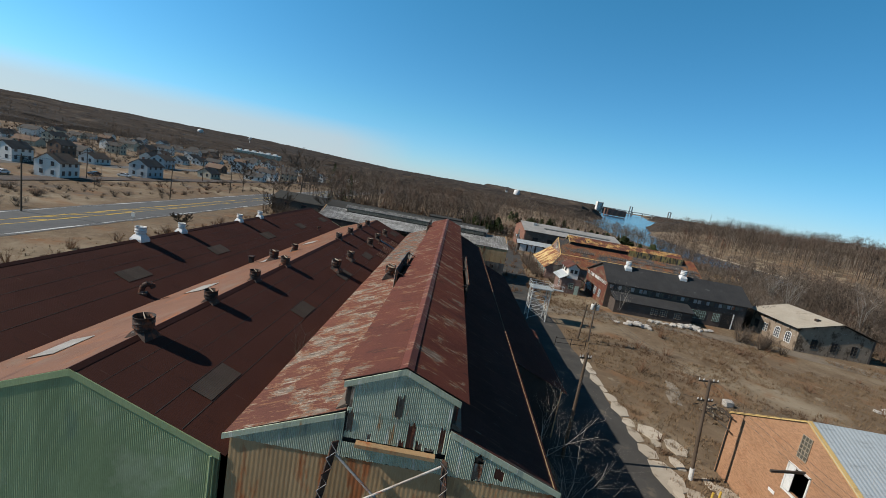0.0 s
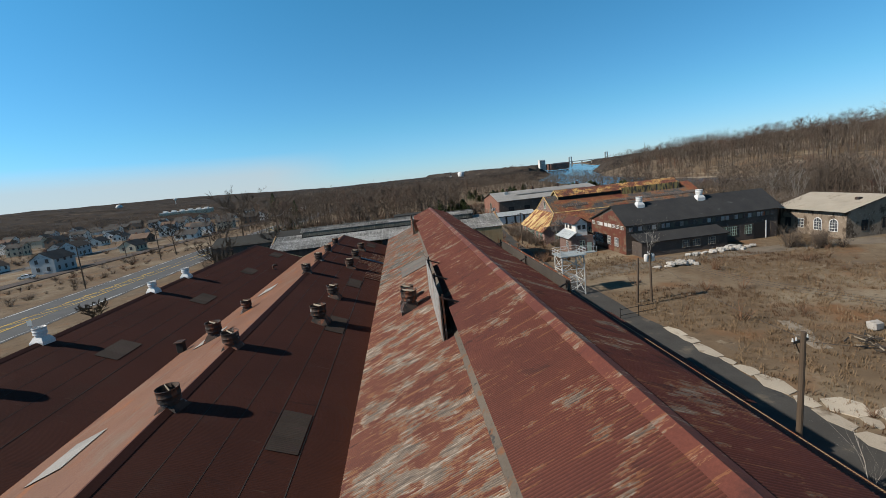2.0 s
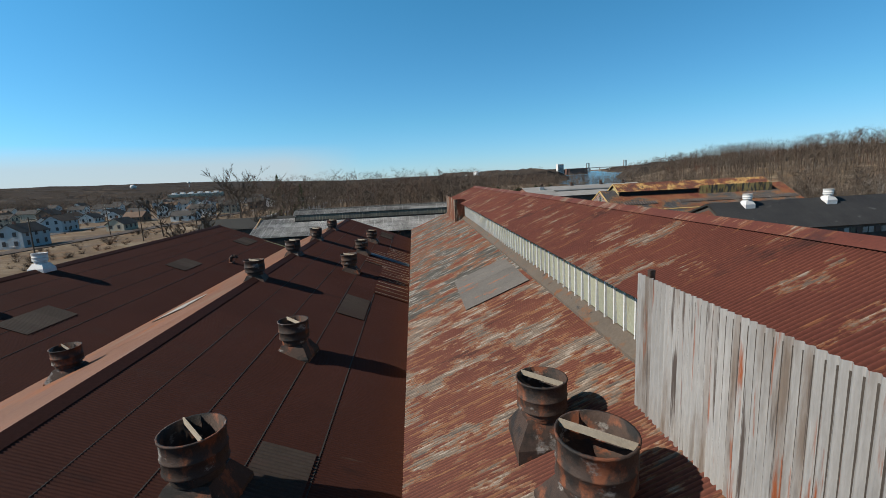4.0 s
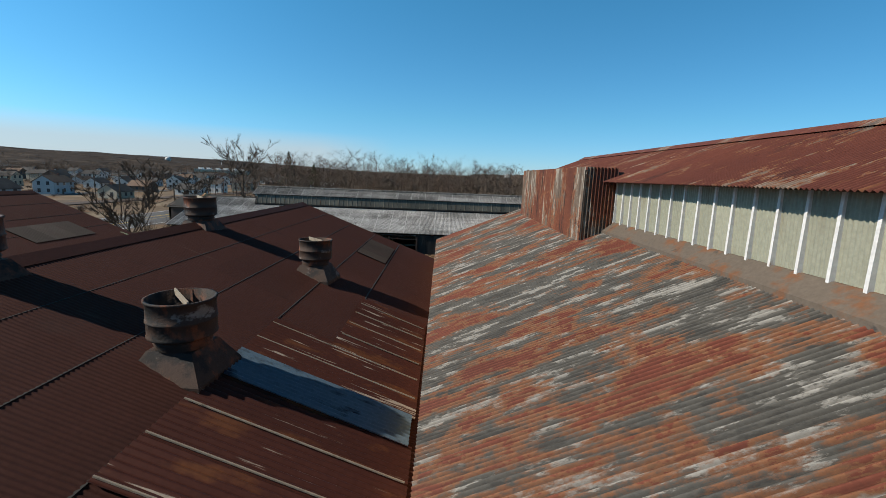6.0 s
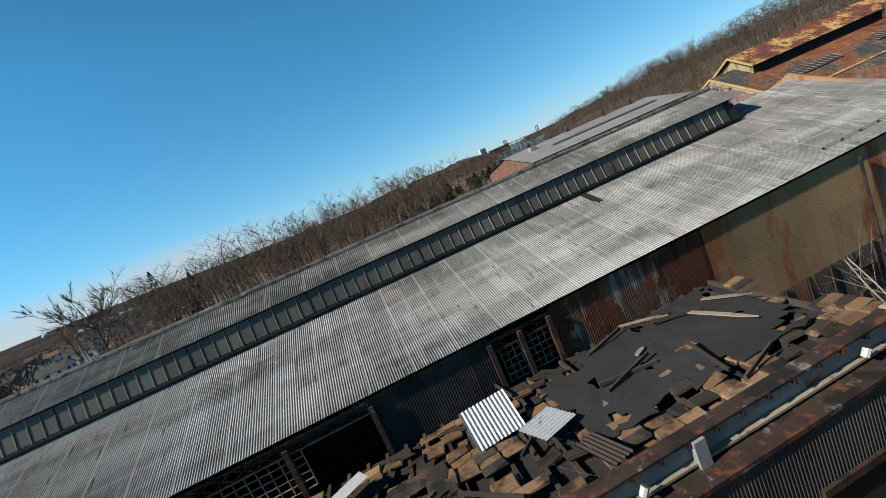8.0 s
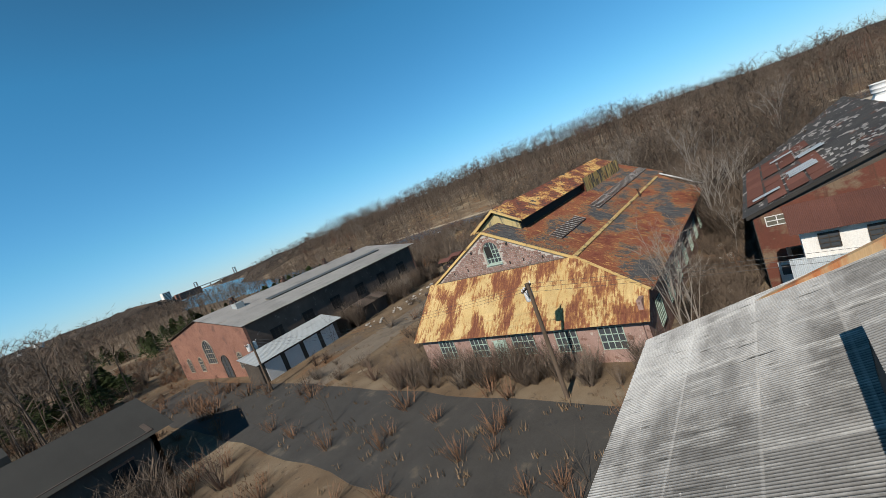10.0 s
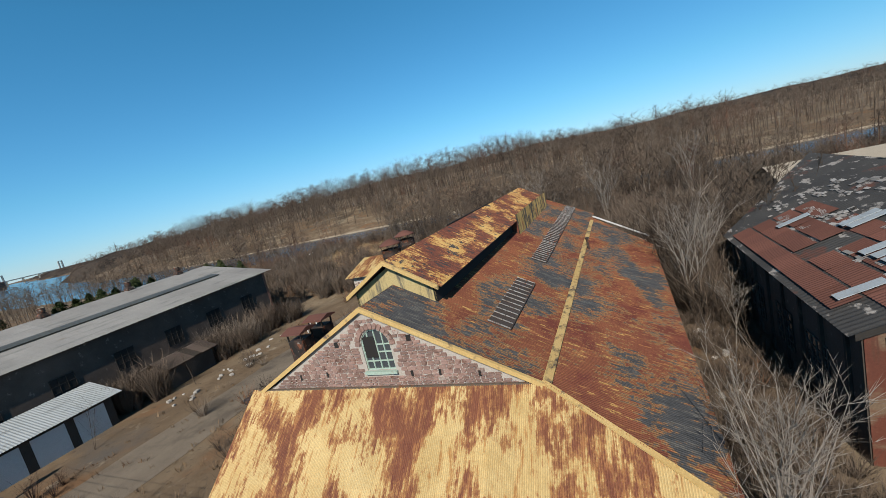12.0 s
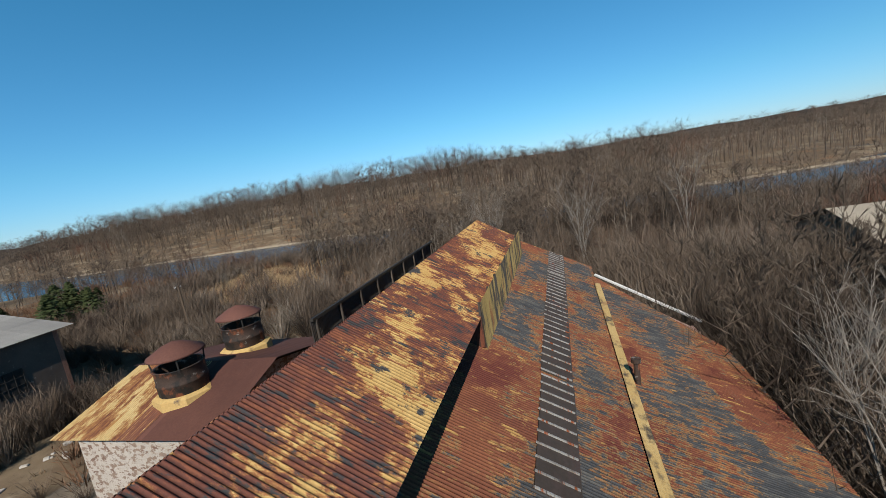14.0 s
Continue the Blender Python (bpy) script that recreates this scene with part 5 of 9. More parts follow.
torn_clad(red_shed, -1.7, 2.5, lambda x: 10.22, lambda x: 9.5, Y0 - 0.12, GABLE_WALL, seed=17)
torn_clad(red_shed, -6.3, -1.72, rz, lambda x: 9.45, Y0 - 0.12, GABLE_WALL, gable_holes, seed=8)
torn_clad(red_shed, 2.52, 7.1, rz, lambda x: min(9.5, rz(x) - 0.2), Y0 - 0.12, GABLE_WALL, gable_holes, seed=9)
part("backing", boxed(-1.65, 2.45, Y0 - 0.08, Y0 - 0.06, 10.4, 12.6), RUST_WALL, red_shed, "rusty inner lining behind the torn sheets")
part("backing", boxed(3.5, 5.2, Y0 - 0.08, Y0 - 0.06, 9.5, 10.25), RUST_WALL, red_shed, "rusty inner lining behind the torn sheets")
for a, b in (((-1.95, 12.8), (0.4, 13.77)), ((0.4, 13.77), (2.75, 12.8)), ((-6.6, 9.6), (-1.75, 11.52)), ((2.55, 11.52), (7.4, 9.68))):
    part("barge_board", prism([(a[0], Y0 - 0.2, a[1] - 0.25), (a[0], Y0 - 0.2, a[1]), (b[0], Y0 - 0.2, b[1]), (b[0], Y0 - 0.2, b[1] - 0.25)], (0, 0.05, 0)), GABLE_WALL, red_shed, "pale green barge board")
part("beam", boxed(-1.15, 2.1, Y0 - 0.4, Y0 - 0.1, 10.18, 10.34), OCHRE_WALL, red_shed, "timber beam below the gable")
clad(red_shed, -6.3, 7.1, lambda x: 9.5, 3.2, Y0 - 0.09, OCHRE_WALL, 1.3, 15, amp=0.003, pitch=0.2)
for sx, x in ((-1, -1.9), (1, 2.5)):
    brace = part("lattice_strut", barred((x, Y0 - 0.5, 10.4), (x + sx * 0.9, Y0 - 1.4, 3.0), 0.06, 0.3), RUST_METAL, red_shed, "rusty lattice strut")
    a, b = Vector((x, Y0 - 0.62, 10.4)), Vector((x + sx * 0.9, Y0 - 1.52, 3.0))
    for k in range(22):
        p, q = a.lerp(b, k / 22), a.lerp(b, (k + 1) / 22)
        o = Vector((0.16 if k % 2 else -0.16, 0, 0))
        part("lacing", barred(p + o, q - o, 0.03, 0.02), PALE_STEEL, brace)
part("tie_rod", barred((-1.8, Y0 - 0.6, 9.9), (3.4, Y0 - 1.3, 6.0), 0.05, sides=8), PALE_STEEL, red_shed)
part("tie_rod", barred((2.4, Y0 - 0.6, 10.2), (-3.4, Y0 - 1.3, 6.6), 0.05, sides=8), PALE_STEEL, red_shed)
step = thing("side_shed", "long rusty lean-to roof along the shaded foot of the shed", "shed")
slope(step, (7.35, 7.2), (13.75, 4.6), 2, 3.05, SHADE_ROOF, y0=11.8, y1=27.8, label="red-brown corrugated lean-to roof, darkened for shade", seed=41)
slope(step, (7.35, 7.2), (13.05, 4.75), 2, 3.05, SHADE_ROOF, y0=28.0, y1=57.0, label="red-brown corrugated lean-to roof, darkened for shade", seed=42)
for y0, y1, x in ((11.9, 27.8, 13.4), (28.0, 56.9, 12.7)):
    part("wall", boxed(x, x + 0.12, y0, y1, 0, 4.6), OCHRE_WALL, step, "rusty side wall")
    part("fascia", boxed(x + 0.3, x + 0.36, y0, y1, 4.42, 4.62), RUST_RED, step, "rusty fascia board")
    part("wall", prism([(7.4, y0, 0), (7.4, y0, 7.05), (x, y0, 4.6), (x, y0, 0)], (0, 0.12, 0)), BLACK_WALL, step, "rusty end wall")

# ---- grey shed details and the ruined lean-to ----
BY = 68.35
girder = thing("crane_girder", "pale blue-grey steel crane girder above the lean-to wall", "steel girder")
part("web", boxed(-19.5, 2.0, BY - 0.03, BY + 0.03, 6.08, 6.5), GREY_STEEL, girder)
part("flange", boxed(-19.5, 2.0, BY - 0.16, BY + 0.16, 6.5, 6.55), RUST_METAL, girder)
part("flange", boxed(-19.5, 2.0, BY - 0.16, BY + 0.16, 6.03, 6.08), PALE_WOOD, girder)
for x in (-18.6, -13.4, -8.3, -3.1):
    part("stiffener", boxed(x - 0.12, x + 0.12, BY - 0.22, BY - 0.04, 5.7, 6.5), GREY_STEEL, girder)
for k in range(36):
    part("bracket", boxed(-19.2 + k * 0.59, -19.15 + k * 0.59, BY - 0.17, BY - 0.05, 6.4, 6.5), RUST_METAL, girder)
for x in (-16.0, -10.6, -5.7, -4.4, 0.6):
    part("insulator", barred((x, BY - 0.25, 6.2), (x + 0.1, BY - 0.25, 6.34), 0.07, sides=8), WHITE_METAL, girder)
part("end_post", boxed(1.75, 2.1, BY - 0.2, BY + 0.2, 4.6, 6.6, bevel=0.04), PALE_WOOD, girder)

BROWN_PANE = surface("rust_brown_pane", ((0.15, 0.1, 0.06), (0.22, 0.15, 0.09)), [((0.08, 0.05, 0.035), (3, 3, 3), 0.55, 0.65)], rough=0.6, vary=0.3)
rnd = random.Random(41)
clad(lean, -19.1, -1.31, lambda x: 5.9 + 0.03 * math.sin(x * 3), 3.72, LY - 0.06, GREYBROWN_WALL, 0.68, 3, pitch=0.075)
clad(lean, -1.31, 1.5, lambda x: 5.9, 4.62, LY - 0.06, GREYBROWN_WALL, 0.68, 5, pitch=0.075)
clad(lean, 1.5, 1.95, lambda x: 5.9, 3.2, LY - 0.06, GREYBROWN_WALL, 0.45, 6, pitch=0.075)
glazed = ((-18.9, -17.6, 1.4, 3.76), (-15.2, -14.35, 1.4, 3.76), (-12.6, -11.75, 1.4, 3.76), (-7.95, -7.1, 1.4, 3.72), (-5.75, -4.85, 1.4, 3.7), (-2.55, -1.85, 1.4, 2.95))
gaps = ((-17.0, -15.7, 0.6, 3.05), (-13.7, -12.6, 0.0, 3.76), (-7.1, -6.72, 1.4, 2.7), (-6.72, -5.85, 1.4, 3.0), (-16.35, -16.05, 3.1, 3.7))
torn_clad(lean, -19.1, -1.31, lambda x: 3.85, lambda x: 0.0, LY - 0.035, GREYBROWN_WALL, glazed + gaps, 0.68, seed=4)
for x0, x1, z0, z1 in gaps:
    part("opening", boxed(x0 - 0.1, x1 + 0.1, LY - 0.015, LY - 0.004, max(z0 - 0.15, 0), z1 + 0.2), VOID, lean, "near-black panel as a broken opening")
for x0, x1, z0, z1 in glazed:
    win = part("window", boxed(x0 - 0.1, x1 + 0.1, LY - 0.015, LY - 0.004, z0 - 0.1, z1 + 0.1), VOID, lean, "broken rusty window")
    n = max(3, round((x1 - x0) / 0.28))
    m = round((z1 - z0) / 0.36)
    for i in range(n + 1):
        x = x0 + (x1 - x0) * i / n
        part("glazing_bar", boxed(x - 0.016, x + 0.016, LY - 0.075, LY - 0.04, z0, z1), OCHRE_WALL, win)
    for j in range(m + 1):
        z = z0 + (z1 - z0) * j / m
        part("glazing_bar", boxed(x0, x1, LY - 0.07, LY - 0.042, z - 0.016, z + 0.016), OCHRE_WALL, win)
    for i in range(n):
        for j in range(m):
            if rnd.random() < 0.62:
                x, z = x0 + (x1 - x0) * i / n, z0 + (z1 - z0) * j / m
                part("pane", boxed(x + 0.018, x + (x1 - x0) / n - 0.018, LY - 0.058, LY - 0.05, z + 0.018, z + (z1 - z0) / m - 0.018), BROWN_PANE if rnd.random() < 0.85 else FOG_GLASS, win)
part("opening", boxed(-1.31, 1.44, LY - 0.03, LY - 0.004, 0, 4.62), VOID, lean, "near-black panel as a doorway")
part("lintel", boxed(-1.4, 1.5, LY - 0.14, LY - 0.065, 4.5, 4.66), RUST_METAL, lean)
part("brace", barred((-14.9, LY - 0.2, 5.1), (-13.2, LY - 0.5, 3.3), 0.07), RUST_METAL, lean, "slanting rusty strut")
part("post", barred((1.75, LY - 0.15, 0), (1.7, LY - 0.15, 5.3), 0.2), PALE_WOOD, lean)
part("post", barred((1.35, LY - 0.1, 0), (1.6, LY - 0.1, 4.6), 0.16), OCHRE_WALL, lean)
part("eaves_board", boxed(LX0 - 0.1, LX1, LY - 0.12, LY + 0.3, 5.88, 5.97), RUST_METAL, lean)
for k in range(40):
    x = LX0 + 0.3 + k * 0.54
    part("rafter", barred((x, LY + 0.2, 5.9), (x + 0.15, WY - 0.1, 6.04), 0.09, 0.14), DARK_WOOD, lean)
FELT = surface("torn_mossy_felt", ((0.045, 0.04, 0.035), (0.075, 0.062, 0.05)), [((0.16, 0.1, 0.06), (0.7, 0.7, 1), 0.55, 0.66), ((0.03, 0.03, 0.03), (1.5, 1.5, 1), 0.55, 0.6)], rough=0.95, bump=0.6, vary=0.4)
DECK = surface("rotten_tan_deck_slab", ((0.23, 0.14, 0.075), (0.33, 0.21, 0.115)), [((0.07, 0.05, 0.038), (1.2, 1.2, 1), 0.5, 0.6), ((0.33, 0.22, 0.13), (3, 3, 1), 0.6, 0.68)], rough=0.95, bump=0.7, vary=0.35)
slabs = []
for k in range(8):
    q = random.Random(350 + k)
    bm = boxed(0, 0.55, 0, 0.265, 0, 0.07, bevel=0.015)
    for v in bm.verts:
        v.co += Vector((q.uniform(-0.03, 0.03), q.uniform(-0.03, 0.03), q.uniform(-0.012, 0.012)))
    m = mesh_of("deck_slab", bm)
    m.materials.append(DECK if k % 4 else FELT)
    slabs.append(m)
count = 0
for i in range(39, -1, -1):
    x = LX0 + 0.25 + i * 0.54
    y = LY + 0.55
    while y < WY - 0.4:
        right = x > -3.6
        gap = 0.05 + 0.55 * max(0.0, noise.noise((x * 0.45, y * 0.6, 4)) + (0.0 if right else 0.75))
        if right and y > LY + 2.1:
            gap = 0.8
        if rnd.random() > gap and count < 300:
            o = part("deck_slab", slabs[rnd.randrange(8)], None, lean)
            sag = rnd.random() < 0.2
            o.matrix_world = Matrix.Translation((x + rnd.uniform(-0.03, 0.05), y, 6.05 + rnd.uniform(-0.02, 0.03) - (0.12 if sag else 0))) @ Euler((rnd.uniform(-0.12, 0.12) * (3 if sag else 1), rnd.uniform(-0.08, 0.08), rnd.uniform(-0.08, 0.08))).to_matrix().to_4x4()
            count += 1
        y += 0.26


def ragged(x0, x1, y0, y1, z, bite, seed, material, label):
    """A torn sheet of roofing felt with an uneven outline and holes."""
    q = random.Random(seed)
    nx_, ny_ = int((x1 - x0) / 0.2), int((y1 - y0) / 0.2)
    vs = [(x0 + 0.2 * i + q.uniform(-0.07, 0.07), y0 + 0.2 * j + q.uniform(-0.07, 0.07), z + 0.03 * noise.noise((i * 0.4, j * 0.4, seed)) + 0.012 * j * 0.2) for j in range(ny_ + 1) for i in range(nx_ + 1)]
    fs = []
    for j in range(ny_):
        for i in range(nx_):
            e = min(i, j, nx_ - 1 - i, ny_ - 1 - j)
            if noise.noise((i * 0.33, j * 0.33, seed * 1.7)) + 0.1 * min(e, 4) > bite:
                fs.append((j * (nx_ + 1) + i, j * (nx_ + 1) + i + 1, (j + 1) * (nx_ + 1) + i + 1, (j + 1) * (nx_ + 1) + i))
    bm = bmesh.new()
    bm.from_mesh(raw("felt", vs, fs))
    bmesh.ops.delete(bm, geom=[v for v in bm.verts if not v.link_faces], context="VERTS")
    bmesh.ops.solidify(bm, geom=bm.faces[:], thickness=0.025)
    return part("roof_felt", bm, material, lean, label)


ragged(-4.2, 1.9, LY + 1.75, WY - 0.3, 6.15, -0.12, 3, TAR_ROOF, "torn sheet of black felt")
ragged(-13.6, -7.0, LY + 1.0, WY - 0.5, 6.15, 0.16, 5, FELT, "mossy rotten felt")
ragged(-18.8, -13.4, LY + 0.8, WY - 0.5, 6.15, 0.05, 9, FELT, "mossy rotten felt")
for x, y, l, w, t in ((-0.6, 72.9, 1.2, 0.12, -0.5), (0.7, 71.3, 1.7, 0.16, -1.25), (1.5, 71.9, 1.2, 0.14, -0.9), (-0.2, 72.5, 0.6, 0.16, -0.2), (-1.6, 71.6, 0.4, 0.15, 0.4)):
    o = tagged(part("torn_board", prism([(-l / 2, -w / 2, 0), (l * 0.3, -w * 0.35, 0), (l / 2, 0.02, 0), (l * 0.1, w * 0.5, 0), (-l * 0.45, w * 0.3, 0)], (0, 0, 0.04)), PALE_WOOD), "torn pale board lying on the black felt", "board", "torn boards")
    o.matrix_world = Matrix.Translation((x, y, 6.22)) @ Matrix.Rotation(t, 4, "Z")
for k in range(18):
    x, y = rnd.uniform(LX0 + 1, LX1 - 0.5), rnd.uniform(LY + 0.5, WY - 0.6)
    a = rnd.uniform(0, math.pi)
    l = rnd.uniform(0.5, 1.6)
    p = Vector((x, y, 6.2))
    tagged(part("loose_timber", barred(p, p + Vector((l * math.cos(a), l * math.sin(a), rnd.uniform(-0.05, 0.2))), 0.05, 0.09), PALE_WOOD if rnd.random() < 0.15 else DARK_WOOD), "loose broken timber on the ruined roof", "timber", "fallen timbers")


def loose_sheet(name, at, size, rot, material, label):
    s = thing(name, label, "metal sheet")
    o = part("sheet", sheet_mesh(size[0], size[1], 0.1, 0.016, material), None, s)
    o.matrix_world = Matrix.Translation((-size[0] / 2, -size[1] / 2, 0))
    s.matrix_world = Matrix.Translation(at) @ Euler([radians(a) for a in rot]).to_matrix().to_4x4()
    return s


ZINC = surface("bright_galvanised_sheet", ((0.62, 0.64, 0.65), (0.74, 0.76, 0.77)), [((0.45, 0.38, 0.3), (2, 2, 2), 0.6, 0.7)], rough=0.5, metal=0.1)
loose_sheet("loose_sheet", (-5.75, 71.7, 6.5), (1.0, 1.25, 0), (0, -42, 94), ZINC, "pale corrugated sheet leaning on the ruined roof")
for at, size, rot in (((-10.45, 70.15, 6.4), (1.9, 1.25, 0), (4, 4, 52)), ((-9.85, 71.75, 6.5), (1.9, 0.5, 0), (-4, -3, 27)), ((-16.1, 71.4, 6.34), (1.85, 0.42, 0), (0, -4, 31)), ((-17.6, 68.1, 6.05), (1.3, 0.5, 0), (0, 8, 30)), ((-4.75, 70.75, 6.36), (1.05, 0.85, 0), (0, 6, 24))):
    loose_sheet("loose_sheet", at, size, rot, ZINC, "pale metal sheet lying on the ruined roof")
for at, size, rot in (((-12.05, 70.75, 6.55), (1.3, 1.35, 0), (8, 14, -40)), ((-16.95, 69.6, 6.5), (0.75, 1.1, 0), (0, 55, 96)), ((-4.3, 69.35, 6.3), (1.2, 0.5, 0), (0, 8, 100))):
    loose_sheet("loose_sheet", at, size, rot, PATCH_ROOF, "dark grey corrugated sheet on the ruined roof")

# openings in the grey shed's front wall
for (x0, x1, z0, z1), glazing in zip(OPENINGS, (0.0, 0.46, 0.7)):
    part("beam", boxed(x0, x1, WY - 0.1, WY - 0.02, z1, z1 + 0.06), RUST_METAL, grey_shed)
    part("beam", boxed(x0, x1, WY - 0.1, WY - 0.02, z1 + 0.32, z1 + 0.38), RUST_METAL, grey_shed)
    part("sill", boxed(x0, x1, WY - 0.12, WY - 0.01, z0 - 0.08, z0 + 0.04), RUST_METAL, grey_shed)
    n = max(2, int((x1 - x0) / 0.5))
    for k in range(n):
        a, b = x0 + (x1 - x0) * k / n, x0 + (x1 - x0) * (k + 1) / n
        part("lattice_bar", barred((a, WY - 0.06, z1 + 0.05), (b, WY - 0.06, z1 + 0.33), 0.03), RUST_METAL, grey_shed)
        part("lattice_bar", barred((a, WY - 0.06, z1 + 0.33), (b, WY - 0.06, z1 + 0.05), 0.03), RUST_METAL, grey_shed)
    e = x0 + 0.5 + (x1 - x0) * glazing
    if glazing:
        for k in range(9):
            x = x0 + 0.3 + (e - x0 - 0.3) * k / 8
            part("glazing_bar", boxed(x - 0.012, x + 0.012, WY + 0.02, WY + 0.045, z0 + 0.3, z1), PALE_WOOD, grey_shed)
        for k in range(6):
            z = z0 + 0.3 + (z1 - z0 - 0.3) * k / 5
            part("glazing_bar", boxed(x0 + 0.3, e, WY + 0.02, WY + 0.045, z - 0.012, z + 0.012), PALE_WOOD, grey_shed)
    for x in (x0 + 0.05, x0 + (x1 - x0) * 0.5, x1 - 0.05):
        part("post", boxed(x - 0.07, x + 0.07, WY - 0.2, WY - 0.04, 0, 7.5), RUST_METAL, grey_shed)
for x, y, l in ((9.3, 71.0, 0.75), (8.8, 70.2, 0.6), (6.3, 70.3, 0.5), (10.6, 70.6, 0.6)):
    stone = tagged(part("boulder", boxed(-l / 2, l / 2, -l * 0.35, l * 0.35, 0, l * 0.6, bevel=l * 0.12), CONCRETE), "pale broken block of stone on the bare ground", "rock", "blocks by the shed")
    stone.matrix_world = Matrix.Translation((x, y, 0)) @ Matrix.Rotation(l * 5, 4, "Z")
part("downpipe", barred((9.0, WY - 0.2, 7.5), (9.0, WY - 0.2, 0.1), 0.05, sides=8), RUST_METAL, grey_shed)
rail = thing("snow_rail", "thin steel rail along the grey roof eaves", "rail")
for k in range(8):
    part("bracket", boxed(8.4 + k * 0.85, 8.43 + k * 0.85, 73.65, 73.7, 8.05, 8.35), RUST_METAL, rail)
part("bar", barred((8.3, 73.67, 8.34), (14.5, 73.67, 8.34), 0.02, sides=6), PALE_STEEL, rail)
part("bar", barred((8.3, 73.67, 8.22), (14.5, 73.67, 8.22), 0.02, sides=6), PALE_STEEL, rail)
rail.matrix_world = Matrix.Translation((0, 0.1, -0.22))
strap = part("roof_patch", prism([Vector((1.72, 77.75, 9.37)), Vector((1.98, 77.75, 9.37)), Vector((2.0, 77.1, 9.15)), Vector((1.96, 76.72, 9.02)), Vector((1.87, 76.76, 9.03)), Vector((1.78, 76.72, 9.02)), Vector((1.7, 77.2, 9.18))], (0, 0, 0.03)), DARK_METAL)
tagged(strap, "dark felt strip lying on the grey roof", "roof patch")
# a far low shed beyond it
low = thing("slate_shed", "long low masonry shed with a dark grey roof", "factory building")
slope_x(low, (131.5, 6.7), (124.6, 4.5), 1, 4.0, DARKGREY_ROOF, -62, 12.6, amp=0.003, pitch=1.0, label="plain dark grey roof")
slope_x(low, (131.5, 6.6), (138.4, 4.7), 1, 4.0, DARKGREY_ROOF, -62, 12.6, amp=0.003, pitch=1.0, label="plain dark grey roof")
part("wall", boxed(-61.8, 12.3, 125.0, 125.4, 0, 4.7), DARK_STONE, low, "dark stone side wall")
part("wall", boxed(-61.8, 12.3, 137.6, 138.0, 0, 4.7), DARK_STONE, low, "dark stone side wall")
for x in (-61.8, 11.9):
    part("wall", prism([(x, 125.0, 0), (x, 125.0, 4.7), (x, 131.5, 6.5), (x, 138.0, 4.7), (x, 138.0, 0)], (0.4, 0, 0)), DARK_STONE, low, "dark stone gable")
for k in range(12):
    x = 9.5 - k * 6
    w = part("window", boxed(x - 0.8, x + 0.8, 124.93, 124.99, 1.4, 3.4), VOID, low, "dark arched window")
    part("frame", boxed(x - 0.9, x + 0.9, 124.88, 124.98, 3.4, 3.6), RED_BRICK, w)
    part("sill", boxed(x - 0.9, x + 0.9, 124.86, 124.98, 1.28, 1.4), CONCRETE, w)
mon = part("monitor", prism([(-7, 134.0, 5.6), (-7, 134.0, 7.0), (-7, 136, 7.5), (-7, 138.0, 7.0), (-7, 138.0, 5.6)], (12, 0, 0)), DARKGREY_ROOF, low, "low roof monitor with grey edges")

# ---- bare trees, woods, brush and grass ----
def tube(vs, fs, a, b, ra, rb, sides=3):
    d = (b - a)
    if d.length < 1e-4:
        return
    u = d.orthogonal().normalized()
    w = d.cross(u).normalized()
    i = len(vs)
    for p, r in ((a, ra), (b, rb)):
        for k in range(sides):
            t = 2 * math.pi * k / sides
            vs.append(tuple(p + (u * math.cos(t) + w * math.sin(t)) * r))
    for k in range(sides):
        j = (k + 1) % sides
        fs.append((i + k, i + j, i + sides + j, i + sides + k))


def grow(vs, fs, p, d, length, r, depth, rnd, spread, sides):
    """A limb with a crooked run and smaller limbs off it."""
    segs = 3 if depth >= 2 else 2
    kids = {5: 9, 4: 8, 3: 6, 2: 5, 1: 4}.get(depth, 0)
    for s in range(segs):
        d = (d + Vector((rnd.uniform(-1, 1), rnd.uniform(-1, 1), rnd.uniform(-0.3, 0.7))) * 0.16).normalized()
        q = p + d * (length / segs)
        r2 = r * (0.78 if depth else 0.55)
        tube(vs, fs, p, q, r, r2, sides if depth >= 2 else 3)
        if depth:
            for k in range(max(1, kids // segs)):
                if s == 0 and depth >= 4:
                    continue
                f = rnd.random()
                t = rnd.uniform(0, 2 * math.pi)
                o = d.orthogonal().normalized()
                side = Matrix.Rotation(t, 3, d) @ o
                cd = (d * (1 - spread) + side * spread * 1.3 + Vector((0, 0, 0.25))).normalized()
                grow(vs, fs, p.lerp(q, f), cd, length * rnd.uniform(0.42, 0.62), r2 * 0.5, depth - 1, rnd, spread, sides)
        p, r = q, r2


def tree_mesh(height, seed, depth=4, spread=0.5, lean=(0, 0), r=None, stems=1):
    rnd = random.Random(seed)
    vs, fs = [], []
    for k in range(stems):
        d = Vector((lean[0] + (rnd.uniform(-0.35, 0.35) if stems > 1 else 0), lean[1] + (rnd.uniform(-0.35, 0.35) if stems > 1 else 0), 1)).normalized()
        grow(vs, fs, Vector((0, 0, -0.2)), d, height * 0.72, r or height * 0.014, depth, rnd, spread, 5)
    return vs, fs


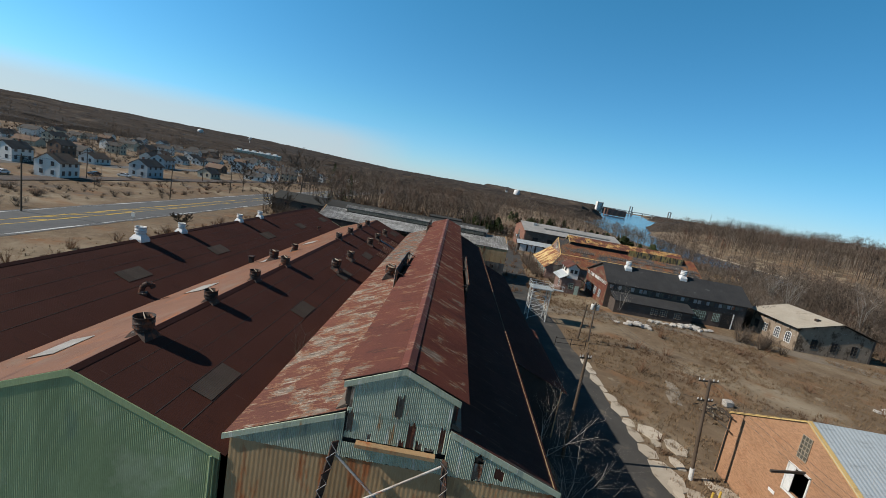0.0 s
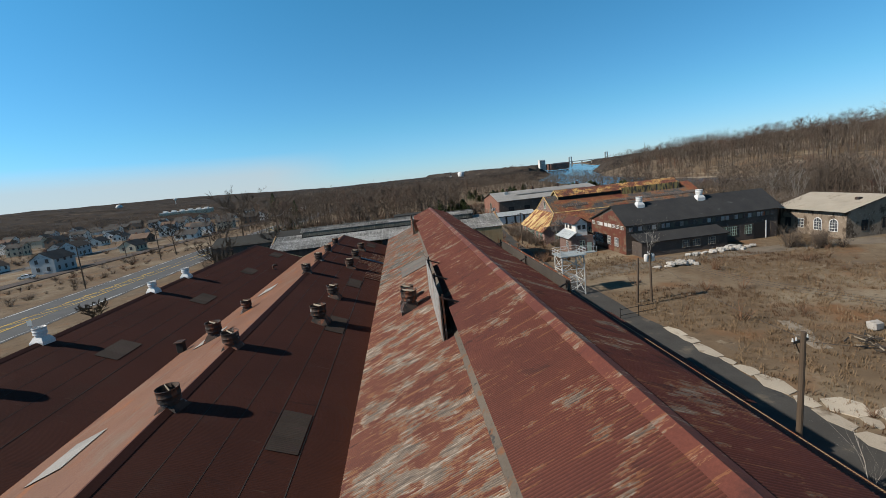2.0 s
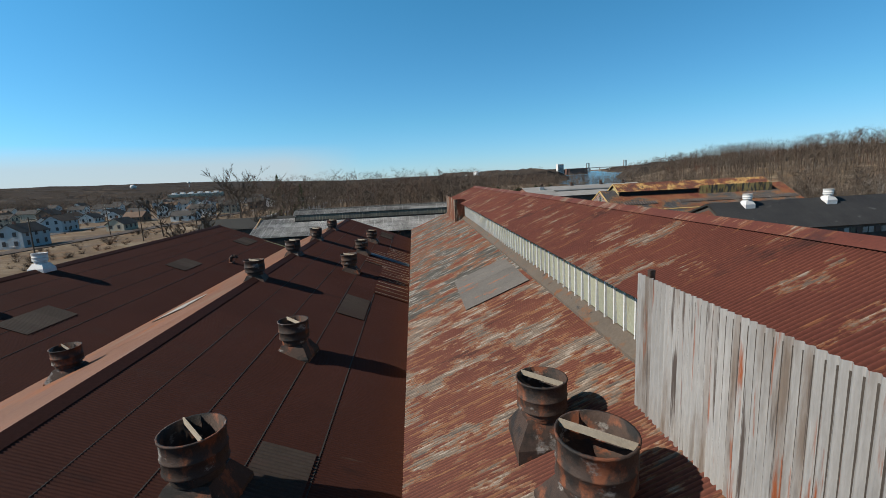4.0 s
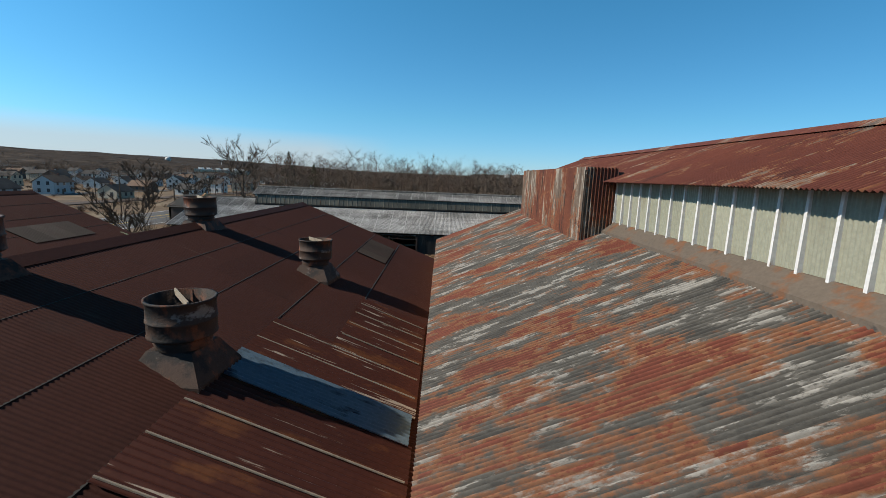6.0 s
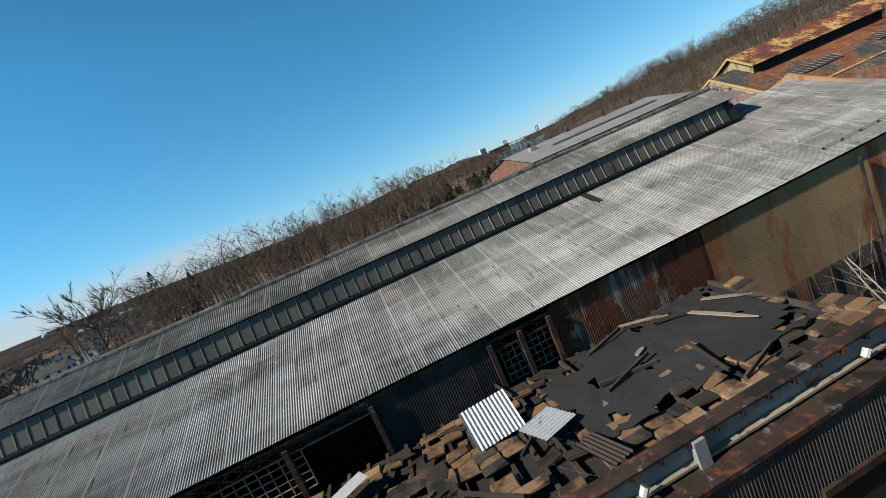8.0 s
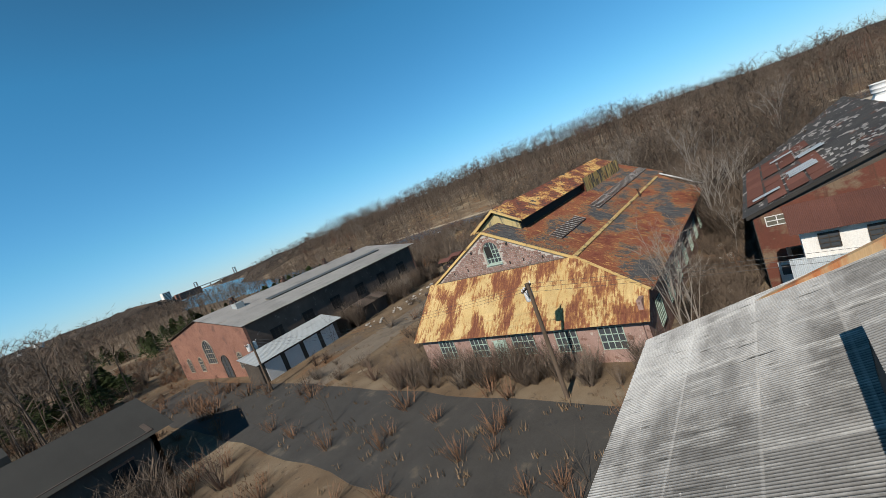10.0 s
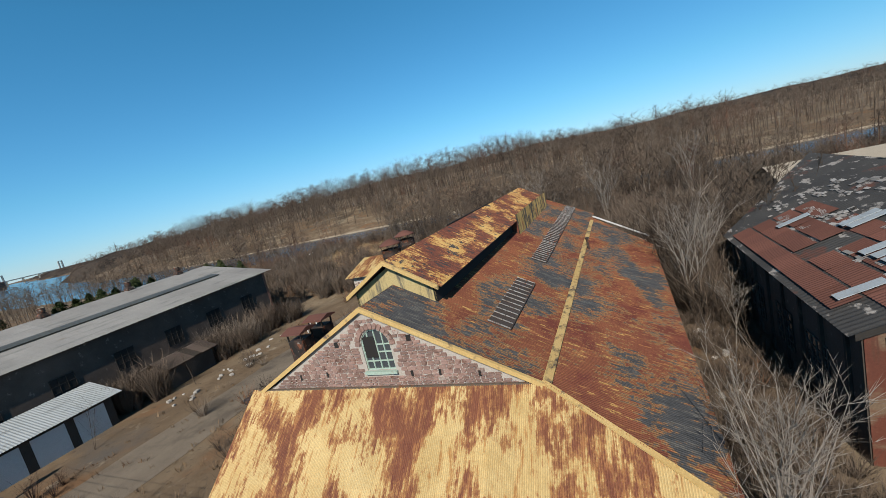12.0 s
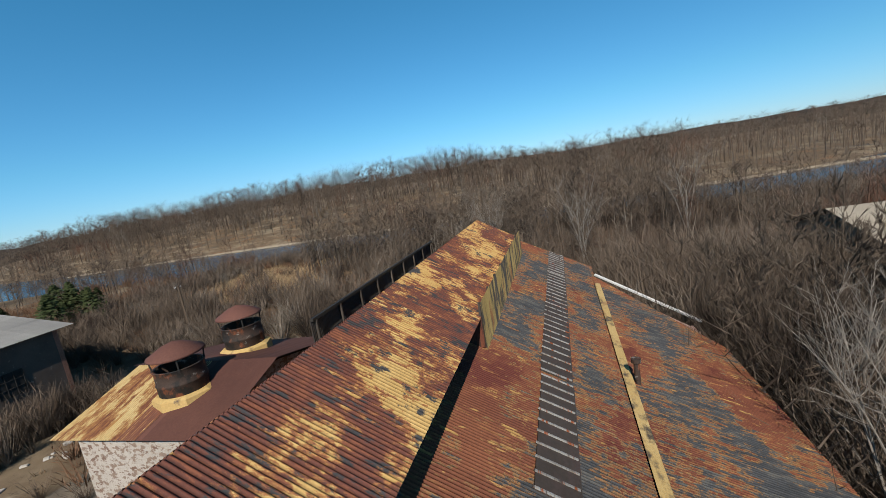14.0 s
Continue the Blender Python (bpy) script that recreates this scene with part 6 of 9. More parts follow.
def tree(name, label, at, height, seed, material, depth=4, spread=0.5, lean=(0, 0), stems=1, r=None, group=""):
    """trunk and crown of a bare tree, split by the thickness of the limbs."""
    t = thing(name, label, "tree" if height > 4 else "shrub", group=group)
    vs, fs = tree_mesh(height, seed, depth, spread, lean, r, stems)
    big = set()
    for f in fs:
        a, b = Vector(vs[f[0]]), Vector(vs[f[1]])
        if (a - b).length > height * 0.005:
            big.add(f)
    for nm, sel in (("trunk", [f for f in fs if f in big]), ("crown", [f for f in fs if f not in big])):
        if sel:
            part(nm, raw(nm, vs, sel, material), None, t)
    t.matrix_world = Matrix.Translation(at)
    return t


def twiggy(name, label, at, height, wide, seed, material, limbs=9, twigs=11, fat=0.03, low=0.25, thick=1.0):
    """A bare tree with a dense round crown of fine twigs."""
    q = random.Random(seed)
    t = thing(name, label, "tree")
    vs, fs, cv, cf = [], [], [], []
    top = Vector((q.uniform(-0.5, 0.5), q.uniform(-0.5, 0.5), height * 0.55))
    tube(vs, fs, Vector((0, 0, -0.3)), top, height * 0.022 * thick, height * 0.012 * thick, 7)
    for k in range(limbs):
        f = q.uniform(low / 0.55, 1.0)
        a = top * f
        u = 6.283 * (k + q.uniform(-0.3, 0.3)) / limbs
        out = wide * q.uniform(0.55, 1.0)
        mid = a + Vector((math.cos(u) * out * 0.5, math.sin(u) * out * 0.5, (height - a.z) * q.uniform(0.3, 0.5)))
        end = a + Vector((math.cos(u) * out, math.sin(u) * out, (height - a.z) * q.uniform(0.55, 1.0)))
        tube(cv, cf, a, mid, height * 0.009 * thick, height * 0.006 * thick, 5)
        tube(cv, cf, mid, end, height * 0.006 * thick, height * 0.002 * thick, 4)
        for j in range(9):
            p = a.lerp(mid, q.uniform(0.4, 1.0)) if j < 3 else mid.lerp(end, q.random())
            d = Vector((q.uniform(-1, 1), q.uniform(-1, 1), q.uniform(-0.1, 1.1))).normalized() + (end - a).normalized() * 0.5
            e = p + d * height * q.uniform(0.08, 0.17)
            tube(cv, cf, p, e, height * 0.003 * thick, height * 0.001 * thick)
            for i in range(twigs):
                s0 = p.lerp(e, q.uniform(0.2, 1.0))
                w = (d + Vector((q.uniform(-1, 1), q.uniform(-1, 1), q.uniform(-0.3, 0.9)))).normalized() * height * q.uniform(0.035, 0.09)
                o = w.orthogonal().normalized() * fat
                m = len(cv)
                cv += [tuple(s0 - o), tuple(s0 + o), tuple(s0 + w)]
                cf.append((m, m + 1, m + 2))
    part("trunk", raw("trunk", vs, fs, material), None, t)
    part("crown", raw("crown", cv, cf, material), None, t)
    t.matrix_world = Matrix.Translation(at)
    return t


def scatter(name, templates, spots, material, label, category):
    """One joined mesh of many small plants: spots are (x, y, z, scale, turn)."""
    packs = []
    for vs, fs in templates:
        packs.append((np.array(vs, dtype=np.float32), [f for f in fs]))
    V, starts, totals, loops = [], [], [], []
    base = 0
    nl = 0
    for k, (x, y, z, s, t, sw) in enumerate(spots):
        v, f = packs[k % len(packs)]
        c, n = math.cos(t) * s * sw, math.sin(t) * s * sw
        w = np.empty_like(v)
        w[:, 0] = v[:, 0] * c - v[:, 1] * n + x
        w[:, 1] = v[:, 0] * n + v[:, 1] * c + y
        w[:, 2] = v[:, 2] * s + z
        V.append(w)
        for q in f:
            starts.append(nl)
            totals.append(len(q))
            loops.extend(i + base for i in q)
            nl += len(q)
        base += len(v)
    me = bpy.data.meshes.new(name)
    V = np.concatenate(V)
    me.vertices.add(len(V))
    me.vertices.foreach_set("co", V.ravel())
    me.loops.add(nl)
    me.loops.foreach_set("vertex_index", loops)
    me.polygons.add(len(starts))
    me.polygons.foreach_set("loop_start", starts)
    me.polygons.foreach_set("loop_total", totals)
    me.update(calc_edges=True)
    me.materials.append(material)
    return tagged(new(name, me), label, category, kind="stuff")


def wood_template(seed, height=16.0, twigs=6, limbs=13):
    """A light bare tree with a rounded crown: trunk, ascending limbs and sprays of twigs as slivers."""
    rnd = random.Random(seed)
    vs, fs = [], []
    top = Vector((rnd.uniform(-1.2, 1.2), rnd.uniform(-1.2, 1.2), height * rnd.uniform(0.8, 0.92)))
    tube(vs, fs, Vector((0, 0, -0.5)), top * 0.5, 0.15, 0.1)
    tube(vs, fs, top * 0.5, top, 0.1, 0.02)
    for k in range(limbs):
        f = rnd.uniform(0.2, 0.95) ** 0.8
        a = top * f
        t = 2.4 * k + rnd.uniform(-0.5, 0.5)
        l = height * rnd.uniform(0.24, 0.4) * (1.15 - 0.6 * f)
        b = a + Vector((math.cos(t) * l * 0.85, math.sin(t) * l * 0.85, l * rnd.uniform(0.35, 0.9)))
        o = Vector((-math.sin(t), math.cos(t), 0)) * 0.06
        i = len(vs)
        vs += [tuple(a - o), tuple(a + o), tuple(b)]
        fs.append((i, i + 1, i + 2))
        for j in range(twigs):
            p = a.lerp(b, rnd.uniform(0.25, 1.0))
            u = rnd.uniform(0, 2 * math.pi)
            m = rnd.uniform(0.9, 2.2) * height / 16
            q = p + Vector((math.cos(u) * m * 0.8, math.sin(u) * m * 0.8, m * rnd.uniform(-0.1, 1.0)))
            o = Vector((rnd.uniform(-1, 1), rnd.uniform(-1, 1), rnd.uniform(-0.5, 0.5))).normalized() * 0.055
            i = len(vs)
            vs += [tuple(p - o), tuple(p + o), tuple(q)]
            fs.append((i, i + 1, i + 2))
            c = p.lerp(q, 0.45)
            q2 = c + Vector((math.cos(u + 1.3), math.sin(u + 1.3), rnd.uniform(0.1, 0.8))) * m * 0.55
            i = len(vs)
            vs += [tuple(c - o * 0.7), tuple(c + o * 0.7), tuple(q2)]
            fs.append((i, i + 1, i + 2))
    return vs, fs


def brush_template(seed, height=1.4, stems=26, wide=0.022):
    rnd = random.Random(seed)
    vs, fs = [], []
    for k in range(stems):
        t, l = rnd.uniform(0, 2 * math.pi), rnd.uniform(0.5, 1.0) * height
        a = Vector((math.cos(t), math.sin(t), 0)) * rnd.uniform(0, 0.35)
        b = a + Vector((math.cos(t) * l * rnd.uniform(0.2, 0.8), math.sin(t) * l * rnd.uniform(0.2, 0.8), l))
        o = Vector((-math.sin(t), math.cos(t), 0)) * wide
        i = len(vs)
        vs += [tuple(a - o), tuple(a + o), tuple(b)]
        fs.append((i, i + 1, i + 2))
        for j in range(2):
            p = a.lerp(b, rnd.uniform(0.35, 0.8))
            q = p + Vector((rnd.uniform(-0.4, 0.4), rnd.uniform(-0.4, 0.4), rnd.uniform(0.1, 0.5))) * height * 0.6
            i = len(vs)
            vs += [tuple(p - o * 0.7), tuple(p + o * 0.7), tuple(q)]
            fs.append((i, i + 1, i + 2))
    return vs, fs


def tuft_template(seed, height=0.45, blades=9, wide=0.02):
    rnd = random.Random(seed)
    vs, fs = [], []
    for k in range(blades):
        t = rnd.uniform(0, 2 * math.pi)
        a = Vector((rnd.uniform(-0.2, 0.2), rnd.uniform(-0.2, 0.2), 0))
        b = a + Vector((math.cos(t) * 0.3, math.sin(t) * 0.3, 1)) * height * rnd.uniform(0.5, 1.1)
        o = Vector((-math.sin(t), math.cos(t), 0)) * wide
        i = len(vs)
        vs += [tuple(a - o), tuple(a + o), tuple(b)]
        fs.append((i, i + 1, i + 2))
    return vs, fs


SOLID = [(-32, 8, -10, 59), (7, 23, -60, 62), (-31, 16, 66, 88), (27, 62.5, 86, 109), (36, 67, 62, 84), (28, 73, 131, 168), (-63, 13.5, 123, 139), (69, 92, 56, 76), (28.5, 45, -6, 12.5), (28, 35, 77, 86), (-90, -63, -130, 430), (44, 62, 108, 116)]


def free(x, y, pad=0.0):
    return all(not (a - pad < x < b + pad and c - pad < y < d + pad) for a, b, c, d in SOLID)


rnd = random.Random(77)
WT = [wood_template(100 + k, 16.0) for k in range(8)]
spots = []
def plant(n, x0, x1, y0, y1, test, lo, hi, wide=(0.8, 1.2)):
    for _ in range(n):
        x, y = rnd.uniform(x0, x1), rnd.uniform(y0, y1)
        if test(x, y):
            s = rnd.uniform(lo, hi)
            spots.append((x, y, land(x, y), s, rnd.uniform(0, 6.3), rnd.uniform(*wide)))


east = lambda x, y: river_gap(x, y) > 7 and (x > 190 or y < 60) and not (x < 200 and y > 150)
plant(2100, 175, 330, -260, 480, lambda x, y: east(x, y) and x > 160, 0.75, 1.12)
plant(1500, 330, 700, -500, 800, lambda x, y: river_gap(x, y) > 10, 0.9, 1.35, (1.2, 1.9))
plant(1500, 80, 180, 15, 175, lambda x, y: river_gap(x, y) > 2 and (x > 98 or y > 90) and not (92 < x < 146 and 122 < y < 180) and free(x, y, 4) and not (x < 92 and y > 105), 0.3, 0.72)
plant(420, 95, 165, 190, 420, lambda x, y: river_gap(x, y) > 6, 0.5, 0.9)
plant(1500, -120, 110, 225, 620, lambda x, y: river_gap(x, y) > 8 and not (-80 < x < -55) and not (-95 < x < -55 and y < 260), 0.55, 0.95)
plant(420, -62, 24, 148, 228, lambda x, y: free(x, y, 3) and not (14 < x and y < 172), 0.7, 1.2)
plant(1500, -460, -128, -40, 640, lambda x, y: not (-165 < x < -116 and y < 420), 0.35, 0.72)
plant(60, -165, -95, -40, 500, lambda x, y: not (-128 < x < -116), 0.3, 0.5)
plant(420, 98, 160, 172, 300, lambda x, y: 1.5 < river_gap(x, y) < 24, 0.4, 0.8)
plant(240, 120, 172, 60, 130, lambda x, y: 1.5 < river_gap(x, y) < 16, 0.4, 0.75)
plant(520, 106, 146, 72, 146, lambda x, y: river_gap(x, y) > 1.5, 0.55, 0.85)
plant(60, 104, 146, 168, 200, lambda x, y: river_gap(x, y) > 1.5 and x - 104 < y - 168, 0.5, 0.8)
plant(650, 225, 310, 40, 430, lambda x, y: river_gap(x, y) > 7, 1.15, 1.5)
scatter("woodland", WT, spots, WOODS, "bare grey-brown winter woodland", "woods")

# far tree canopy out to the horizon
cv, cf = [], []
cx = axis([(-3400, -500, 45), (-500, 700, 30), (700, 3400, 60)])
cy = axis([(-900, 480, 45), (480, 1200, 24), (1200, 3200, 60)])
for y in cy:
    for x in cx:
        inner = (-460 < x < 640 and -560 < y < 560)
        g = river_gap(x, y)
        if inner or g < 14:
            z = -6.0
        else:
            town = -900 < x < -80 and y < 900
            z = land(x, y) + (4 if town else 10) + rnd.uniform(-3.5, 3.5) + 3 * noise.noise((x * 0.008, y * 0.008, 3))
        cv.append((x + rnd.uniform(-9, 9), y + rnd.uniform(-7, 7), z))
n = len(cx)
cf = [(j * n + i, j * n + i + 1, (j + 1) * n + i + 1, (j + 1) * n + i) for j in range(len(cy) - 1) for i in range(n - 1)]
tagged(part("far_woods", raw("far_woods", cv, cf, FAR_WOODS), None), "hazy brown winter woods reaching to the horizon", "woods", kind="stuff")
spots = []
for _ in range(1700):
    a = rnd.uniform(-1.75, 1.2)
    d = rnd.uniform(480, 1500)
    x, y = d * math.sin(a), d * math.cos(a)
    if river_gap(x, y) > 14 and not (-460 < x < 640 and -560 < y < 470):
        spots.append((x, y, land(x, y), rnd.uniform(0.7, 1.05), rnd.uniform(0, 6.3), rnd.uniform(1.3, 2.4)))
scatter("distant_trees", WT, spots, WOODS, "distant bare trees breaking the skyline", "woods")

# brush and grass
BT = [brush_template(200 + k) for k in range(6)]
spots = []
for _ in range(5200):
    x, y = rnd.uniform(-58, 175), rnd.uniform(-10, 240)
    if not free(x, y, 0.6) or river_gap(x, y) < 4:
        continue
    lot = 23 < x < 95 and -10 < y < 66
    yard = 13 < x < 60 and 108 < y < 131
    if (lot and rnd.random() < 0.86) or (yard and rnd.random() < 0.8) or (x > 80 and rnd.random() < 0.2):
        continue
    s = rnd.uniform(0.5, 1.6) if x < 92 else rnd.uniform(0.9, 2.4)
    spots.append((x, y, land(x, y) - 0.05, s, rnd.uniform(0, 6.3), rnd.uniform(0.9, 1.5)))
scatter("brush", BT, spots, BRUSH, "reddish-brown bare brush and brambles", "shrubs")
KT = [brush_template(240 + k, 4.2, 46, 0.035) for k in range(6)]
spots = []
for _ in range(4200):
    x, y = rnd.uniform(60, 172), rnd.uniform(30, 182)
    if not free(x, y, 2.0) or river_gap(x, y) < 1.5 or (100 < x < 128 and 136 < y < 166 and rnd.random() < 0.85) or (x < 92 and y < 54) or (x < 78 and 108 < y < 131):
        continue
    spots.append((x, y, land(x, y) - 0.1, rnd.uniform(0.55, 1.35), rnd.uniform(0, 6.3), rnd.uniform(0.8, 1.3)))
for _ in range(420):
    x, y = rnd.uniform(57.5, 84), rnd.uniform(74, 92)
    if free(x, y, 0.2) or (57.5 < x < 70 and 74 < y < 84) or (x > 68 and y > 74.5):
        spots.append((x, y, -0.1, rnd.uniform(0.8, 1.9), rnd.uniform(0, 6.3), rnd.uniform(0.8, 1.3)))
for _ in range(190):
    x, y = rnd.uniform(52, 68), rnd.uniform(83.3, 86.4)
    if y < 87.6 - (x - 40) * 0.06:
        spots.append((x, y, -0.05, rnd.uniform(0.8, 1.55), rnd.uniform(0, 6.3), rnd.uniform(0.8, 1.2)))
for _ in range(230):
    x, y = rnd.uniform(29, 58), rnd.uniform(83.4, 88.0)
    spots.append((x, y, -0.05, rnd.uniform(0.15, 0.5), rnd.uniform(0, 6.3), rnd.uniform(1.0, 1.8)))
for _ in range(70):
    x, y = rnd.uniform(25.4, 27.9), rnd.uniform(88, 112)
    spots.append((x, y, -0.05, rnd.uniform(0.3, 0.85), rnd.uniform(0, 6.3), rnd.uniform(0.8, 1.3)))
for _ in range(160):
    x, y = rnd.uniform(24, 62), rnd.uniform(110, 134)
    if free(x, y, 1.0) and noise.noise((x * 0.15, y * 0.15, 7)) > 0.05:
        spots.append((x, y, -0.05, rnd.uniform(0.2, 0.6), rnd.uniform(0, 6.3), rnd.uniform(0.9, 1.5)))
for _ in range(520):
    x, y = rnd.uniform(-62, 70), rnd.uniform(112, 220)
    if free(x, y, 1.5) and not (13 < x < 78 and y < 131) and not (14 < x < 30 and y < 165):
        spots.append((x, y, -0.1, rnd.uniform(0.4, 1.1), rnd.uniform(0, 6.3), rnd.uniform(0.8, 1.3)))
for _ in range(2600):
    x, y = rnd.uniform(-430, -88), rnd.uniform(-40, 560)
    if not (-165 < x < -100 and rnd.random() < 0.7):
        spots.append((x, y, land(x, y) - 0.1, rnd.uniform(0.3, 0.7), rnd.uniform(0, 6.3), rnd.uniform(1.3, 2.2)))
for _ in range(420):
    x, y = rnd.uniform(-116, -90), rnd.uniform(-40, 330)
    spots.append((x, y, land(x, y) - 0.1, rnd.uniform(0.15, 0.4), rnd.uniform(0, 6.3), rnd.uniform(1.5, 2.6)))
for _ in range(130):
    x, y = rnd.uniform(41.5, 67), rnd.uniform(134.8, 139.6)
    if not 45.6 < x < 52.4:
        spots.append((x, y, -0.1, rnd.uniform(0.5, 1.2), rnd.uniform(0, 6.3), rnd.uniform(0.7, 1.2)))
for _ in range(34):
    x, y = rnd.uniform(3.2, 14.6), rnd.uniform(71.0, 73.0)
    spots.append((x, y, -0.05, rnd.uniform(0.25, 0.6), rnd.uniform(0, 6.3), rnd.uniform(0.8, 1.4)))
for _ in range(140):
    x, y = rnd.uniform(-60, 12), rnd.uniform(119, 124.4)
    spots.append((x, y, -0.05, rnd.uniform(0.4, 1.1), rnd.uniform(0, 6.3), rnd.uniform(0.8, 1.4)))
scatter("thicket", KT, spots, WOODS, "dense bare thicket of grey-brown winter shrubs", "shrubs")
TT = [tuft_template(300 + k) for k in range(6)]
spots = []
for _ in range(26000):
    if rnd.random() < 0.6:
        x, y = rnd.uniform(22.5, 95), rnd.uniform(-12, 68)
    else:
        x, y = rnd.uniform(-62, 100), rnd.uniform(-12, 190)
    if free(x, y) and noise.noise((x * 0.09, y * 0.09, 2)) > -0.2:
        spots.append((x, y, land(x, y) - 0.02, rnd.uniform(0.5, 1.3), rnd.uniform(0, 6.3), rnd.uniform(1, 2)))
scatter("dry_grass", TT, spots, DRY_GRASS, "tufts of tan dry winter grass", "grass")
spots = []
for _ in range(3500):
    x, y = rnd.uniform(98, 132), rnd.uniform(132, 170)
    if river_gap(x, y) > 3:
        spots.append((x, y, land(x, y) - 0.05, rnd.uniform(1.2, 2.6), rnd.uniform(0, 6.3), 1.2))
scatter("reeds", [tuft_template(320 + k, 0.6, 14, 0.04) for k in range(4)], spots, REEDS, "tan reeds beside the river", "reeds")


def needle_template(seed, height=8.0, wide=2.2):
    rnd = random.Random(seed)
    vs, fs = [], []
    tube(vs, fs, Vector((0, 0, -0.3)), Vector((0, 0, height * 0.95)), 0.16, 0.02, 5)
    for k in range(520):
        f = rnd.random() ** 0.8
        z = height * (0.1 + 0.9 * f)
        rr = wide * (1 - f) ** 0.8 * rnd.uniform(0.35, 1.0) * (1 + 0.25 * math.sin(k * 1.7))
        t = rnd.uniform(0, 6.283)
        c = Vector((math.cos(t) * rr, math.sin(t) * rr, z - rr * 0.15))
        a = Vector((rnd.uniform(-1, 1), rnd.uniform(-1, 1), rnd.uniform(-0.6, 0.6))).normalized() * 0.34
        b = a.orthogonal().normalized() * 0.16
        i = len(vs)
        vs += [tuple(c - a), tuple(c + b), tuple(c + a), tuple(c - b)]
        fs.append((i, i + 1, i + 2, i + 3))
    return vs, fs


NT = [needle_template(400 + k) for k in range(4)]
spots = []
for x0, x1, y0, y1, n in ((6, 27, 176, 200, 20), (76, 108, 168, 235, 42), (-64, -52, 185, 205, 3), (40, 90, 215, 300, 26)):
    for _ in range(n):
        x, y = rnd.uniform(x0, x1), rnd.uniform(y0, y1)
        if river_gap(x, y) > 4:
            spots.append((x, y, land(x, y), rnd.uniform(0.5, 0.95), rnd.uniform(0, 6.3), rnd.uniform(1.4, 2.3)))
scatter("evergreens", NT, spots, EVERGREEN, "dark green evergreen trees among bare woods", "trees")
for k, (x, y, h) in enumerate(((-60, 190, 19), (-51, 189, 15))):
    p = thing("pine_tree", "dark green conifer standing beside the highway", "tree")
    vs, fs = needle_template(430 + k, h, h * 0.28)
    part("trunk", raw("trunk", vs[:10], fs[:5], BARK), None, p)
    part("crown", raw("crown", vs, fs[5:], EVERGREEN), None, p)
    p.matrix_world = Matrix.Translation((x, y, 0))

for k, (x, y, h, sp, st) in enumerate(((-71.5, 178.9, 25, 0.75, 1), (-65.5, 141, 12.5, 0.75, 1), (-46, 92, 11, 0.55, 2), (-89.9, 160.7, 15, 0.72, 1), (-45, 128, 9, 0.5, 2), (-52, 60, 6, 0.5, 2))):
    twiggy("bare_tree", "broad leafless tree beside the highway", (x, y, 0), h * 0.85, h * 0.42, 500 + k, BARK, 11, 17, 0.04, 0.22, 0.75)
for k, (x, y, h, st) in enumerate(((30.2, 87.6, 8.5, 2), (31.5, 86.6, 7.5, 1), (52.5, 86.4, 10.5, 2), (57.5, 84.2, 9, 2), (47, 85, 5, 1), (95, 92, 13, 2), (102, 78, 14, 1), (99, 104, 12, 2))):
    for j in range(st):
        twiggy("pale_sapling", "slender leafless tree with pale grey bark", (x + 0.7 * j, y - 0.5 * j, 0), h * (1 - 0.15 * j), h * 0.22, 600 + 7 * k + j, SAPLING_BARK, 7, 6, 0.008, 0.12, 0.42)
for k, (x, y, h) in enumerate(((29.6, 111.0, 4.2), (29.9, 104.5, 3.6), (29.6, 92.0, 4.6), (29.3, 90.2, 4.0), (29.5, 109.2, 3.6), (-9.9, 66.8, 6.9), (-11.2, 66.9, 6.4), (-1.4, 66.8, 6.9), (8.4, 71.5, 8.2), (4.7, 71.3, 6.0), (6.2, 71.8, 4.6), (10.4, 70.4, 4.6), (12.5, 71.5, 5), (9.4, 0.6, 9.6), (10.2, -1.2, 8.4), (39.5, 65.2, 7.5), (46.5, 83.9, 5.5), (49.5, 87.2, 4.5), (20.5, 113, 4.4), (17.5, 90.3, 3.5), (36.5, 132.4, 5.2), (47, 133.5, 5.0), (58, 138.6, 5.5), (43.5, 138.5, 5), (27.2, 99.6, 2.4), (-17.0, 71.8, 3.0), (-20.5, 70.2, 2.6))):
    pale = k in (5, 6, 7, 8, 13, 14, 15)
    tree("bare_sapling", "thin leafless sapling among brambles" if h > 4 else "low leafless bush by the wall", (x, y, 0), h, 700 + k, PALE_BARK if pale else BARK, 3 if h < 4 else 4, 0.5, stems=3 if k < 5 else 2, r=h * 0.0055)
for k, (x, y, h) in enumerate(((58.6, 80.2, 8.6), (62.5, 77.8, 9.6), (60.8, 84.4, 7.4), (66.2, 80.5, 10.2), (70.4, 77.6, 9.8), (64.4, 85.8, 8.0), (71.6, 83.4, 9.0))):
    twiggy("brush_tree", "tangled bare tree grown over the end of the dark shed", (x, y, 0), h, h * 0.45, 900 + k, BARK, 9, 13, 0.022, 0.12, 0.5)
tree("roof_sapling", "dry sapling growing from the roof valley", (-6.75, 0.6, 8.7), 2.6, 801, BARK, 3, 0.5, stems=2)

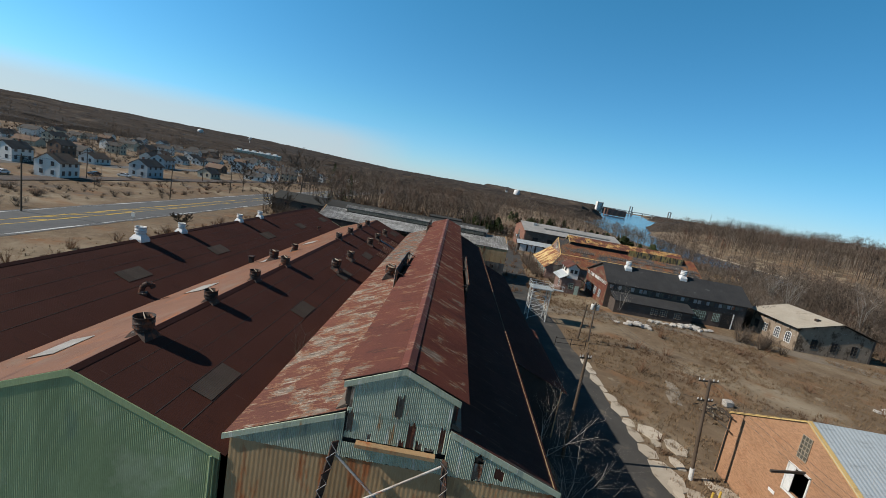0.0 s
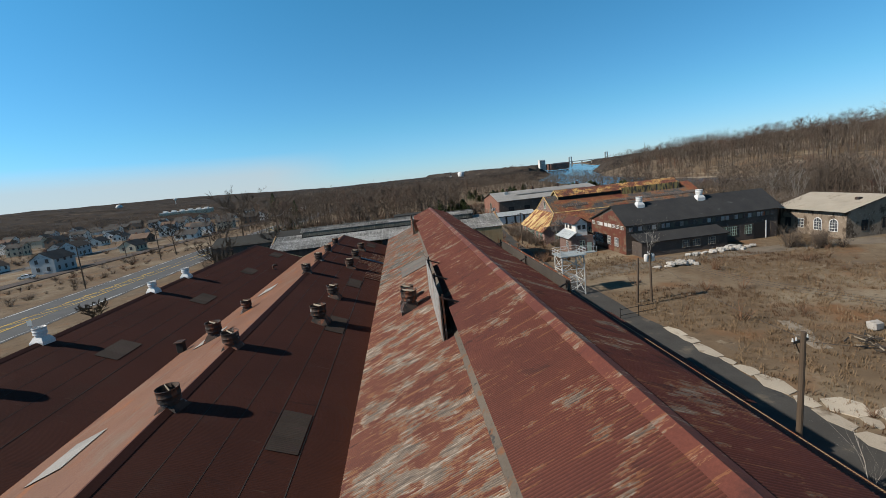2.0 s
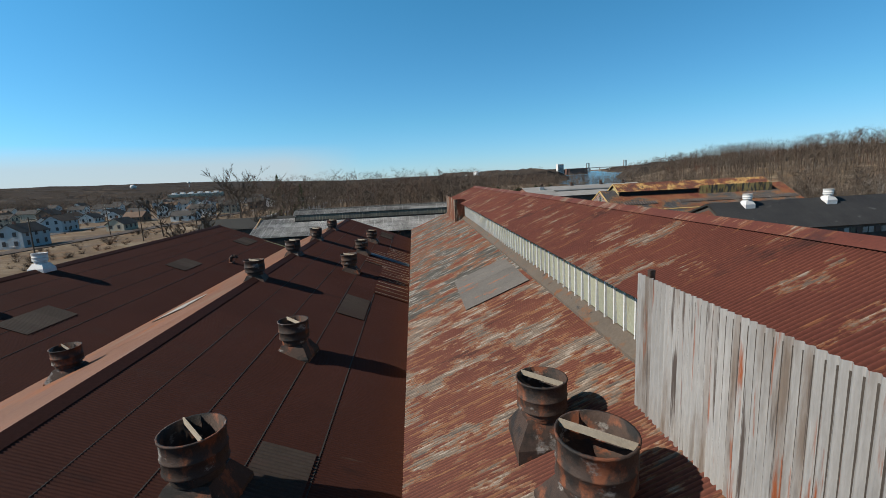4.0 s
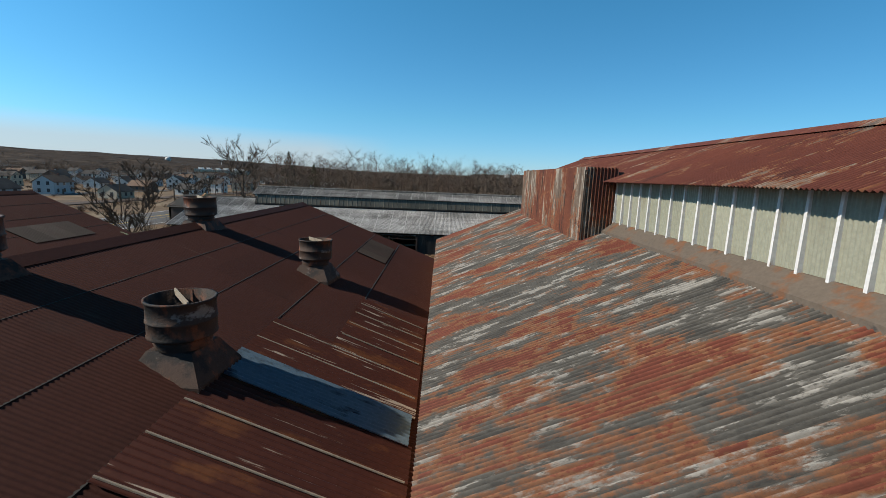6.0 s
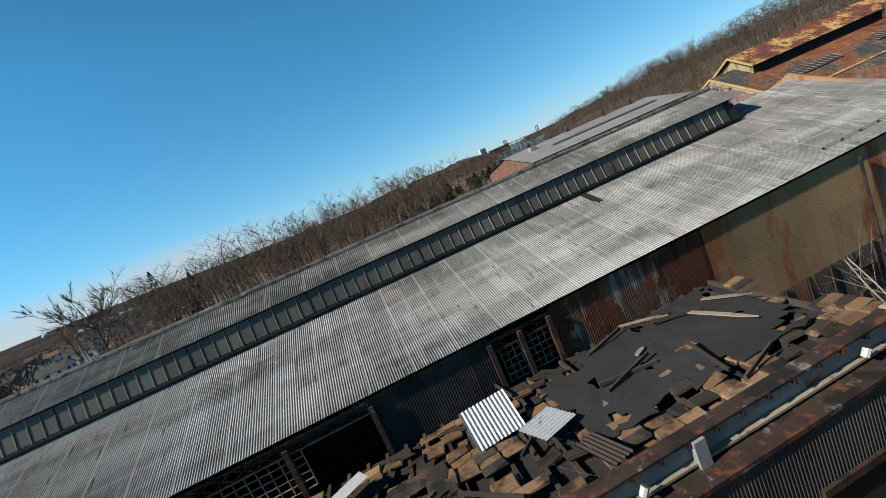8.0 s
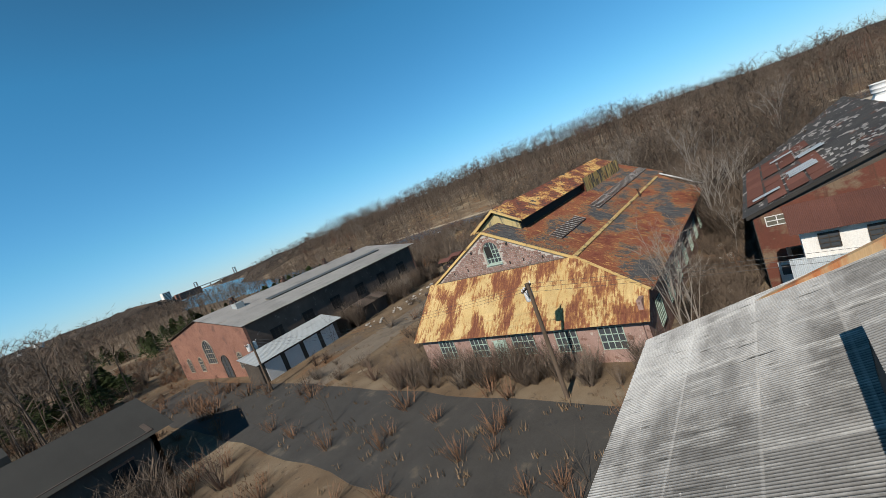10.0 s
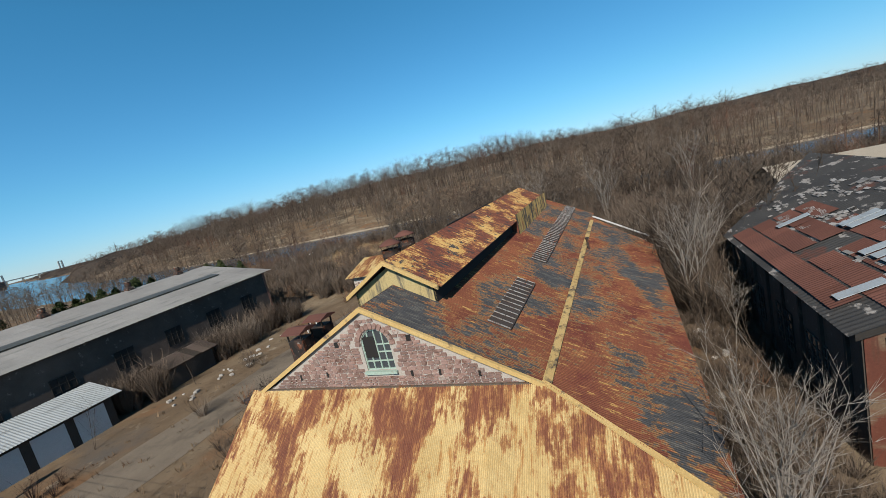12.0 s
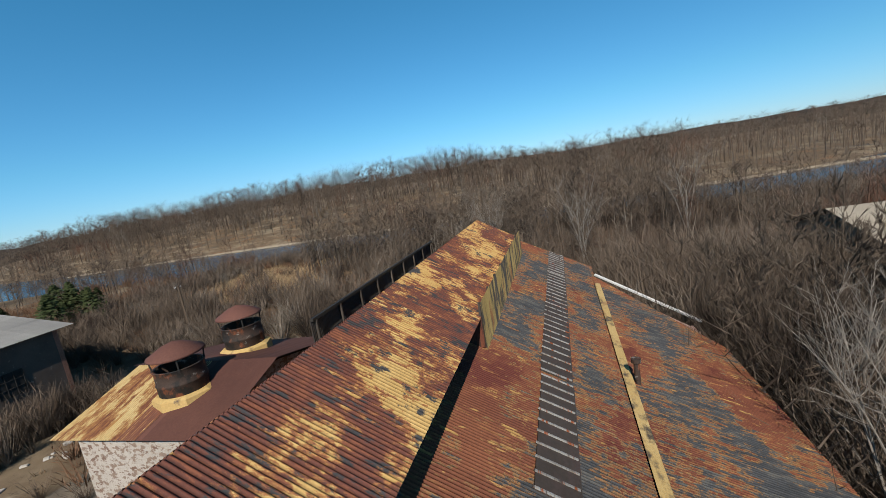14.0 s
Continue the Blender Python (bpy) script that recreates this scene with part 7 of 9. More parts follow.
# ---- windows, poles and wires ----
def win_x(parent, x, y0, y1, z0, z1, frame_mat, ny=2, nz=3, pane=None, t=0.05, s=1):
    """A glazed window on a wall facing -x (s=1) or +x (s=-1)."""
    w = part("window", boxed(x - 0.02 * s, x + 0.03 * s, y0, y1, z0, z1), pane or GLASS, parent)
    bm = bmesh.new()
    for y in [y0 + (y1 - y0) * k / ny for k in range(ny + 1)]:
        box(bm, x - 0.06 * s, x - 0.022 * s, y - t / 2, y + t / 2, z0, z1)
    for z in [z0 + (z1 - z0) * k / nz for k in range(nz + 1)]:
        box(bm, x - 0.063 * s, x - 0.024 * s, y0 - t / 2, y1 + t / 2, z - t / 2, z + t / 2)
    part("frame", bm, frame_mat, w)
    return w


def win_y(parent, y, x0, x1, z0, z1, frame_mat, nx=2, nz=3, pane=None, t=0.05, s=1):
    """A glazed window on a wall facing -y (s=1) or +y (s=-1)."""
    w = part("window", boxed(x0, x1, y - 0.02 * s, y + 0.03 * s, z0, z1), pane or GLASS, parent)
    bm = bmesh.new()
    for x in [x0 + (x1 - x0) * k / nx for k in range(nx + 1)]:
        box(bm, x - t / 2, x + t / 2, y - 0.06 * s, y - 0.022 * s, z0, z1)
    for z in [z0 + (z1 - z0) * k / nz for k in range(nz + 1)]:
        box(bm, x0 - t / 2, x1 + t / 2, y - 0.063 * s, y - 0.024 * s, z - t / 2, z + t / 2)
    part("frame", bm, frame_mat, w)
    return w


def wire(a, b, sag=0.5, r=0.012, mat=None):
    a, b = Vector(a), Vector(b)
    vs, fs = [], []
    n = 12
    for k in range(n + 1):
        f = k / n
        p = a.lerp(b, f) - Vector((0, 0, sag * 4 * f * (1 - f)))
        d = (b - a).normalized()
        s = d.cross(Vector((0, 0, 1))).normalized() * r
        vs += [tuple(p + s), tuple(p + Vector((0, 0, r * 1.2))), tuple(p - s)]
        if k:
            i = 3 * k
            fs += [(i - 3 + j, i - 3 + (j + 1) % 3, i + (j + 1) % 3, i + j) for j in range(3)]
    return tagged(part("overhead_wire", raw("overhead_wire", vs, fs, mat or WIRE)), "thin black overhead wire slung between utility poles", "wire", "overhead wires")


def utility_pole(base, top, arms=((0.25, 1.0, 0),), cans=(), white=False, label="dark wooden utility pole with a crossarm"):
    """arms: (distance below the top, half length, heading); cans: (below the top, heading) of transformers."""
    p = thing("utility_pole", label, "utility pole")
    base, top = Vector(base), Vector(top)
    part("pole", barred(base - Vector((0, 0, 0.3)), top, 0.16, sides=10, w2=0.11), POLE_WOOD, p)
    d = (base - top).normalized()
    for below, half, head in arms:
        c = top + d * below
        v = Vector((math.cos(head), math.sin(head), 0))
        n = Vector((-v.y, v.x, 0)) * 0.14
        arm = part("crossarm", barred(c - v * half + n, c + v * half + n, 0.1, 0.12), POLE_WOOD, p)
        for k in (-0.95, -0.5, 0.5, 0.95):
            q = c + v * half * k + n
            part("insulator", barred(q + Vector((0, 0, 0.06)), q + Vector((0, 0, 0.22)), 0.045, sides=8, w2=0.03), WHITE_METAL, arm)
        part("brace", barred(c - v * half * 0.5 + n * 1.3, c + d * 0.6 + n, 0.03), DARK_METAL, p)
        part("brace", barred(c + v * half * 0.5 + n * 1.3, c + d * 0.6 + n, 0.03), DARK_METAL, p)
    for below, head in cans:
        q = top + d * below + Vector((math.cos(head), math.sin(head), 0)) * 0.42
        can = part("transformer", raw("transformer", *[turned([(0.24, 0), (0.27, 0.04), (0.27, 0.78), (0.25, 0.84), (0.1, 0.9)], 16, cap_top=True)][0], WHITE_METAL, True), None, p, "white can transformer")
        can.matrix_world = Matrix.Translation(q)
        part("bushing", barred(q + Vector((0, 0, 0.88)), q + Vector((0, 0, 1.1)), 0.05, sides=8), DARK_METAL, p)
    if white:
        part("guard", barred(base, base + (top - base).normalized() * 1.1, 0.19, sides=10), WHITE_LINE, p, "pale painted foot")
    return p


utility_pole((13.9, 9.2, 0), (13.8, 9.0, 9.6), ((0.5, 0.5, 0.2),), label="dark wooden utility pole beside the shed")
utility_pole((25.03, 9.46, 0), (24.2, 9.4, 9.06), ((0.2, 0.9, 0.15), (1.9, 0.7, 0.15)), white=True, label="leaning wooden utility pole with two crossarms and a white foot")
utility_pole((25.6, 41, 0), (25.5, 41, 6.6), ((0.3, 0.6, 1.2),), ((1.2, 0.4), (1.2, 2.6)), label="wooden utility pole carrying two white transformers")
utility_pole((24.3, 42, 0), (24.5, 41.9, 5.8), (), label="plain wooden utility pole by the steel tower")
utility_pole((24.2, 93.7, 0), (24.2, 93.7, 7.7), ((0.3, 0.8, 0.1),), ((1.2, 0.8),), label="wooden utility pole carrying a white transformer")
utility_pole((25.8, 131.6, 0), (25.8, 131.6, 6.4), ((0.3, 0.8, 0.1),), ((1.1, 0.5), (1.1, 2.5)), label="wooden utility pole with two white transformers")
utility_pole((87, 147, 0), (87, 147, 6.5), ((0.3, 0.6, 0.1),), label="lone wooden pole near the river")
for o in (-0.75, 0.0, 0.75):
    wire((24.2 + o, 9.5, 8.9), (25.5 + o * 0.5, 41, 6.4), 0.8)
    wire((24.2 + o, 9.4, 8.9), (26.0 + o, -42, 8.8), 1.0)
    wire((25.5 + o * 0.5, 41.2, 6.4), (24.2 + o, 93.7, 7.4), 1.0)
    wire((24.2 + o, 93.7, 7.4), (25.8 + o, 131.6, 6.2), 0.8)
wire((24.3, 9.4, 7.2), (29.2, 10.2, 6.2), 0.2)
wire((13.9, 9.1, 9.1), (24.2, 9.4, 7.3), 0.3)
wire((13.9, 9.1, 9.2), (25.3, 41, 6.2), 0.6)

# ---- brick building beside the works road ----
brick_house = thing("brick_building", "orange-brown brick building with a gabled metal roof", "building")
QX0, QX1, QY0, QY1, QR = 28.4, 44.2, -2.8, 11.7, 4.5
outer = [(QX0, QY0, 0), (QX0, QY0, 5.6), (QX0, QR, 9.05), (QX0, QY1, 5.6), (QX0, QY1, 0)]
# front gable in pieces round its openings
def gab(y):
    return 9.05 - 3.45 * abs(y - QR) / (7.3 if y < QR else 7.2)


def gable_piece(y0, y1, z0, z1=None):
    if z1 is None:
        top = [(QX0, y1, gab(y1))] + ([(QX0, QR, gab(QR))] if y0 < QR < y1 else []) + [(QX0, y0, gab(y0))]
    else:
        top = [(QX0, y1, z1), (QX0, y0, z1)]
    part("wall", prism([(QX0, y0, z0), (QX0, y1, z0)] + top, (0.35, 0, 0)), BRICK, brick_house, "orange-brown brick gable")


gable_piece(QY0, 3.1, 0)
gable_piece(4.9, QY1, 0)
gable_piece(3.1, 4.9, 5.6)
gable_piece(3.1, 4.9, 2.5, 3.65)
gable_piece(3.1, 3.5, 0, 2.5)
gable_piece(4.6, 4.9, 0, 2.5)
for y in (QY0, QY1 - 0.35):
    part("wall", boxed(QX0 + 0.35, QX1, y, y + 0.35, 0, 5.55), BRICK, brick_house, "brick side wall")
part("wall", prism([(QX1 - 0.3, p[1], p[2]) for p in outer], (0.3, 0, 0)), BRICK, brick_house, "rear gable")
part("floor", boxed(QX0 + 0.35, QX1 - 0.3, QY0 + 0.35, QY1 - 0.35, 2.75, 2.95), DARK_WOOD, brick_house)
slope_x(brick_house, (QR, 9.15), (QY1 + 0.15, 5.6), 2, 1.2, BLUEWHITE_ROOF, QX0 - 0.05, QX1, label="pale metal roof", pitch=0.3, amp=0.01)
slope_x(brick_house, (QR, 9.15), (QY0 - 0.15, 5.6), 2, 1.2, BLUEWHITE_ROOF, QX0 - 0.05, QX1, label="pale metal roof", pitch=0.3, amp=0.01)
for ya, yb in ((QY0 - 0.1, QR), (QR, QY1 + 0.1)):
    part("coping", prism([(QX0 - 0.12, ya, gab(ya) + 0.14), (QX0 - 0.12, yb, gab(yb) + 0.14), (QX0 - 0.12, yb, gab(yb) - 0.02), (QX0 - 0.12, ya, gab(ya) - 0.02)], (0.3, 0, 0)), YELLOW_TRIM, brick_house, "worn yellowish coping")
win_x(brick_house, QX0 - 0.01, 3.75, 4.55, 6.4, 8.1, PALE_WOOD, 3, 5, FOG_GLASS)
fr = bmesh.new()
for b in ((3.0, 3.12, 3.6, 5.7), (4.88, 5.0, 3.6, 5.7), (3.0, 5.0, 5.58, 5.72), (3.0, 5.0, 3.52, 3.66)):
    box(fr, QX0 - 0.05, QX0 + 0.1, *b)
part("window_frame", fr, WHITE_METAL, brick_house, "white peeling opening frame")
part("shutter", boxed(QX0 - 0.01, QX0 + 0.03, 4.3, 4.88, 3.7, 5.58), WHITE_METAL, brick_house, "white board in the opening")
part("beam", barred((QX0 + 0.2, 3.6, 5.75), (QX0 - 2.6, 3.3, 5.6), 0.14, 0.16), DARK_WOOD, brick_house, "timber beam jutting from the wall")
part("door", boxed(QX0 + 0.2, QX0 + 0.26, 3.5, 4.6, 0, 2.5), VOID, brick_house, "near-black panel as an open doorway")
part("sign_plate", boxed(QX0 - 0.04, QX0 - 0.005, 5.3, 5.9, 2.6, 2.85), WHITE_METAL, brick_house, "small white plate")
part("downpipe", barred((QX0 - 0.1, QY1 - 0.3, 5.4), (QX0 - 0.1, QY1 - 0.3, 0), 0.06, sides=8), DARK_METAL, brick_house)
part("bracket", barred((QX0 - 0.5, QY1 - 1.0, 5.6), (QX0 - 0.5, QY1 + 0.6, 5.6), 0.08), DARK_WOOD, brick_house, "wooden wire bracket")
part("bracket", barred((QX0 - 0.5, QY1 - 1.0, 4.4), (QX0 - 0.5, QY1 + 0.6, 4.4), 0.08), DARK_WOOD, brick_house, "wooden wire bracket")
red_box = thing("roof_housing", "small red-brown sheet metal housing behind the brick building", "roof housing")
part("body", boxed(38.5, 41.5, -1.5, 1.2, 6.2, 9.4, bevel=0.04), TILE_ROOF, red_box)
part("lid", boxed(38.2, 41.8, -1.8, 1.5, 9.4, 9.6), DARK_METAL, red_box)

# ---- white steel tower ----
tower = thing("steel_tower", "white braced steel tower with a railed platform", "steel tower")
legs = [(14.2, 39.2), (18.2, 39.2), (18.2, 42.8), (14.2, 42.8)]
for x, y in legs:
    part("leg", barred((x, y, 0), (x, y, 7.3), 0.16), WHITE_METAL, tower)
for k in range(4):
    (ax, ay), (bx, by) = legs[k], legs[(k + 1) % 4]
    for z0 in (0.3, 2.6, 4.9):
        part("brace", barred((ax, ay, z0), (bx, by, z0 + 2.2), 0.07), WHITE_METAL, tower)
        part("brace", barred((bx, by, z0), (ax, ay, z0 + 2.2), 0.07), WHITE_METAL, tower)
        part("beam", barred((ax, ay, z0 + 2.25), (bx, by, z0 + 2.25), 0.1), WHITE_METAL, tower)
part("platform", boxed(13.8, 18.6, 38.8, 43.2, 7.25, 7.37), GREY_STEEL, tower)
for k, ((ax, ay), (bx, by)) in enumerate((((13.9, 38.9), (18.5, 38.9)), ((18.5, 38.9), (18.5, 43.1)), ((18.5, 43.1), (13.9, 43.1)), ((13.9, 43.1), (13.9, 38.9)))):
    for z in (7.9, 8.4):
        part("rail", barred((ax, ay, z), (bx, by, z), 0.05), WHITE_METAL, tower)
    for f in (0, 0.33, 0.66):
        x, y = ax + (bx - ax) * f, ay + (by - ay) * f
        part("post", barred((x, y, 7.35), (x, y, 8.42), 0.05), WHITE_METAL, tower)
part("walkway", boxed(18.6, 21.2, 40.4, 41.6, 7.2, 7.32), GREY_STEEL, tower)
for y in (40.4, 41.6):
    part("rail", barred((18.6, y, 8.3), (21.2, y, 8.3), 0.05), WHITE_METAL, tower)
    part("post", barred((21.2, y, 7.3), (21.2, y, 8.3), 0.05), WHITE_METAL, tower)
tower.matrix_world = Matrix.Translation((18.6, 49.5, 0)) @ Matrix.Scale(0.78, 4) @ Matrix.Translation((-16.2, -41, 0))
gate = thing("pipe_gate", "dark metal pipe gate across the works road", "gate")
for z in (0.5, 1.2):
    part("rail", barred((19.5, 37.2, z), (24.2, 37.8, z), 0.04, sides=8), DARK_METAL, gate)
for x in (19.5, 21.9, 24.2):
    part("post", barred((x, 37.2 + (x - 19.5) * 0.13, 0), (x, 37.2 + (x - 19.5) * 0.13, 1.4), 0.05, sides=8), DARK_METAL, gate)

# ---- house with the beige roof ----
RUIN_STONE = surface("vine_grown_tan_masonry", ((0.2, 0.155, 0.115), (0.3, 0.24, 0.18)), [((0.09, 0.065, 0.045), (0.8, 0.8, 0.5), 0.5, 0.6), ((0.38, 0.32, 0.26), (2, 2, 3), 0.6, 0.66)], rough=0.95, bump=0.6)
stone_house = thing("stone_house", "low stone house with a beige roof and white arched windows", "house")
HX0, HX1, HY0, HY1 = 72.6, 87.8, 59.4, 72.6
part("wall", boxed(HX0, HX0 + 0.4, HY0, HY1, 0, 4.9), RUIN_STONE, stone_house, "grey-brown stone wall")
part("wall", boxed(HX1 - 0.4, HX1, HY0, HY1, 0, 4.7), DARK_STONE, stone_house, "stone wall")
for y in (HY0, HY1 - 0.4):
    part("wall", prism([(HX0 + 0.4, y, 0), (HX0 + 0.4, y, 4.8), (80.2, y, 6.85), (HX1 - 0.4, y, 4.7), (HX1 - 0.4, y, 0)], (0, 0.4, 0)), RUIN_STONE, stone_house, "stone gable")
for a, b in (((80.25, 7.05), (HX0 - 0.8, 4.85)), ((80.25, 7.05), (HX1 + 0.6, 4.75))):
    slope(stone_house, a, b, 3, 2.0, BEIGE_ROOF, y0=HY0 - 0.5, y1=HY1 + 0.8, label="beige felt roof")
def arched(parent, x, yc, half, z0, zs, frame_mat, ny=2):
    """An arched window facing -x: pane with a raised frame."""
    n = 10
    out = [(x, yc - half, z0), (x, yc + half, z0)] + [(x, yc + half * math.cos(math.pi * k / n), zs + half * math.sin(math.pi * k / n)) for k in range(n + 1)]
    w = part("window", prism(out, (0.04, 0, 0)), GLASS, parent)
    bm = bmesh.new()
    for a, b in zip(out, out[1:] + out[:1]):
        if (Vector(a) - Vector(b)).length > 1e-3:
            bar(bm, a, b, 0.12, 0.1)
    for k in range(1, ny):
        y = yc - half + 2 * half * k / ny
        bar(bm, (x - 0.02, y, z0), (x - 0.02, y, zs + half * 0.9), 0.05)
    for f in (0.35, 0.7, 1.0):
        bar(bm, (x - 0.025, yc - half, z0 + (zs - z0) * f), (x - 0.025, yc + half, z0 + (zs - z0) * f), 0.05)
    part("frame", bm, frame_mat, w)
    return w


for yc in (61.6, 64.6):
    arched(stone_house, HX0 - 0.05, yc, 0.75, 1.1, 2.6, WHITE_METAL, 3)
win_x(stone_house, HX0 - 0.02, 67.4, 68.6, 1.2, 2.9, WHITE_METAL)
win_x(stone_house, HX0 - 0.02, 70.2, 71.4, 1.2, 2.9, DARK_WOOD, pane=VOID)
for x in (75.5, 79.5, 83.5):
    win_y(stone_house, HY0 - 0.02, x, x + 1.2, 1.2, 3.0, DARK_WOOD, pane=VOID)
part("roof_hatch", boxed(77.2, 78.0, 61.5, 62.3, 5.8, 6.75, bevel=0.05), RUST_METAL, stone_house, "rusty roof hatch")

# ---- white house with a red upper roof ----
guard_house = thing("gatehouse", "small white two-storey house with a rusty red upper roof", "house")
part("wall", boxed(29.0, 33.6, 74.7, 81.0, 0, 3.6), STONE, guard_house, "stone ground floor")
part("wall", boxed(30.2, 32.6, 75.0, 80.7, 3.6, 6.2), WHITE_WALL, guard_house, "white clerestory wall")
for sx in (-1, 1):
    slope(guard_house, (31.4 + sx * 1.1, 4.5), (31.4 + sx * 2.9, 3.4), 1, 1.0, BLUEWHITE_ROOF, y0=74.5, y1=81.2, label="pale lower roof")
    slope(guard_house, (31.4, 7.2), (31.4 + sx * 1.6, 6.15), 1, 1.0, TILE_ROOF, y0=74.8, y1=80.9, label="rusty red upper roof")
for y in (75.0, 80.64):
    part("wall", prism([(30.2, y, 6.1), (32.6, y, 6.1), (31.4, y, 7.05)], (0, 0.06, 0)), WHITE_WALL, guard_house, "white gable")
win_y(guard_house, 74.97, 30.6, 31.2, 4.9, 5.7, DARK_WOOD)
win_y(guard_house, 74.97, 31.6, 32.2, 4.9, 5.7, DARK_WOOD)
win_y(guard_house, 74.67, 30.8, 31.8, 1.2, 2.6, MINT)
part("door", boxed(32.3, 33.2, 74.62, 74.68, 0, 2.1), MINT, guard_house, "faded mint door")
win_x(guard_house, 30.17, 77.1, 78.1, 4.9, 5.7, DARK_WOOD)
win_x(guard_house, 30.17, 79.2, 80.0, 4.9, 5.7, DARK_WOOD)
win_x(guard_house, 28.98, 76.2, 77.2, 1.2, 2.6, WHITE_METAL)

# ---- dark shed: ventilators, windows, lean-to ----
RUSTY_GABLE = surface("rust_red_wall_sheet", ((0.11, 0.04, 0.028), (0.155, 0.055, 0.035)), [((0.17, 0.12, 0.08), (0.5, 0.5, 0.9), 0.5, 0.6), ((0.1, 0.045, 0.03), (1, 3, 0.3), 0.56, 0.66)], rough=0.8)
white_vent = ventilator("roof_ventilator", "large white round ventilator on the black roof ridge", WHITE_METAL, "dark shed ventilators")
white_vent.matrix_world = Matrix.Translation((42.3, DRY - 0.7, DR - 0.3)) @ Matrix.Scale(1.05, 4)
copy_thing(white_vent, Matrix.Translation((54.8, DRY - 0.7, DR - 0.3)) @ Matrix.Scale(1.05, 4))
k = 0
x = DX0 + 0.8
while x < DX1 - 1.2:
    part("window", boxed(x, x + 0.7, DY0 - 0.03, DY0 + 0.02, 4.35, 5.15), (FOG_GLASS, GLASS, PALE_STEEL)[k % 3 if k % 7 else 2], dark_shed)
    x += 0.92
    k += 1
part("sill", boxed(DX0 + 0.4, DX1 - 0.4, DY0 - 0.1, DY0 - 0.004, 4.2, 4.3), DARK_WOOD, dark_shed)
lean = part("lean_to", prism([(38, 64.6, 2.55), (38, DY0 - 0.01, 3.75), (38, DY0 - 0.01, 3.9), (38, 64.5, 2.7)], (17, 0, 0)), TAR_ROOF, dark_shed, "low dark lean-to roof")
part("wall", boxed(38.2, 54.8, 64.9, 65.1, 0, 2.55), DARK_STONE, lean)
part("wall", boxed(38.2, 38.4, 65.1, DY0 - 0.01, 0, 2.6), DARK_STONE, lean)
part("wall", boxed(54.6, 54.8, 65.1, DY0 - 0.01, 0, 2.6), DARK_STONE, lean)
for x0, x1 in ((46, 47.4), (48, 49.4), (51, 52.4)):
    win_y(lean, 64.88, x0, x1, 0.9, 2.2, PALE_WOOD, 3, 3)
for x0, x1 in ((55.4, 57.2), (57.5, 59.3), (61.0, 62.4)):
    win_y(dark_shed, DY0 - 0.02, x0, x1, 1.2, 2.9, MINT, 4, 3, FOG_GLASS)
part("door", boxed(62.8, 65.2, DY0 - 0.05, DY0 - 0.01, 0, 3.2), VOID, dark_shed, "near-black panel as an open doorway")
part("door_post", boxed(65.25, 65.45, DY0 - 0.12, DY0 - 0.01, 0, 3.4), WHITE_METAL, dark_shed, "white post")
# gable that faces the road
part("band", prism([(DX0 + 0.14, DY0 + 0.05, 0), (DX0 + 0.14, DY0 + 0.05, 5.45), (DX0 + 0.14, DRY, 8.15), (DX0 + 0.14, DY1 - 0.05, 5.45), (DX0 + 0.14, DY1 - 0.05, 0)], (0.055, 0, 0)), RUSTY_GABLE, dark_shed, "rust-red sheeted gable")
for y in (68.9, 70.5, 72.1, 73.7, 75.3, 77.4, 78.7, 80.9):
    win_x(dark_shed, DX0 + 0.12, y, y + 1.2, 4.75, 5.4, WHITE_METAL, 2, 2, (FOG_GLASS, WHITE_METAL)[int(y) % 2])
for y in (71.0, 74.0, 77.4, 79.2):
    win_x(dark_shed, DX0 + 0.12, y, y + 1.5, 1.2, 2.9, WHITE_METAL, 4, 3, GLASS)
door = part("door", boxed(DX0 + 0.07, DX0 + 0.135, 81.2, 82.1, 0.05, 2.1), WHITE_METAL, dark_shed, "white door with a window")
part("pane", boxed(DX0 + 0.05, DX0 + 0.068, 81.35, 81.95, 1.2, 1.9), GLASS, door)
part("barge_board", prism([(DX0 - 0.15, DY1 + 0.3, DE + 0.02), (DX0 - 0.15, DRY, DR + 0.02), (DX0 - 0.15, DRY, DR - 0.25), (DX0 - 0.15, DY1 + 0.3, DE - 0.25)], (0.06, 0, 0)), DARK_METAL, dark_shed)
part("barge_board", prism([(DX0 - 0.15, DY0 - 0.3, DE + 0.02), (DX0 - 0.15, DRY, DR + 0.02), (DX0 - 0.15, DRY, DR - 0.25), (DX0 - 0.15, DY0 - 0.3, DE - 0.25)], (0.06, 0, 0)), DARK_METAL, dark_shed)
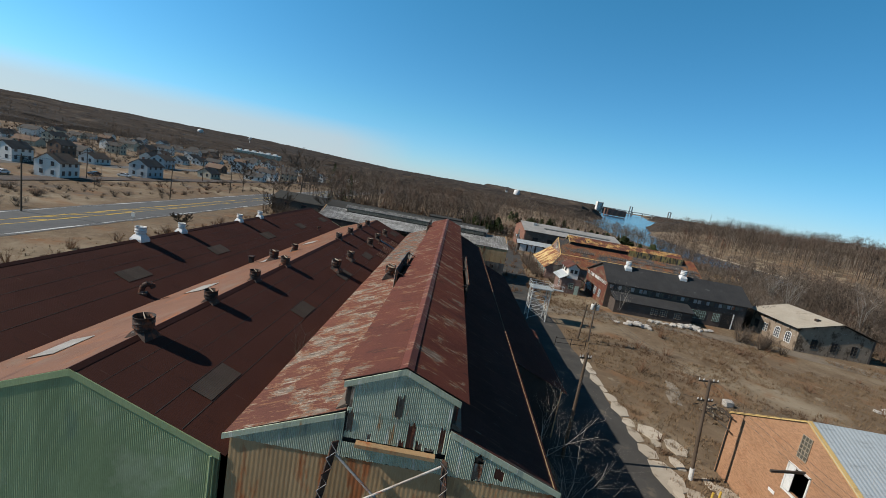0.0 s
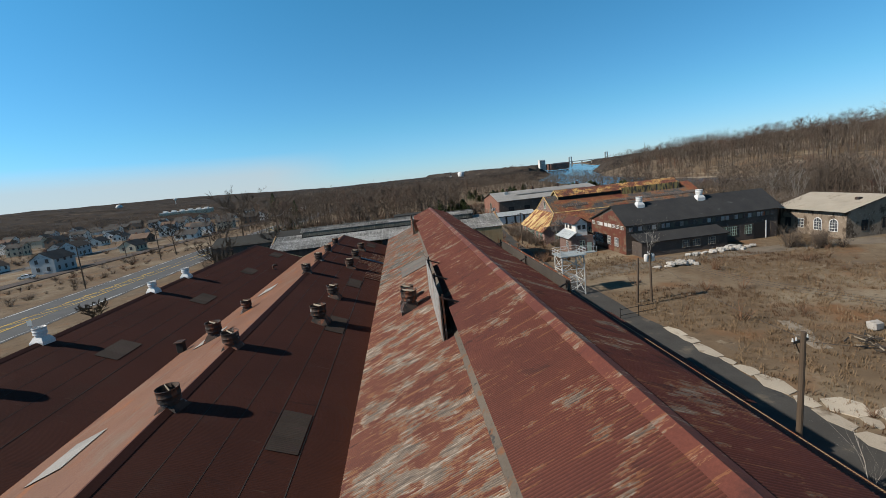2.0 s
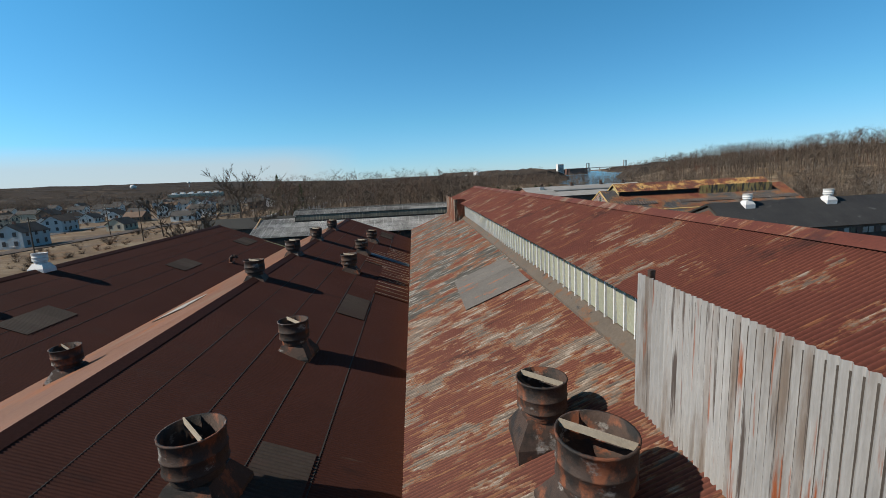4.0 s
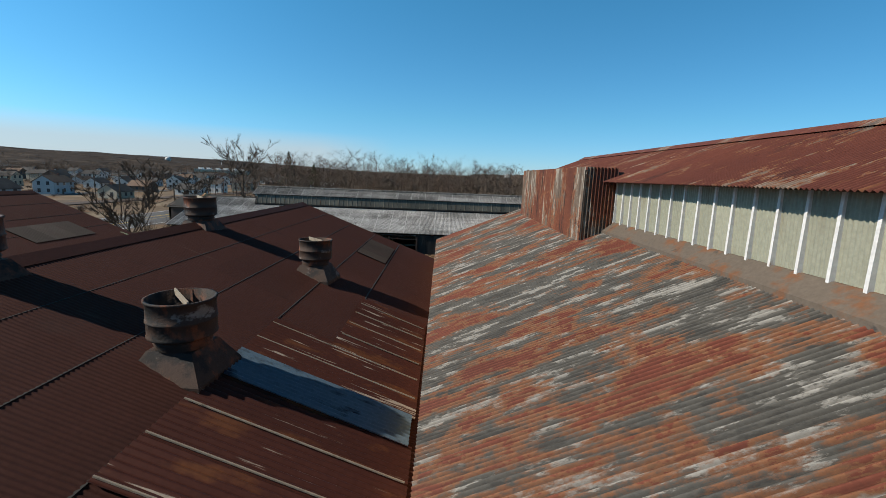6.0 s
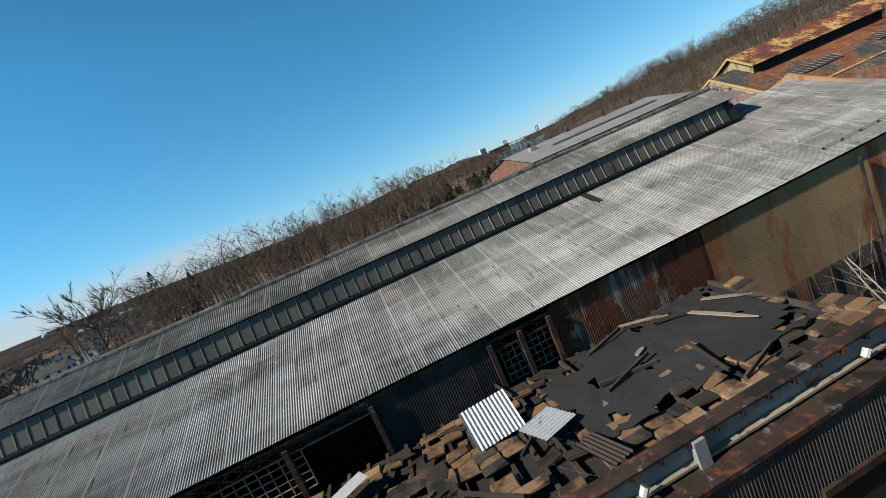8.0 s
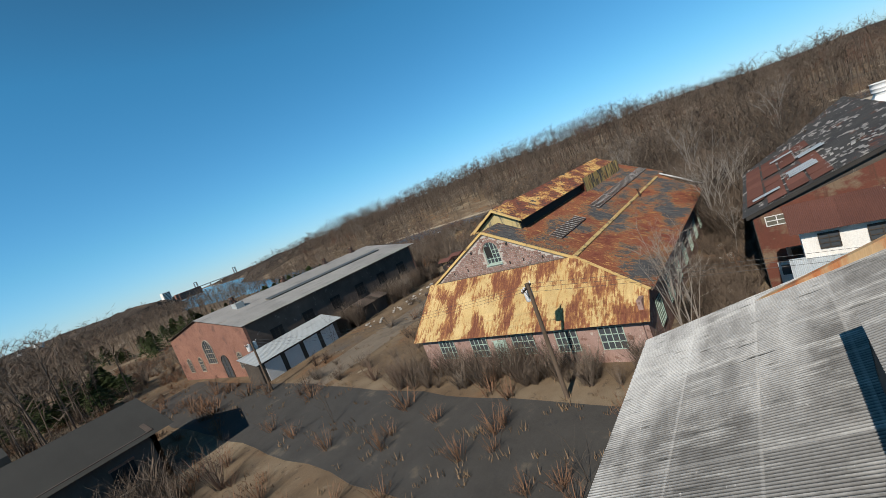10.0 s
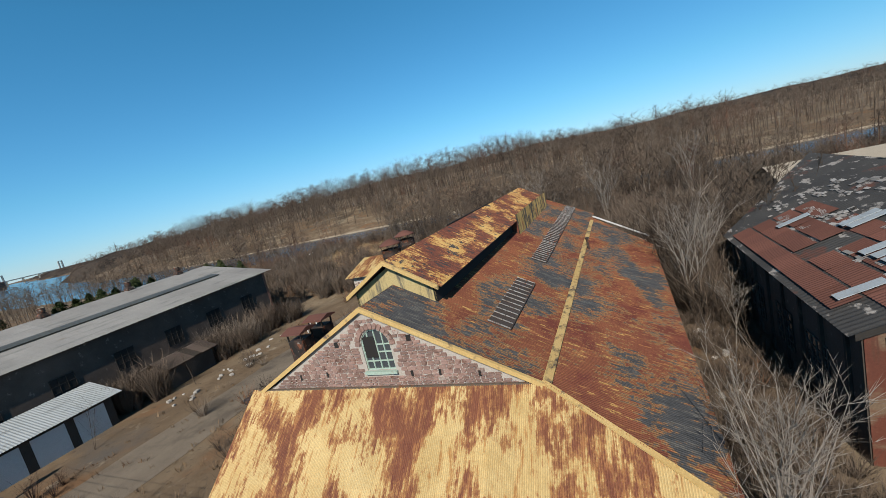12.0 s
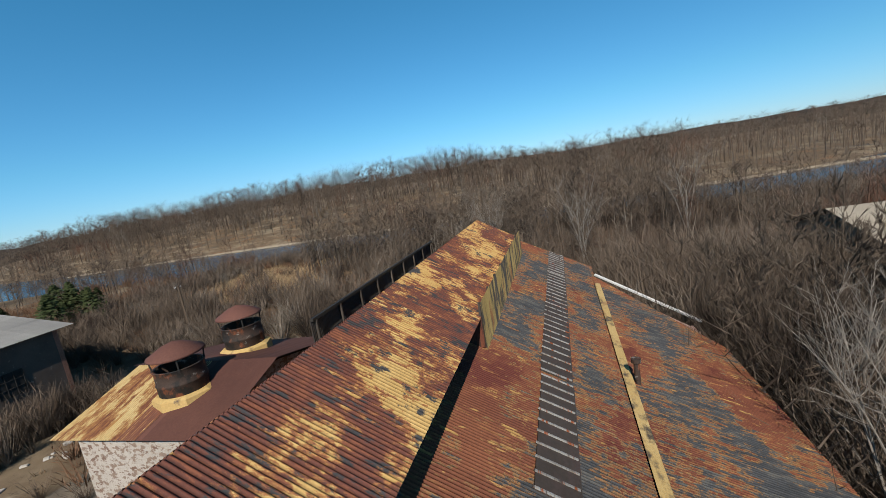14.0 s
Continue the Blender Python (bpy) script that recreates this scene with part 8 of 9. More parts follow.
# slipped slates and odd panels on the far slope
rnd = random.Random(41)
dn = Vector((0, DY1 + 0.3 - DRY, DE - DR))
dl = dn.normalized()
dm = Matrix((Vector((1, 0, 0)), dl, Vector((1, 0, 0)).cross(dl))).transposed().to_4x4()
SLATE_MAT = surface("pale_slipped_slate", ((0.26, 0.25, 0.24), (0.38, 0.36, 0.34)), rough=0.8, vary=0.35)
slate_mesh = mesh_of("slate", boxed(-0.28, 0.28, -0.2, 0.2, 0.0, 0.02))
slate_mesh.materials.append(SLATE_MAT)
for k in range(260):
    f = rnd.uniform(0.03, 0.75)
    x = rnd.uniform(DX0 + 0.5, DXR - 0.5)
    if noise.noise((x * 0.2, f * 4, 1)) < -0.05 or x > 67.5 - f * 12:
        continue
    o = part("slate", slate_mesh, None, dark_shed)
    o.matrix_world = Matrix.Translation(Vector((x, DRY, DR)) + dn * f + Vector((0, 0, 0.07))) @ dm @ Matrix.Rotation(rnd.uniform(-0.2, 0.2), 4, "Z") @ Matrix.Diagonal((rnd.uniform(0.4, 1.3), rnd.uniform(0.4, 0.8), 1, 1))
tile_mesh = sheet_mesh(1.15, 1.9, 0.2, 0.022, TILE_ROOF)
for r in range(4):
    for c in range(9):
        if rnd.random() < 0.08:
            continue
        o = part("roof_tile", tile_mesh, None, dark_shed)
        o.matrix_world = Matrix.Translation(Vector((DX0 + 0.2 + c * 1.85, DRY, DR)) + dn * (0.5 + r * 0.125) + Vector((0, 0, 0.09 + 0.03 * (r % 2)))) @ Matrix((dl, Vector((1, 0, 0)), -dl.cross(Vector((1, 0, 0))))).transposed().to_4x4() @ Matrix.Rotation(rnd.uniform(-0.02, 0.05), 4, "Y")
panel = mesh_of("panel", boxed(-0.3, 0.3, -0.9, 0.9, 0.0, 0.03))
panel.materials.append(BLUEWHITE_ROOF)
for x, f in ((41.2, 0.62), (42.0, 0.62), (42.8, 0.63), (39.6, 0.86), (46.5, 0.52), (47.2, 0.53), (51.2, 0.7)):
    o = part("roof_panel", panel, None, dark_shed, "pale translucent panel")
    o.matrix_world = Matrix.Translation(Vector((x, DRY, DR)) + dn * f + Vector((0, 0, 0.2))) @ dm
for x in (40, 44, 48.5, 53):
    win_y(dark_shed, DY1 + 0.02, x, x + 2.2, 1.4, 3.6, DARK_WOOD, 4, 4, GLASS, s=-1)
for k in range(8):
    x = 38 + k * 2.3
    part("post", boxed(x, x + 0.18, DY1 + 0.002, DY1 + 0.14, 0, 5.4), DARK_WOOD, dark_shed)

# ---- rubble, slabs and litter ----
def chunk(seed, sx, sy, sz):
    r = random.Random(seed)
    bm = boxed(-sx / 2, sx / 2, -sy / 2, sy / 2, 0, sz, bevel=min(sx, sy, sz) * 0.18)
    for v in bm.verts:
        v.co += Vector((r.uniform(-1, 1) * sx, r.uniform(-1, 1) * sy, r.uniform(-1, 1) * sz)) * 0.07
    return mesh_of("block", bm)


PALE_RUBBLE = surface("pale_concrete_rubble", ((0.38, 0.355, 0.32), (0.5, 0.47, 0.43)), [((0.3, 0.27, 0.23), (1.5, 1.5, 1.5), 0.58, 0.7)], rough=0.9, bump=0.4, vary=0.15)
BLOCKS = []
for k in range(6):
    r = random.Random(k)
    m = chunk(900 + k, r.uniform(0.7, 1.7), r.uniform(0.5, 1.0), r.uniform(0.35, 0.6))
    m.materials.append(PALE_RUBBLE)
    BLOCKS.append(m)
for cx_, cy_, n, sx, sy in ((53, 62.2, 46, 4.6, 1.2), (39.7, 56.5, 34, 2.8, 1.1), (45.5, 61.2, 6, 0.8, 0.4)):
    pile = thing("rubble_pile", "heap of pale broken concrete blocks on the lot", "rubble")
    r = random.Random(int(cx_))
    for k in range(n):
        o = part("block", BLOCKS[k % 6], None, pile)
        gx_, gy_ = r.gauss(0, sx * 0.55), r.gauss(0, sy * 0.5)
        o.matrix_world = Matrix.Translation((cx_ + gx_, cy_ + gy_, max(0, r.uniform(-0.05, 0.5) * (1 - abs(gx_) / sx / 1.6)))) @ Euler((r.uniform(-0.25, 0.25), r.uniform(-0.25, 0.25), r.uniform(0, 3))).to_matrix().to_4x4() @ Matrix.Scale(0.72, 4)
DIRTY_SLAB = surface("dirty_tan_concrete", ((0.24, 0.2, 0.155), (0.31, 0.265, 0.21)), [((0.15, 0.115, 0.08), (0.8, 0.8, 1), 0.5, 0.62)], rough=0.95, bump=0.4)
slab_ = tagged(part("concrete_slab", prism([(30.6, 24.2, 0), (31.9, 23.9, 0), (32.4, 26.0, 0), (33.6, 27.6, 0), (34.2, 30.6, 0), (33.2, 31, 0), (32.2, 28.4, 0), (31.2, 26.8, 0)], (0, 0, 0.07)), DIRTY_SLAB), "long broken concrete slab in the grass", "slab")
heap = thing("debris_heap", "heap of dark broken timber on the lot", "debris")
r = random.Random(5)
for k in range(26):
    a = r.uniform(0, 3.14)
    p = Vector((35.2 + r.gauss(0, 0.9), 22.8 + r.gauss(0, 0.7), 0.08 + r.random() * 0.3))
    part("timber", barred(p, p + Vector((math.cos(a), math.sin(a), r.uniform(-0.03, 0.1))) * r.uniform(0.5, 1.5), 0.07, 0.1), DARK_WOOD if r.random() < 0.7 else PALE_WOOD, heap)
rock = tagged(part("rock", chunk(77, 1.1, 0.8, 0.8), PALE_RUBBLE), "pale grey boulder in the dry grass", "rock")
rock.matrix_world = Matrix.Translation((38.6, 26.2, 0))
heap2 = thing("debris_heap", "low heap of grey rubble far across the lot", "debris")
for k in range(14):
    o = part("block", BLOCKS[k % 6], None, heap2)
    o.matrix_world = Matrix.Translation((66 + r.gauss(0, 1.4), 33 + r.gauss(0, 0.8), 0)) @ Matrix.Rotation(r.uniform(0, 3), 4, "Z") @ Matrix.Scale(0.7, 4)
# pale broken concrete along the road edge
edge = thing("concrete_edge", "broken pale concrete slabs along the road edge", "pavement", kind="structure")
y = -12.0
while y < 31:
    l = r.uniform(1.4, 3.2)
    w = r.uniform(0.5, 1.3) if y > 6 else r.uniform(0.8, 2.6)
    x = 22.4 + r.uniform(-0.2, 0.2)
    pts = [(x, y, 0.02), (x + w * r.uniform(0.7, 1), y + r.uniform(0, 0.3), 0.02), (x + w, y + l * 0.6, 0.02), (x + w * r.uniform(0.5, 0.9), y + l, 0.02), (x + r.uniform(-0.3, 0.2), y + l, 0.02), (x - r.uniform(0.0, 0.6), y + l * 0.5, 0.02)]
    part("slab", prism(pts, (0, 0, 0.03 + r.uniform(0, 0.03))), CONCRETE, edge)
    y += l + r.uniform(0.02, 0.25)
for k in range(12):
    x, y = r.uniform(22.5, 28), r.uniform(4, 17)
    s = r.uniform(0.5, 1.6)
    pts = [(x + s * (0.7 + r.random() * 0.5) * math.cos(a * 1.047), y + s * 1.4 * (0.7 + r.random() * 0.5) * math.sin(a * 1.047), 0.015) for a in range(6)]
    part("slab", prism([(a, b, c - 0.012) for a, b, c in pts], (0, 0, 0.05 + 0.0045 * k)), CONCRETE, edge)
for k, (x, y) in enumerate(((25.2, 6.8), (26.0, 7.1), (26.4, 6.2))):
    b = tagged(part("bollard", barred((x, y, 0), (x, y, 0.9), 0.09, sides=10), YELLOW_LINE), "short yellow bollard near the utility pole", "bollard", "bollards")
for k, (x, y) in enumerate(((46.7, 85.6), (40.4, 86.4), (44.2, 85.2), (38.0, 85.6), (50.2, 86.0))):
    pile = thing("rubble_pile", "scattered pale masonry rubble between the sheds", "rubble")
    for j in range(7):
        o = part("block", BLOCKS[(j + k) % 6], None, pile)
        o.matrix_world = Matrix.Translation((x + r.gauss(0, 0.7), y + r.gauss(0, 0.4), 0)) @ Euler((r.uniform(-0.2, 0.2), r.uniform(-0.2, 0.2), r.uniform(0, 3))).to_matrix().to_4x4() @ Matrix.Scale(r.uniform(0.15, 0.38), 4)

# ---- stone shed: window, stones, trim, skylights ----
arch = arched(stone_shed, SX0 + 0.12, 100.7, 0.72, 7.42, 8.58, MINT, 4)
part("opening", boxed(SX0 + 0.05, SX0 + 0.1, 100.72, 101.32, 8.0, 8.95), VOID, arch, "near-black panel as an open casement")
part("sill", boxed(SX0 - 0.16, SX0 + 0.1, 99.9, 101.5, 7.28, 7.41), MINT, arch)


def in_gable(y, z, pad=0.0):
    return z < SZ - 0.22 - pad - (SZ - S1Z) / (SY - S1Y) * abs(y - SY) and not (abs(y - 100.7) < 0.78 and 7.2 < z < 8.7) and (z < 8.6 or math.hypot(y - 100.7, z - 8.58) > 1.0)


r = random.Random(19)
stones = []
for k in range(10):
    q = random.Random(1300 + k)
    pts = []
    for a, b in ((-0.5, -0.5), (-0.05, -0.54), (0.5, -0.46), (0.53, 0.05), (0.47, 0.5), (0.0, 0.54), (-0.5, 0.46), (-0.54, 0.0)):
        pts.append((0, a + q.uniform(-0.06, 0.06), b + q.uniform(-0.07, 0.07)))
    vs = pts + [(-1.0 + q.uniform(-0.3, 0.3), p[1] * 0.86, p[2] * 0.82) for p in pts]
    fs = [tuple(range(8, 16))] + [(j, (j + 1) % 8, 8 + (j + 1) % 8, 8 + j) for j in range(8)]
    stones.append(raw("stone", vs, fs, STONE))
laid = []
z = 6.42
while z < 10.1:
    h = r.uniform(0.12, 0.21)
    y = 93.9 + r.uniform(0, 0.2)
    while y < 108.2:
        w = r.uniform(0.18, 0.44)
        if in_gable(y + w / 2, z + h, 0.0) and in_gable(y, z + h) and in_gable(y + w, z + h) and in_gable(y + w / 2, z):
            laid.append((y + w / 2, z + h / 2, w - 0.03, h - 0.026, r.randrange(10)))
        y += w
    z += h
laid.sort(key=lambda q: abs(q[0] - 100.7) + abs(q[1] - 8.2))
for y, z, w, h, k in laid[:280]:
    o = part("stone", stones[k], None, stone_shed)
    o.matrix_world = Matrix.Translation((SX0, y, z)) @ Matrix.Diagonal((0.04, w, h, 1))
vs, fs = [], []
for y, z, w, h, k in laid[280:]:
    i = len(vs)
    vs += [(SX0 + v.co.x * 0.04, y + v.co.y * w, z + v.co.z * h) for v in stones[k].vertices]
    fs += [tuple(j + i for j in p.vertices) for p in stones[k].polygons]
part("stonework", raw("stonework", vs, fs, STONE), None, stone_shed, "outer rubble stones")["kind"] = "stuff"
n = 13
for k in range(n):
    a = math.pi * (k + 0.5) / n
    o = part("arch_stone", stones[k % 10], None, stone_shed)
    o.matrix_world = Matrix.Translation((SX0, 100.7 + 0.88 * math.cos(a), 8.58 + 0.88 * math.sin(a))) @ Matrix.Rotation(a - math.pi / 2, 4, "X") @ Matrix.Diagonal((0.07, 0.2, 0.26, 1))
# Near-black blocks stand in for the shade inside beam holes.
for y, z in ((98.9, 8.7), (102.6, 8.6), (103.6, 7.2), (97.9, 7.1), (99.2, 7.1), (105.2, 7.1), (96.2, 7.0)):
    part("beam_hole", boxed(SX0 - 0.06, SX0 + 0.02, y, y + 0.2 if z > 8 else y + 0.1, z, z + 0.24), VOID, stone_shed)
for sgn, yf in ((-1, S1Y), (1, S2Y)):
    part("barge_board", prism([(SX0 - 0.2, SY, SZ + 0.08), (SX0 - 0.2, yf + sgn * 0.25, S1Z - 0.02), (SX0 - 0.2, yf + sgn * 0.25, S1Z - 0.22), (SX0 - 0.2, SY, SZ - 0.14)], (0.16, 0, 0)), YELLOW_TRIM, stone_shed, "yellow weathered barge board")
    part("monitor_trim", prism([(YM0 - 0.5, SY, YMZ + 0.04), (YM0 - 0.5, SY + sgn * 2.55, 10.14), (YM0 - 0.5, SY + sgn * 2.55, 9.94), (YM0 - 0.5, SY, YMZ - 0.18)], (0.14, 0, 0)), YELLOW_TRIM, stone_shed, "yellow monitor trim")
part("flashing", barred((SX0 - 0.08, 93.9, 6.62), (SX0 - 0.08, 108.2, 6.62), 0.1, 0.14), LEAD, stone_shed)
YELLOW_FLASH = surface("yellow_flashing_strip", ((0.5, 0.34, 0.13), (0.6, 0.43, 0.19)), [((0.1, 0.08, 0.06), (1.2, 2, 1), 0.5, 0.62), ((0.25, 0.11, 0.06), (0.5, 1, 1), 0.52, 0.64)], rough=0.8)
part("valley_strip", prism([(SX0, S1Y - 0.35, 6.56), (SX0, S1Y - 0.02, 6.66), (68.0, S1Y - 0.02, 6.66), (68.0, S1Y - 0.35, 6.56)], (0, 0, 0.05)), YELLOW_FLASH, stone_shed, "yellowed flashing along the slope break")


def on_slope(y):
    return SZ - (SZ - S1Z) / (SY - S1Y) * abs(y - SY)


def skylight(x0, x1, y0, y1, n):
    s = part("skylight", prism([(x0, y0, on_slope(y0) + 0.06), (x1, y0, on_slope(y0) + 0.06), (x1, y1, on_slope(y1) + 0.06), (x0, y1, on_slope(y1) + 0.06)], (0, -0.03, 0.06)), PATCH_ROOF, stone_shed, "grey striped glazed skylight")
    for k in range(n + 1):
        x = x0 + (x1 - x0) * k / n
        part("bar", barred((x, y0, on_slope(y0) + 0.15), (x, y1, on_slope(y1) + 0.15), 0.05, 0.04), PALE_STEEL, s)


skylight(35.85, 42.6, 95.58, 96.55, 12)
skylight(47.4, 52.6, 95.6, 96.54, 10)
skylight(53.0, 66.3, 95.62, 96.58, 22)
skylight(66.6, 72.6, 95.64, 96.6, 10)
vp = part("vent_pipe", barred((55.0, 93.4, 6.0), (55.0, 93.4, 7.3), 0.1, sides=12), RUST_METAL, stone_shed, "short rusty vent pipe")
part("cap", barred((55.0, 93.4, 7.25), (55.0, 93.4, 7.4), 0.17, sides=12), RUST_METAL, vp)
part("end_strip", barred((70.1, 93.7, 6.68), (66.1, 88.45, 4.36), 0.18, 0.1), WHITE_METAL, stone_shed, "white end flashing")
part("wall", prism([(65.9, 89.1, 0), (69.4, 93.75, 0), (69.4, 93.75, 6.3), (65.9, 89.1, 4.2)], (-0.3, 0, 0)), STONE, stone_shed, "end wall")
STREAK_WALL = surface("yellow_black_streaked_sheet", ((0.34, 0.24, 0.09), (0.44, 0.32, 0.13)), [((0.07, 0.065, 0.06), (1.6, 1, 0.45), 0.48, 0.56), ((0.25, 0.1, 0.05), (2.2, 1, 0.5), 0.58, 0.66)], rough=0.8, vary=0.12)
clad(stone_shed, 53.0, 68.8, lambda x: 10.6, 8.8, 98.22, STREAK_WALL, 1.0, 9)
for x in [53.1 + 1.94 * k for k in range(9)]:
    part("baffle_prop", barred((x, 98.3, 8.9), (x, 98.3, 10.55), 0.07), DARK_WOOD, stone_shed)
part("baffle_end", boxed(52.95, 53.0, 98.27, 98.85, 9.0, 10.05), RUST_WALL, stone_shed)
clad(stone_shed, 51.4, 66.2, lambda x: 10.95, 9.3, 103.7, BLACK_WALL, 1.0, 10)
part("ridge_rail", barred((51.4, 103.62, 10.95), (66.2, 103.62, 10.95), 0.12, 0.1), DARK_METAL, stone_shed)
for k in range(9):
    part("baffle_prop", barred((51.6 + 1.78 * k, 103.58, 9.2), (51.6 + 1.78 * k, 103.58, 10.9), 0.07), DARK_WOOD, stone_shed)
# front wall
for y0, y1 in ((90.4, 92.0), (93.6, 95.2), (97.0, 98.8), (101.2, 102.8), (104.6, 106.2)):
    win_x(stone_shed, 28.37, y0, y1, 1.0, 2.6, MINT, 4, 3, GLASS)
part("door", boxed(28.3, 28.39, 99.4, 100.6, 0, 2.3), MINT, stone_shed, "faded mint boarded door")
for k in range(7):
    x = 31 + k * 4.2
    win_y(stone_shed, 88.77, x, x + 1.6, 1.1, 2.9, MINT, 4, 3, GLASS)


def drum_vent(name, label, at, r0, h, cap_mat):
    v = thing(name, label, "chimney", group="rusty chimneys")
    part("drum", raw("drum", *turned([(r0, -0.6), (r0, h * 0.5), (r0 * 1.04, h * 0.5 + 0.03), (r0, h * 0.5 + 0.08), (r0, h), (r0 * 1.05, h + 0.03), (r0 * 0.94, h + 0.03), (r0 * 0.94, h * 0.4), (0.02, h * 0.4)], 26, cap_bottom=False), RUST_METAL, True), None, v, "rusty sheet drum")
    cap = part("cap", raw("cap", *turned([(r0 * 1.15, h + 0.42), (r0 * 1.12, h + 0.5), (r0 * 0.5, h + 0.78), (0.04, h + 0.9)], 26, cap_top=True, cap_bottom=True), cap_mat, True), None, v, "red conical cap")
    for k in range(4):
        a = 0.8 + k * 1.571
        part("strut", barred((r0 * 0.97 * math.cos(a), r0 * 0.97 * math.sin(a), h - 0.1), (r0 * 1.05 * math.cos(a), r0 * 1.05 * math.sin(a), h + 0.45), 0.05), DARK_METAL, cap)
    part("curb", raw("curb", *turned([(r0 * 1.3, -0.5), (r0 * 1.3, 0.12), (r0 * 1.1, 0.2)], 8, cap_top=True), YELLOW_TRIM), None, v)
    v.matrix_world = Matrix.Translation(at)
    return v


annex = thing("stone_annex", "small pale stone annex with a yellow and rust roof", "building")
part("wall", prism([(49.3, 107.0, 0), (57.2, 107.0, 0), (57.2, 107.0, 8.15), (52.6, 107.0, 9.05), (49.3, 107.0, 8.15)], (0, 5.7, 0)), PALE_STONE, annex, "pale stone wall")
slope(annex, (52.6, 9.25), (49.0, 8.32), 1, 1.0, YELLOW_FRONT, y0=109.4, y1=112.9, label="yellow and rust roof", pitch=0.11, amp=0.014)
slope(annex, (52.6, 9.25), (49.0, 8.32), 1, 1.0, TILE_ROOF, y0=106.4, y1=109.4, label="dull red sheet roof", pitch=0.5, amp=0.004)
slope(annex, (52.6, 9.25), (57.5, 8.2), 1, 1.0, TILE_ROOF, y0=106.4, y1=112.9, label="dull red sheet roof", pitch=0.5, amp=0.004)
drum_vent("drum_ventilator", "large rusty drum ventilator with a red conical cap", (51.0, 109.2, 8.75), 0.85, 1.1, TILE_ROOF)
drum_vent("drum_ventilator", "large rusty drum ventilator with a red conical cap", (55.0, 109.7, 8.85), 0.85, 1.1, TILE_ROOF)


def box_chimney(x, y, zt):
    c = thing("sheet_chimney", "square rusty sheet chimney with a red lid", "chimney", group="square chimneys")
    part("shaft", boxed(x - 0.55, x + 0.55, y - 0.55, y + 0.55, 0.0, zt - 0.5, bevel=0.04), RUST_METAL, c)
    for dx in (-0.5, 0.5):
        for dy in (-0.5, 0.5):
            part("post", boxed(x + dx - 0.04, x + dx + 0.04, y + dy - 0.04, y + dy + 0.04, zt - 0.5, zt), DARK_METAL, c)
    part("lid", prism([(x - 0.8, y - 0.75, zt - 0.05), (x + 0.8, y - 0.75, zt - 0.05), (x + 0.8, y - 0.75, zt + 0.02), (x, y - 0.75, zt + 0.22), (x - 0.8, y - 0.75, zt + 0.02)], (0, 1.5, 0)), TILE_ROOF, c, "red sheet lid")


askew = Matrix.Translation((SX0, 101, 0)) @ Matrix.Rotation(radians(-1.3), 4, "Z") @ Matrix.Diagonal((0.967, 1, 1, 1)) @ Matrix.Translation((-SX0, -101, 0))
for o in [stone_shed, annex] + [o for o in scene.objects if o.name.startswith("drum_ventilator")]:
    o.matrix_world = askew @ o.matrix_basis
box_chimney(38.0, 109.5, 7.8)
box_chimney(40.1, 109.5, 7.8)
stove = thing("stove_pipe", "rusty stove pipe at the foot of the stone shed", "pipe")
part("pipe", barred((33.6, 110.0, 0), (33.6, 110.0, 5.6), 0.2, sides=14), RUST_METAL, stove)
part("cap", barred((33.6, 110.0, 5.6), (33.6, 110.0, 5.8), 0.28, sides=14), RUST_METAL, stove)

# ---- brick shed extras ----
arched(brick_shed, BX0 - 0.06, 149.2, 1.1, 0.1, 2.6, DARK_WOOD, 2)
arched(brick_shed, BX0 - 0.06, 153.2, 1.5, 2.6, 5.0, PALE_WOOD, 4)
for y in (144.2, 157.5, 162.0):
    arched(brick_shed, BX0 - 0.06, y, 0.7, 1.4, 3.2, PALE_WOOD, 3)
for k in range(6):
    x = 33 + k * 5.7
    win_y(brick_shed, BY0 + 0.37, x, x + 2.0, 3.2, 5.2, DARK_METAL, 3, 3, VOID)
for x in (36, 46, 56, 63.5):
    v = ventilator("roof_ventilator", "small rusty ventilator on the pale roof ridge", RUST_METAL, "brick shed ventilators")
    v.matrix_world = Matrix.Translation((x, BRY, 10.1)) @ Matrix.Scale(0.7, 4)
part("skylight", prism([(38, 145.6, 8.62), (64, 145.6, 8.62), (64, 147.0, 8.87), (38, 147.0, 8.87)], (0, -0.02, 0.12)), FOG_GLASS, brick_shed, "long dark skylight")
part("roof_box", boxed(34, 35.4, 148.6, 150, 9.0, 10.1, bevel=0.05), GREY_STEEL, brick_shed, "grey metal roof box")
blue_shift = Matrix.Translation((-2.2, 1.6, 0))
blue_shed = thing("low_shed", "low shed with a pale blue-grey metal roof", "shed")
part("wall", boxed(29.4, 42.6, 133.8, 137.3, 0, 2.8), DARK_WOOD, blue_shed, "dark timber wall")
slope_x(blue_shed, (137.7, 3.8), (133.4, 2.8), 1, 1.2, BLUEWHITE_ROOF, 29, 43, label="pale blue-grey metal roof", pitch=0.25, amp=0.015)
for k in range(4):
    part("door", boxed(30.2 + k * 3.1, 32.6 + k * 3.1, 133.74, 133.79, 0, 2.4), WHITE_METAL, blue_shed, "pale door")
blue_shed.matrix_world = blue_shift
ruin = thing("ruined_shed", "small ruined shed with a patchy pale roof", "shed")
part("wall", boxed(46.3, 51.7, 135.8, 139.6, 0, 2.2), DARK_WOOD, ruin, "dark leaning wall")
